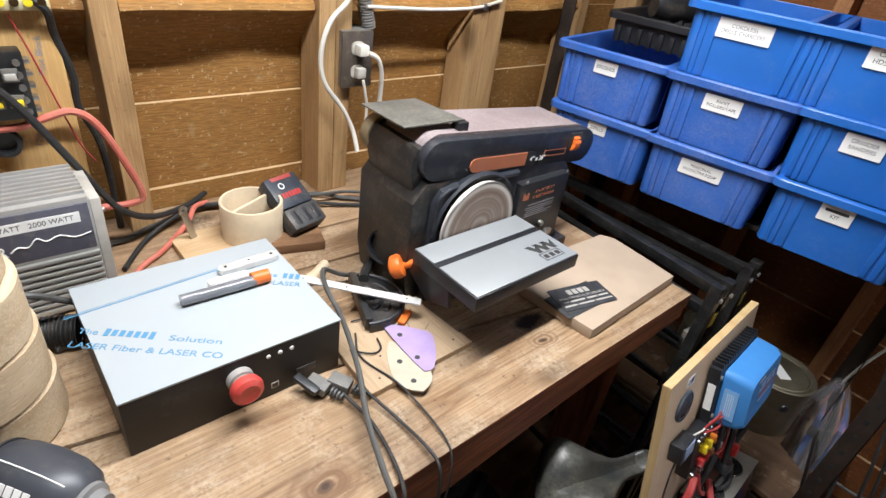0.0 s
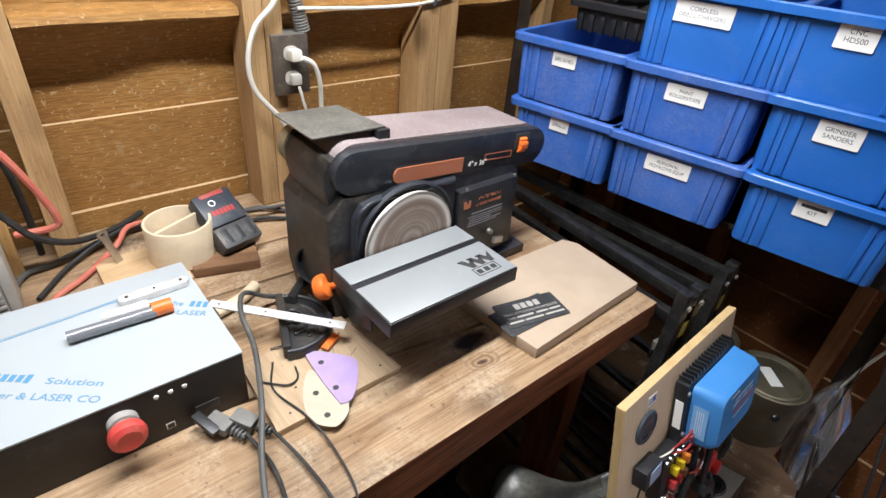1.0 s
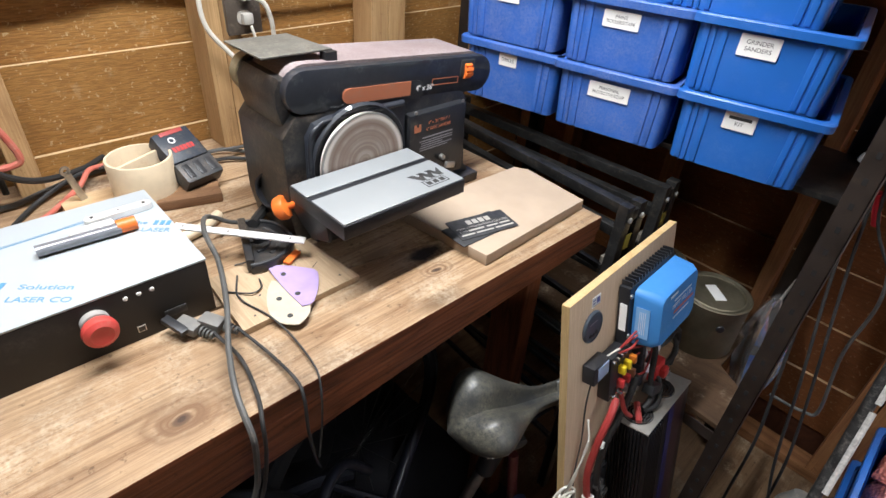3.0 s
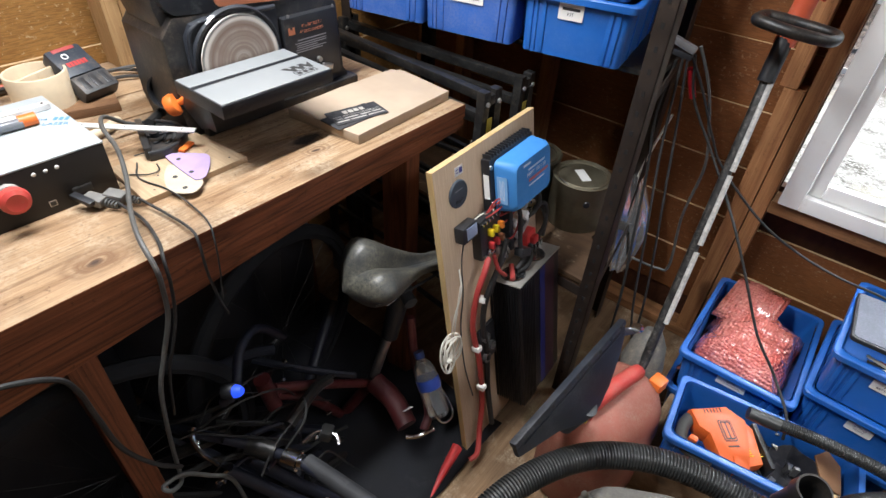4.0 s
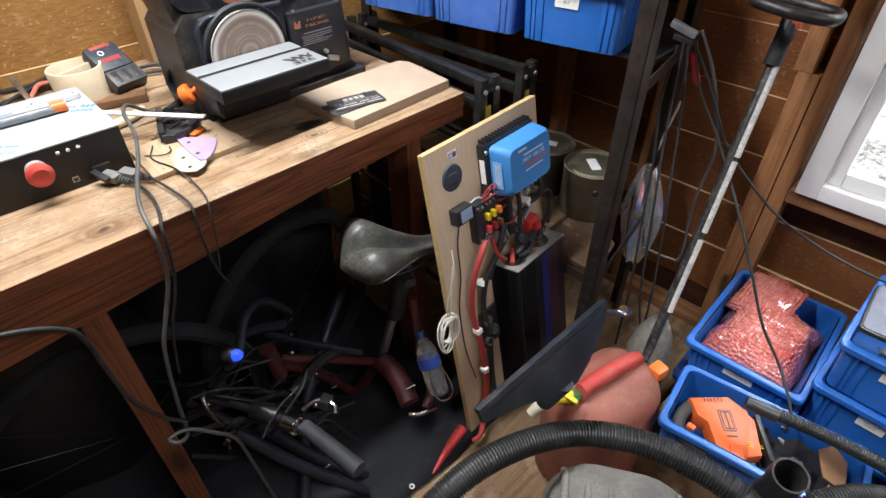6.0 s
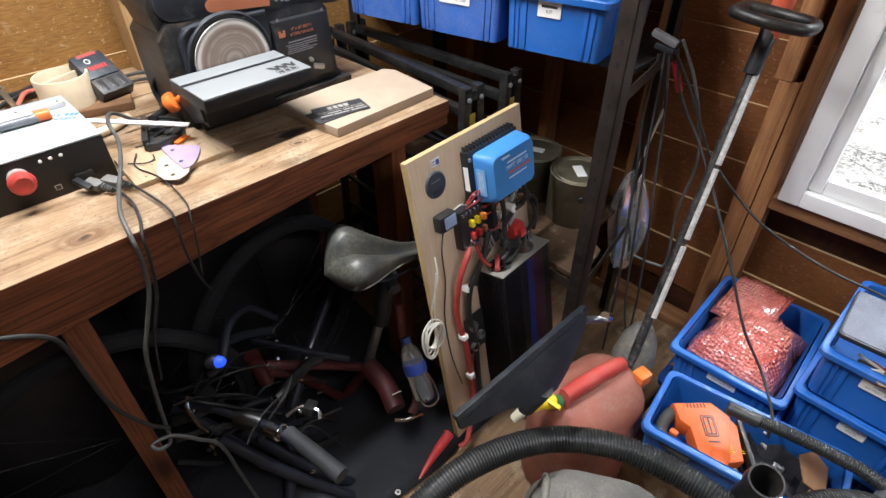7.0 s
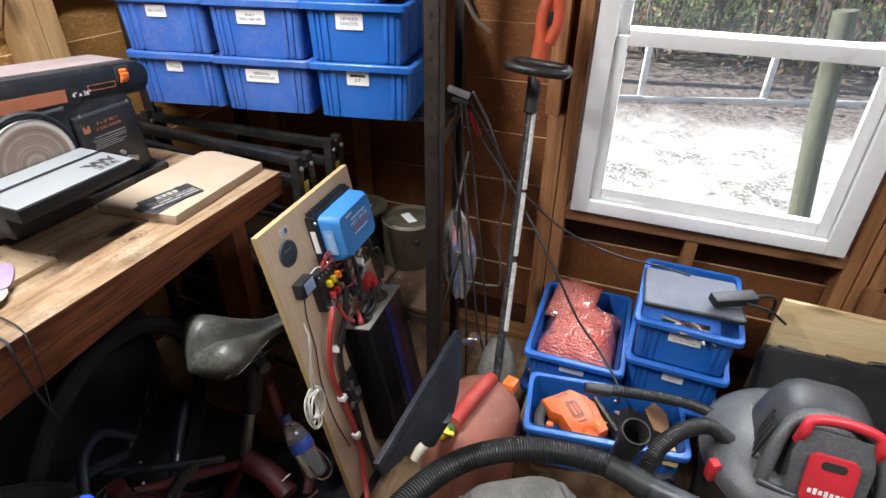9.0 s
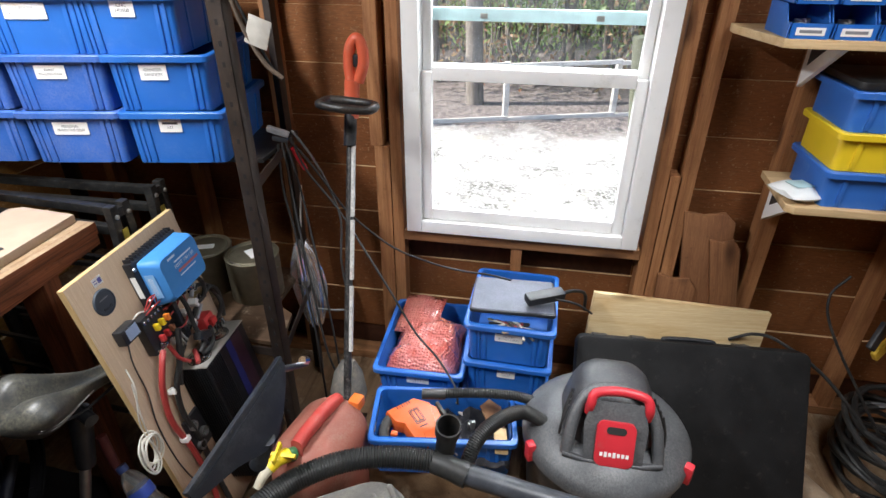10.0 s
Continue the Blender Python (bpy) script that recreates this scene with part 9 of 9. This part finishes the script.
# ---- dark sheet and sacks added for the deep shade under the bench ----
tarp = thing("dark_tarp", pose(0, 0, 0), "crumpled navy-black sheet added to darken the floor under the bench", "tarp")
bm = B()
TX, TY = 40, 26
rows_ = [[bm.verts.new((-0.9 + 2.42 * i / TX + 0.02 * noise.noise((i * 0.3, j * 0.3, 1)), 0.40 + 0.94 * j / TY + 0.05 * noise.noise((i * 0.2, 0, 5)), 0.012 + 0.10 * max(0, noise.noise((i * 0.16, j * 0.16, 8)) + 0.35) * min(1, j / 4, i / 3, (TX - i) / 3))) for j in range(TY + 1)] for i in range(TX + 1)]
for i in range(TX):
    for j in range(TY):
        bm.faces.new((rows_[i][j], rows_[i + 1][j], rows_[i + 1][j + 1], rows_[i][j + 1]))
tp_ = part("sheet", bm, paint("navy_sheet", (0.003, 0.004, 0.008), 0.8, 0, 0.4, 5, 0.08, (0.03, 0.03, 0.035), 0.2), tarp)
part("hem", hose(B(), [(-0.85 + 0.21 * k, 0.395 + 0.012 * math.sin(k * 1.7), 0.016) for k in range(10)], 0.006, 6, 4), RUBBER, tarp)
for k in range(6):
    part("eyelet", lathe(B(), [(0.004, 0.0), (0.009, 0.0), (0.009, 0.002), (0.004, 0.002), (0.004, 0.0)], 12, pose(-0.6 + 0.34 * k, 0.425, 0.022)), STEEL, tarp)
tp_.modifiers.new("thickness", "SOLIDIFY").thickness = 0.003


def add_shade_sack(m, w, d, h, seed, label):
    """A slumped black sack shape with a gathered neck, added to darken the space."""
    t = thing("black_sack", m, label, "sack", "sacks under the bench")
    secs_ = []
    for i in range(13):
        q = i / 12
        r_ = (0.55 + 0.45 * math.sin(math.pi * (0.15 + 0.7 * q))) * (1 if q < 0.9 else 1 - (q - 0.9) * 7)
        secs_.append([(w * r_ * math.cos(a) * (1 + 0.10 * noise.noise((math.cos(a) * 2, math.sin(a) * 2, q * 4 + seed))), d * r_ * math.sin(a) * (1 + 0.10 * noise.noise((math.cos(a) * 2 + 5, math.sin(a) * 2, q * 4 + seed))), h * q) for a in [2 * math.pi * k / 22 for k in range(22)]])
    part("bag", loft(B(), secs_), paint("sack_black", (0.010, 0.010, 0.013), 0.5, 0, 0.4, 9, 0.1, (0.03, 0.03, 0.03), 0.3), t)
    part("neck_tie", hose(B(), [(w * 0.2 * math.cos(a), d * 0.2 * math.sin(a), h * 0.985) for a in [2 * math.pi * k / 10 for k in range(11)]], 0.006, 6, 3), RUBBER, t)


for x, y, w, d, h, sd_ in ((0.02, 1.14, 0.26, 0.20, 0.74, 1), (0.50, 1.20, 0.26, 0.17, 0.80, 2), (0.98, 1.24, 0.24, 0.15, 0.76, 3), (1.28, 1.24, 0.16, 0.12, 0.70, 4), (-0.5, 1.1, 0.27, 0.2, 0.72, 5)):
    add_shade_sack(pose(x, y, 0.004), w, d, h, sd_, "slumped black sack shape added for the deep shade under the bench")

# ---- the plan brought to true size ----
for ob in list(scene.objects):
    if ob.parent is None and ob is not cam:
        ob.matrix_world = Matrix.Scale(PLAN, 4) @ ob.matrix_world
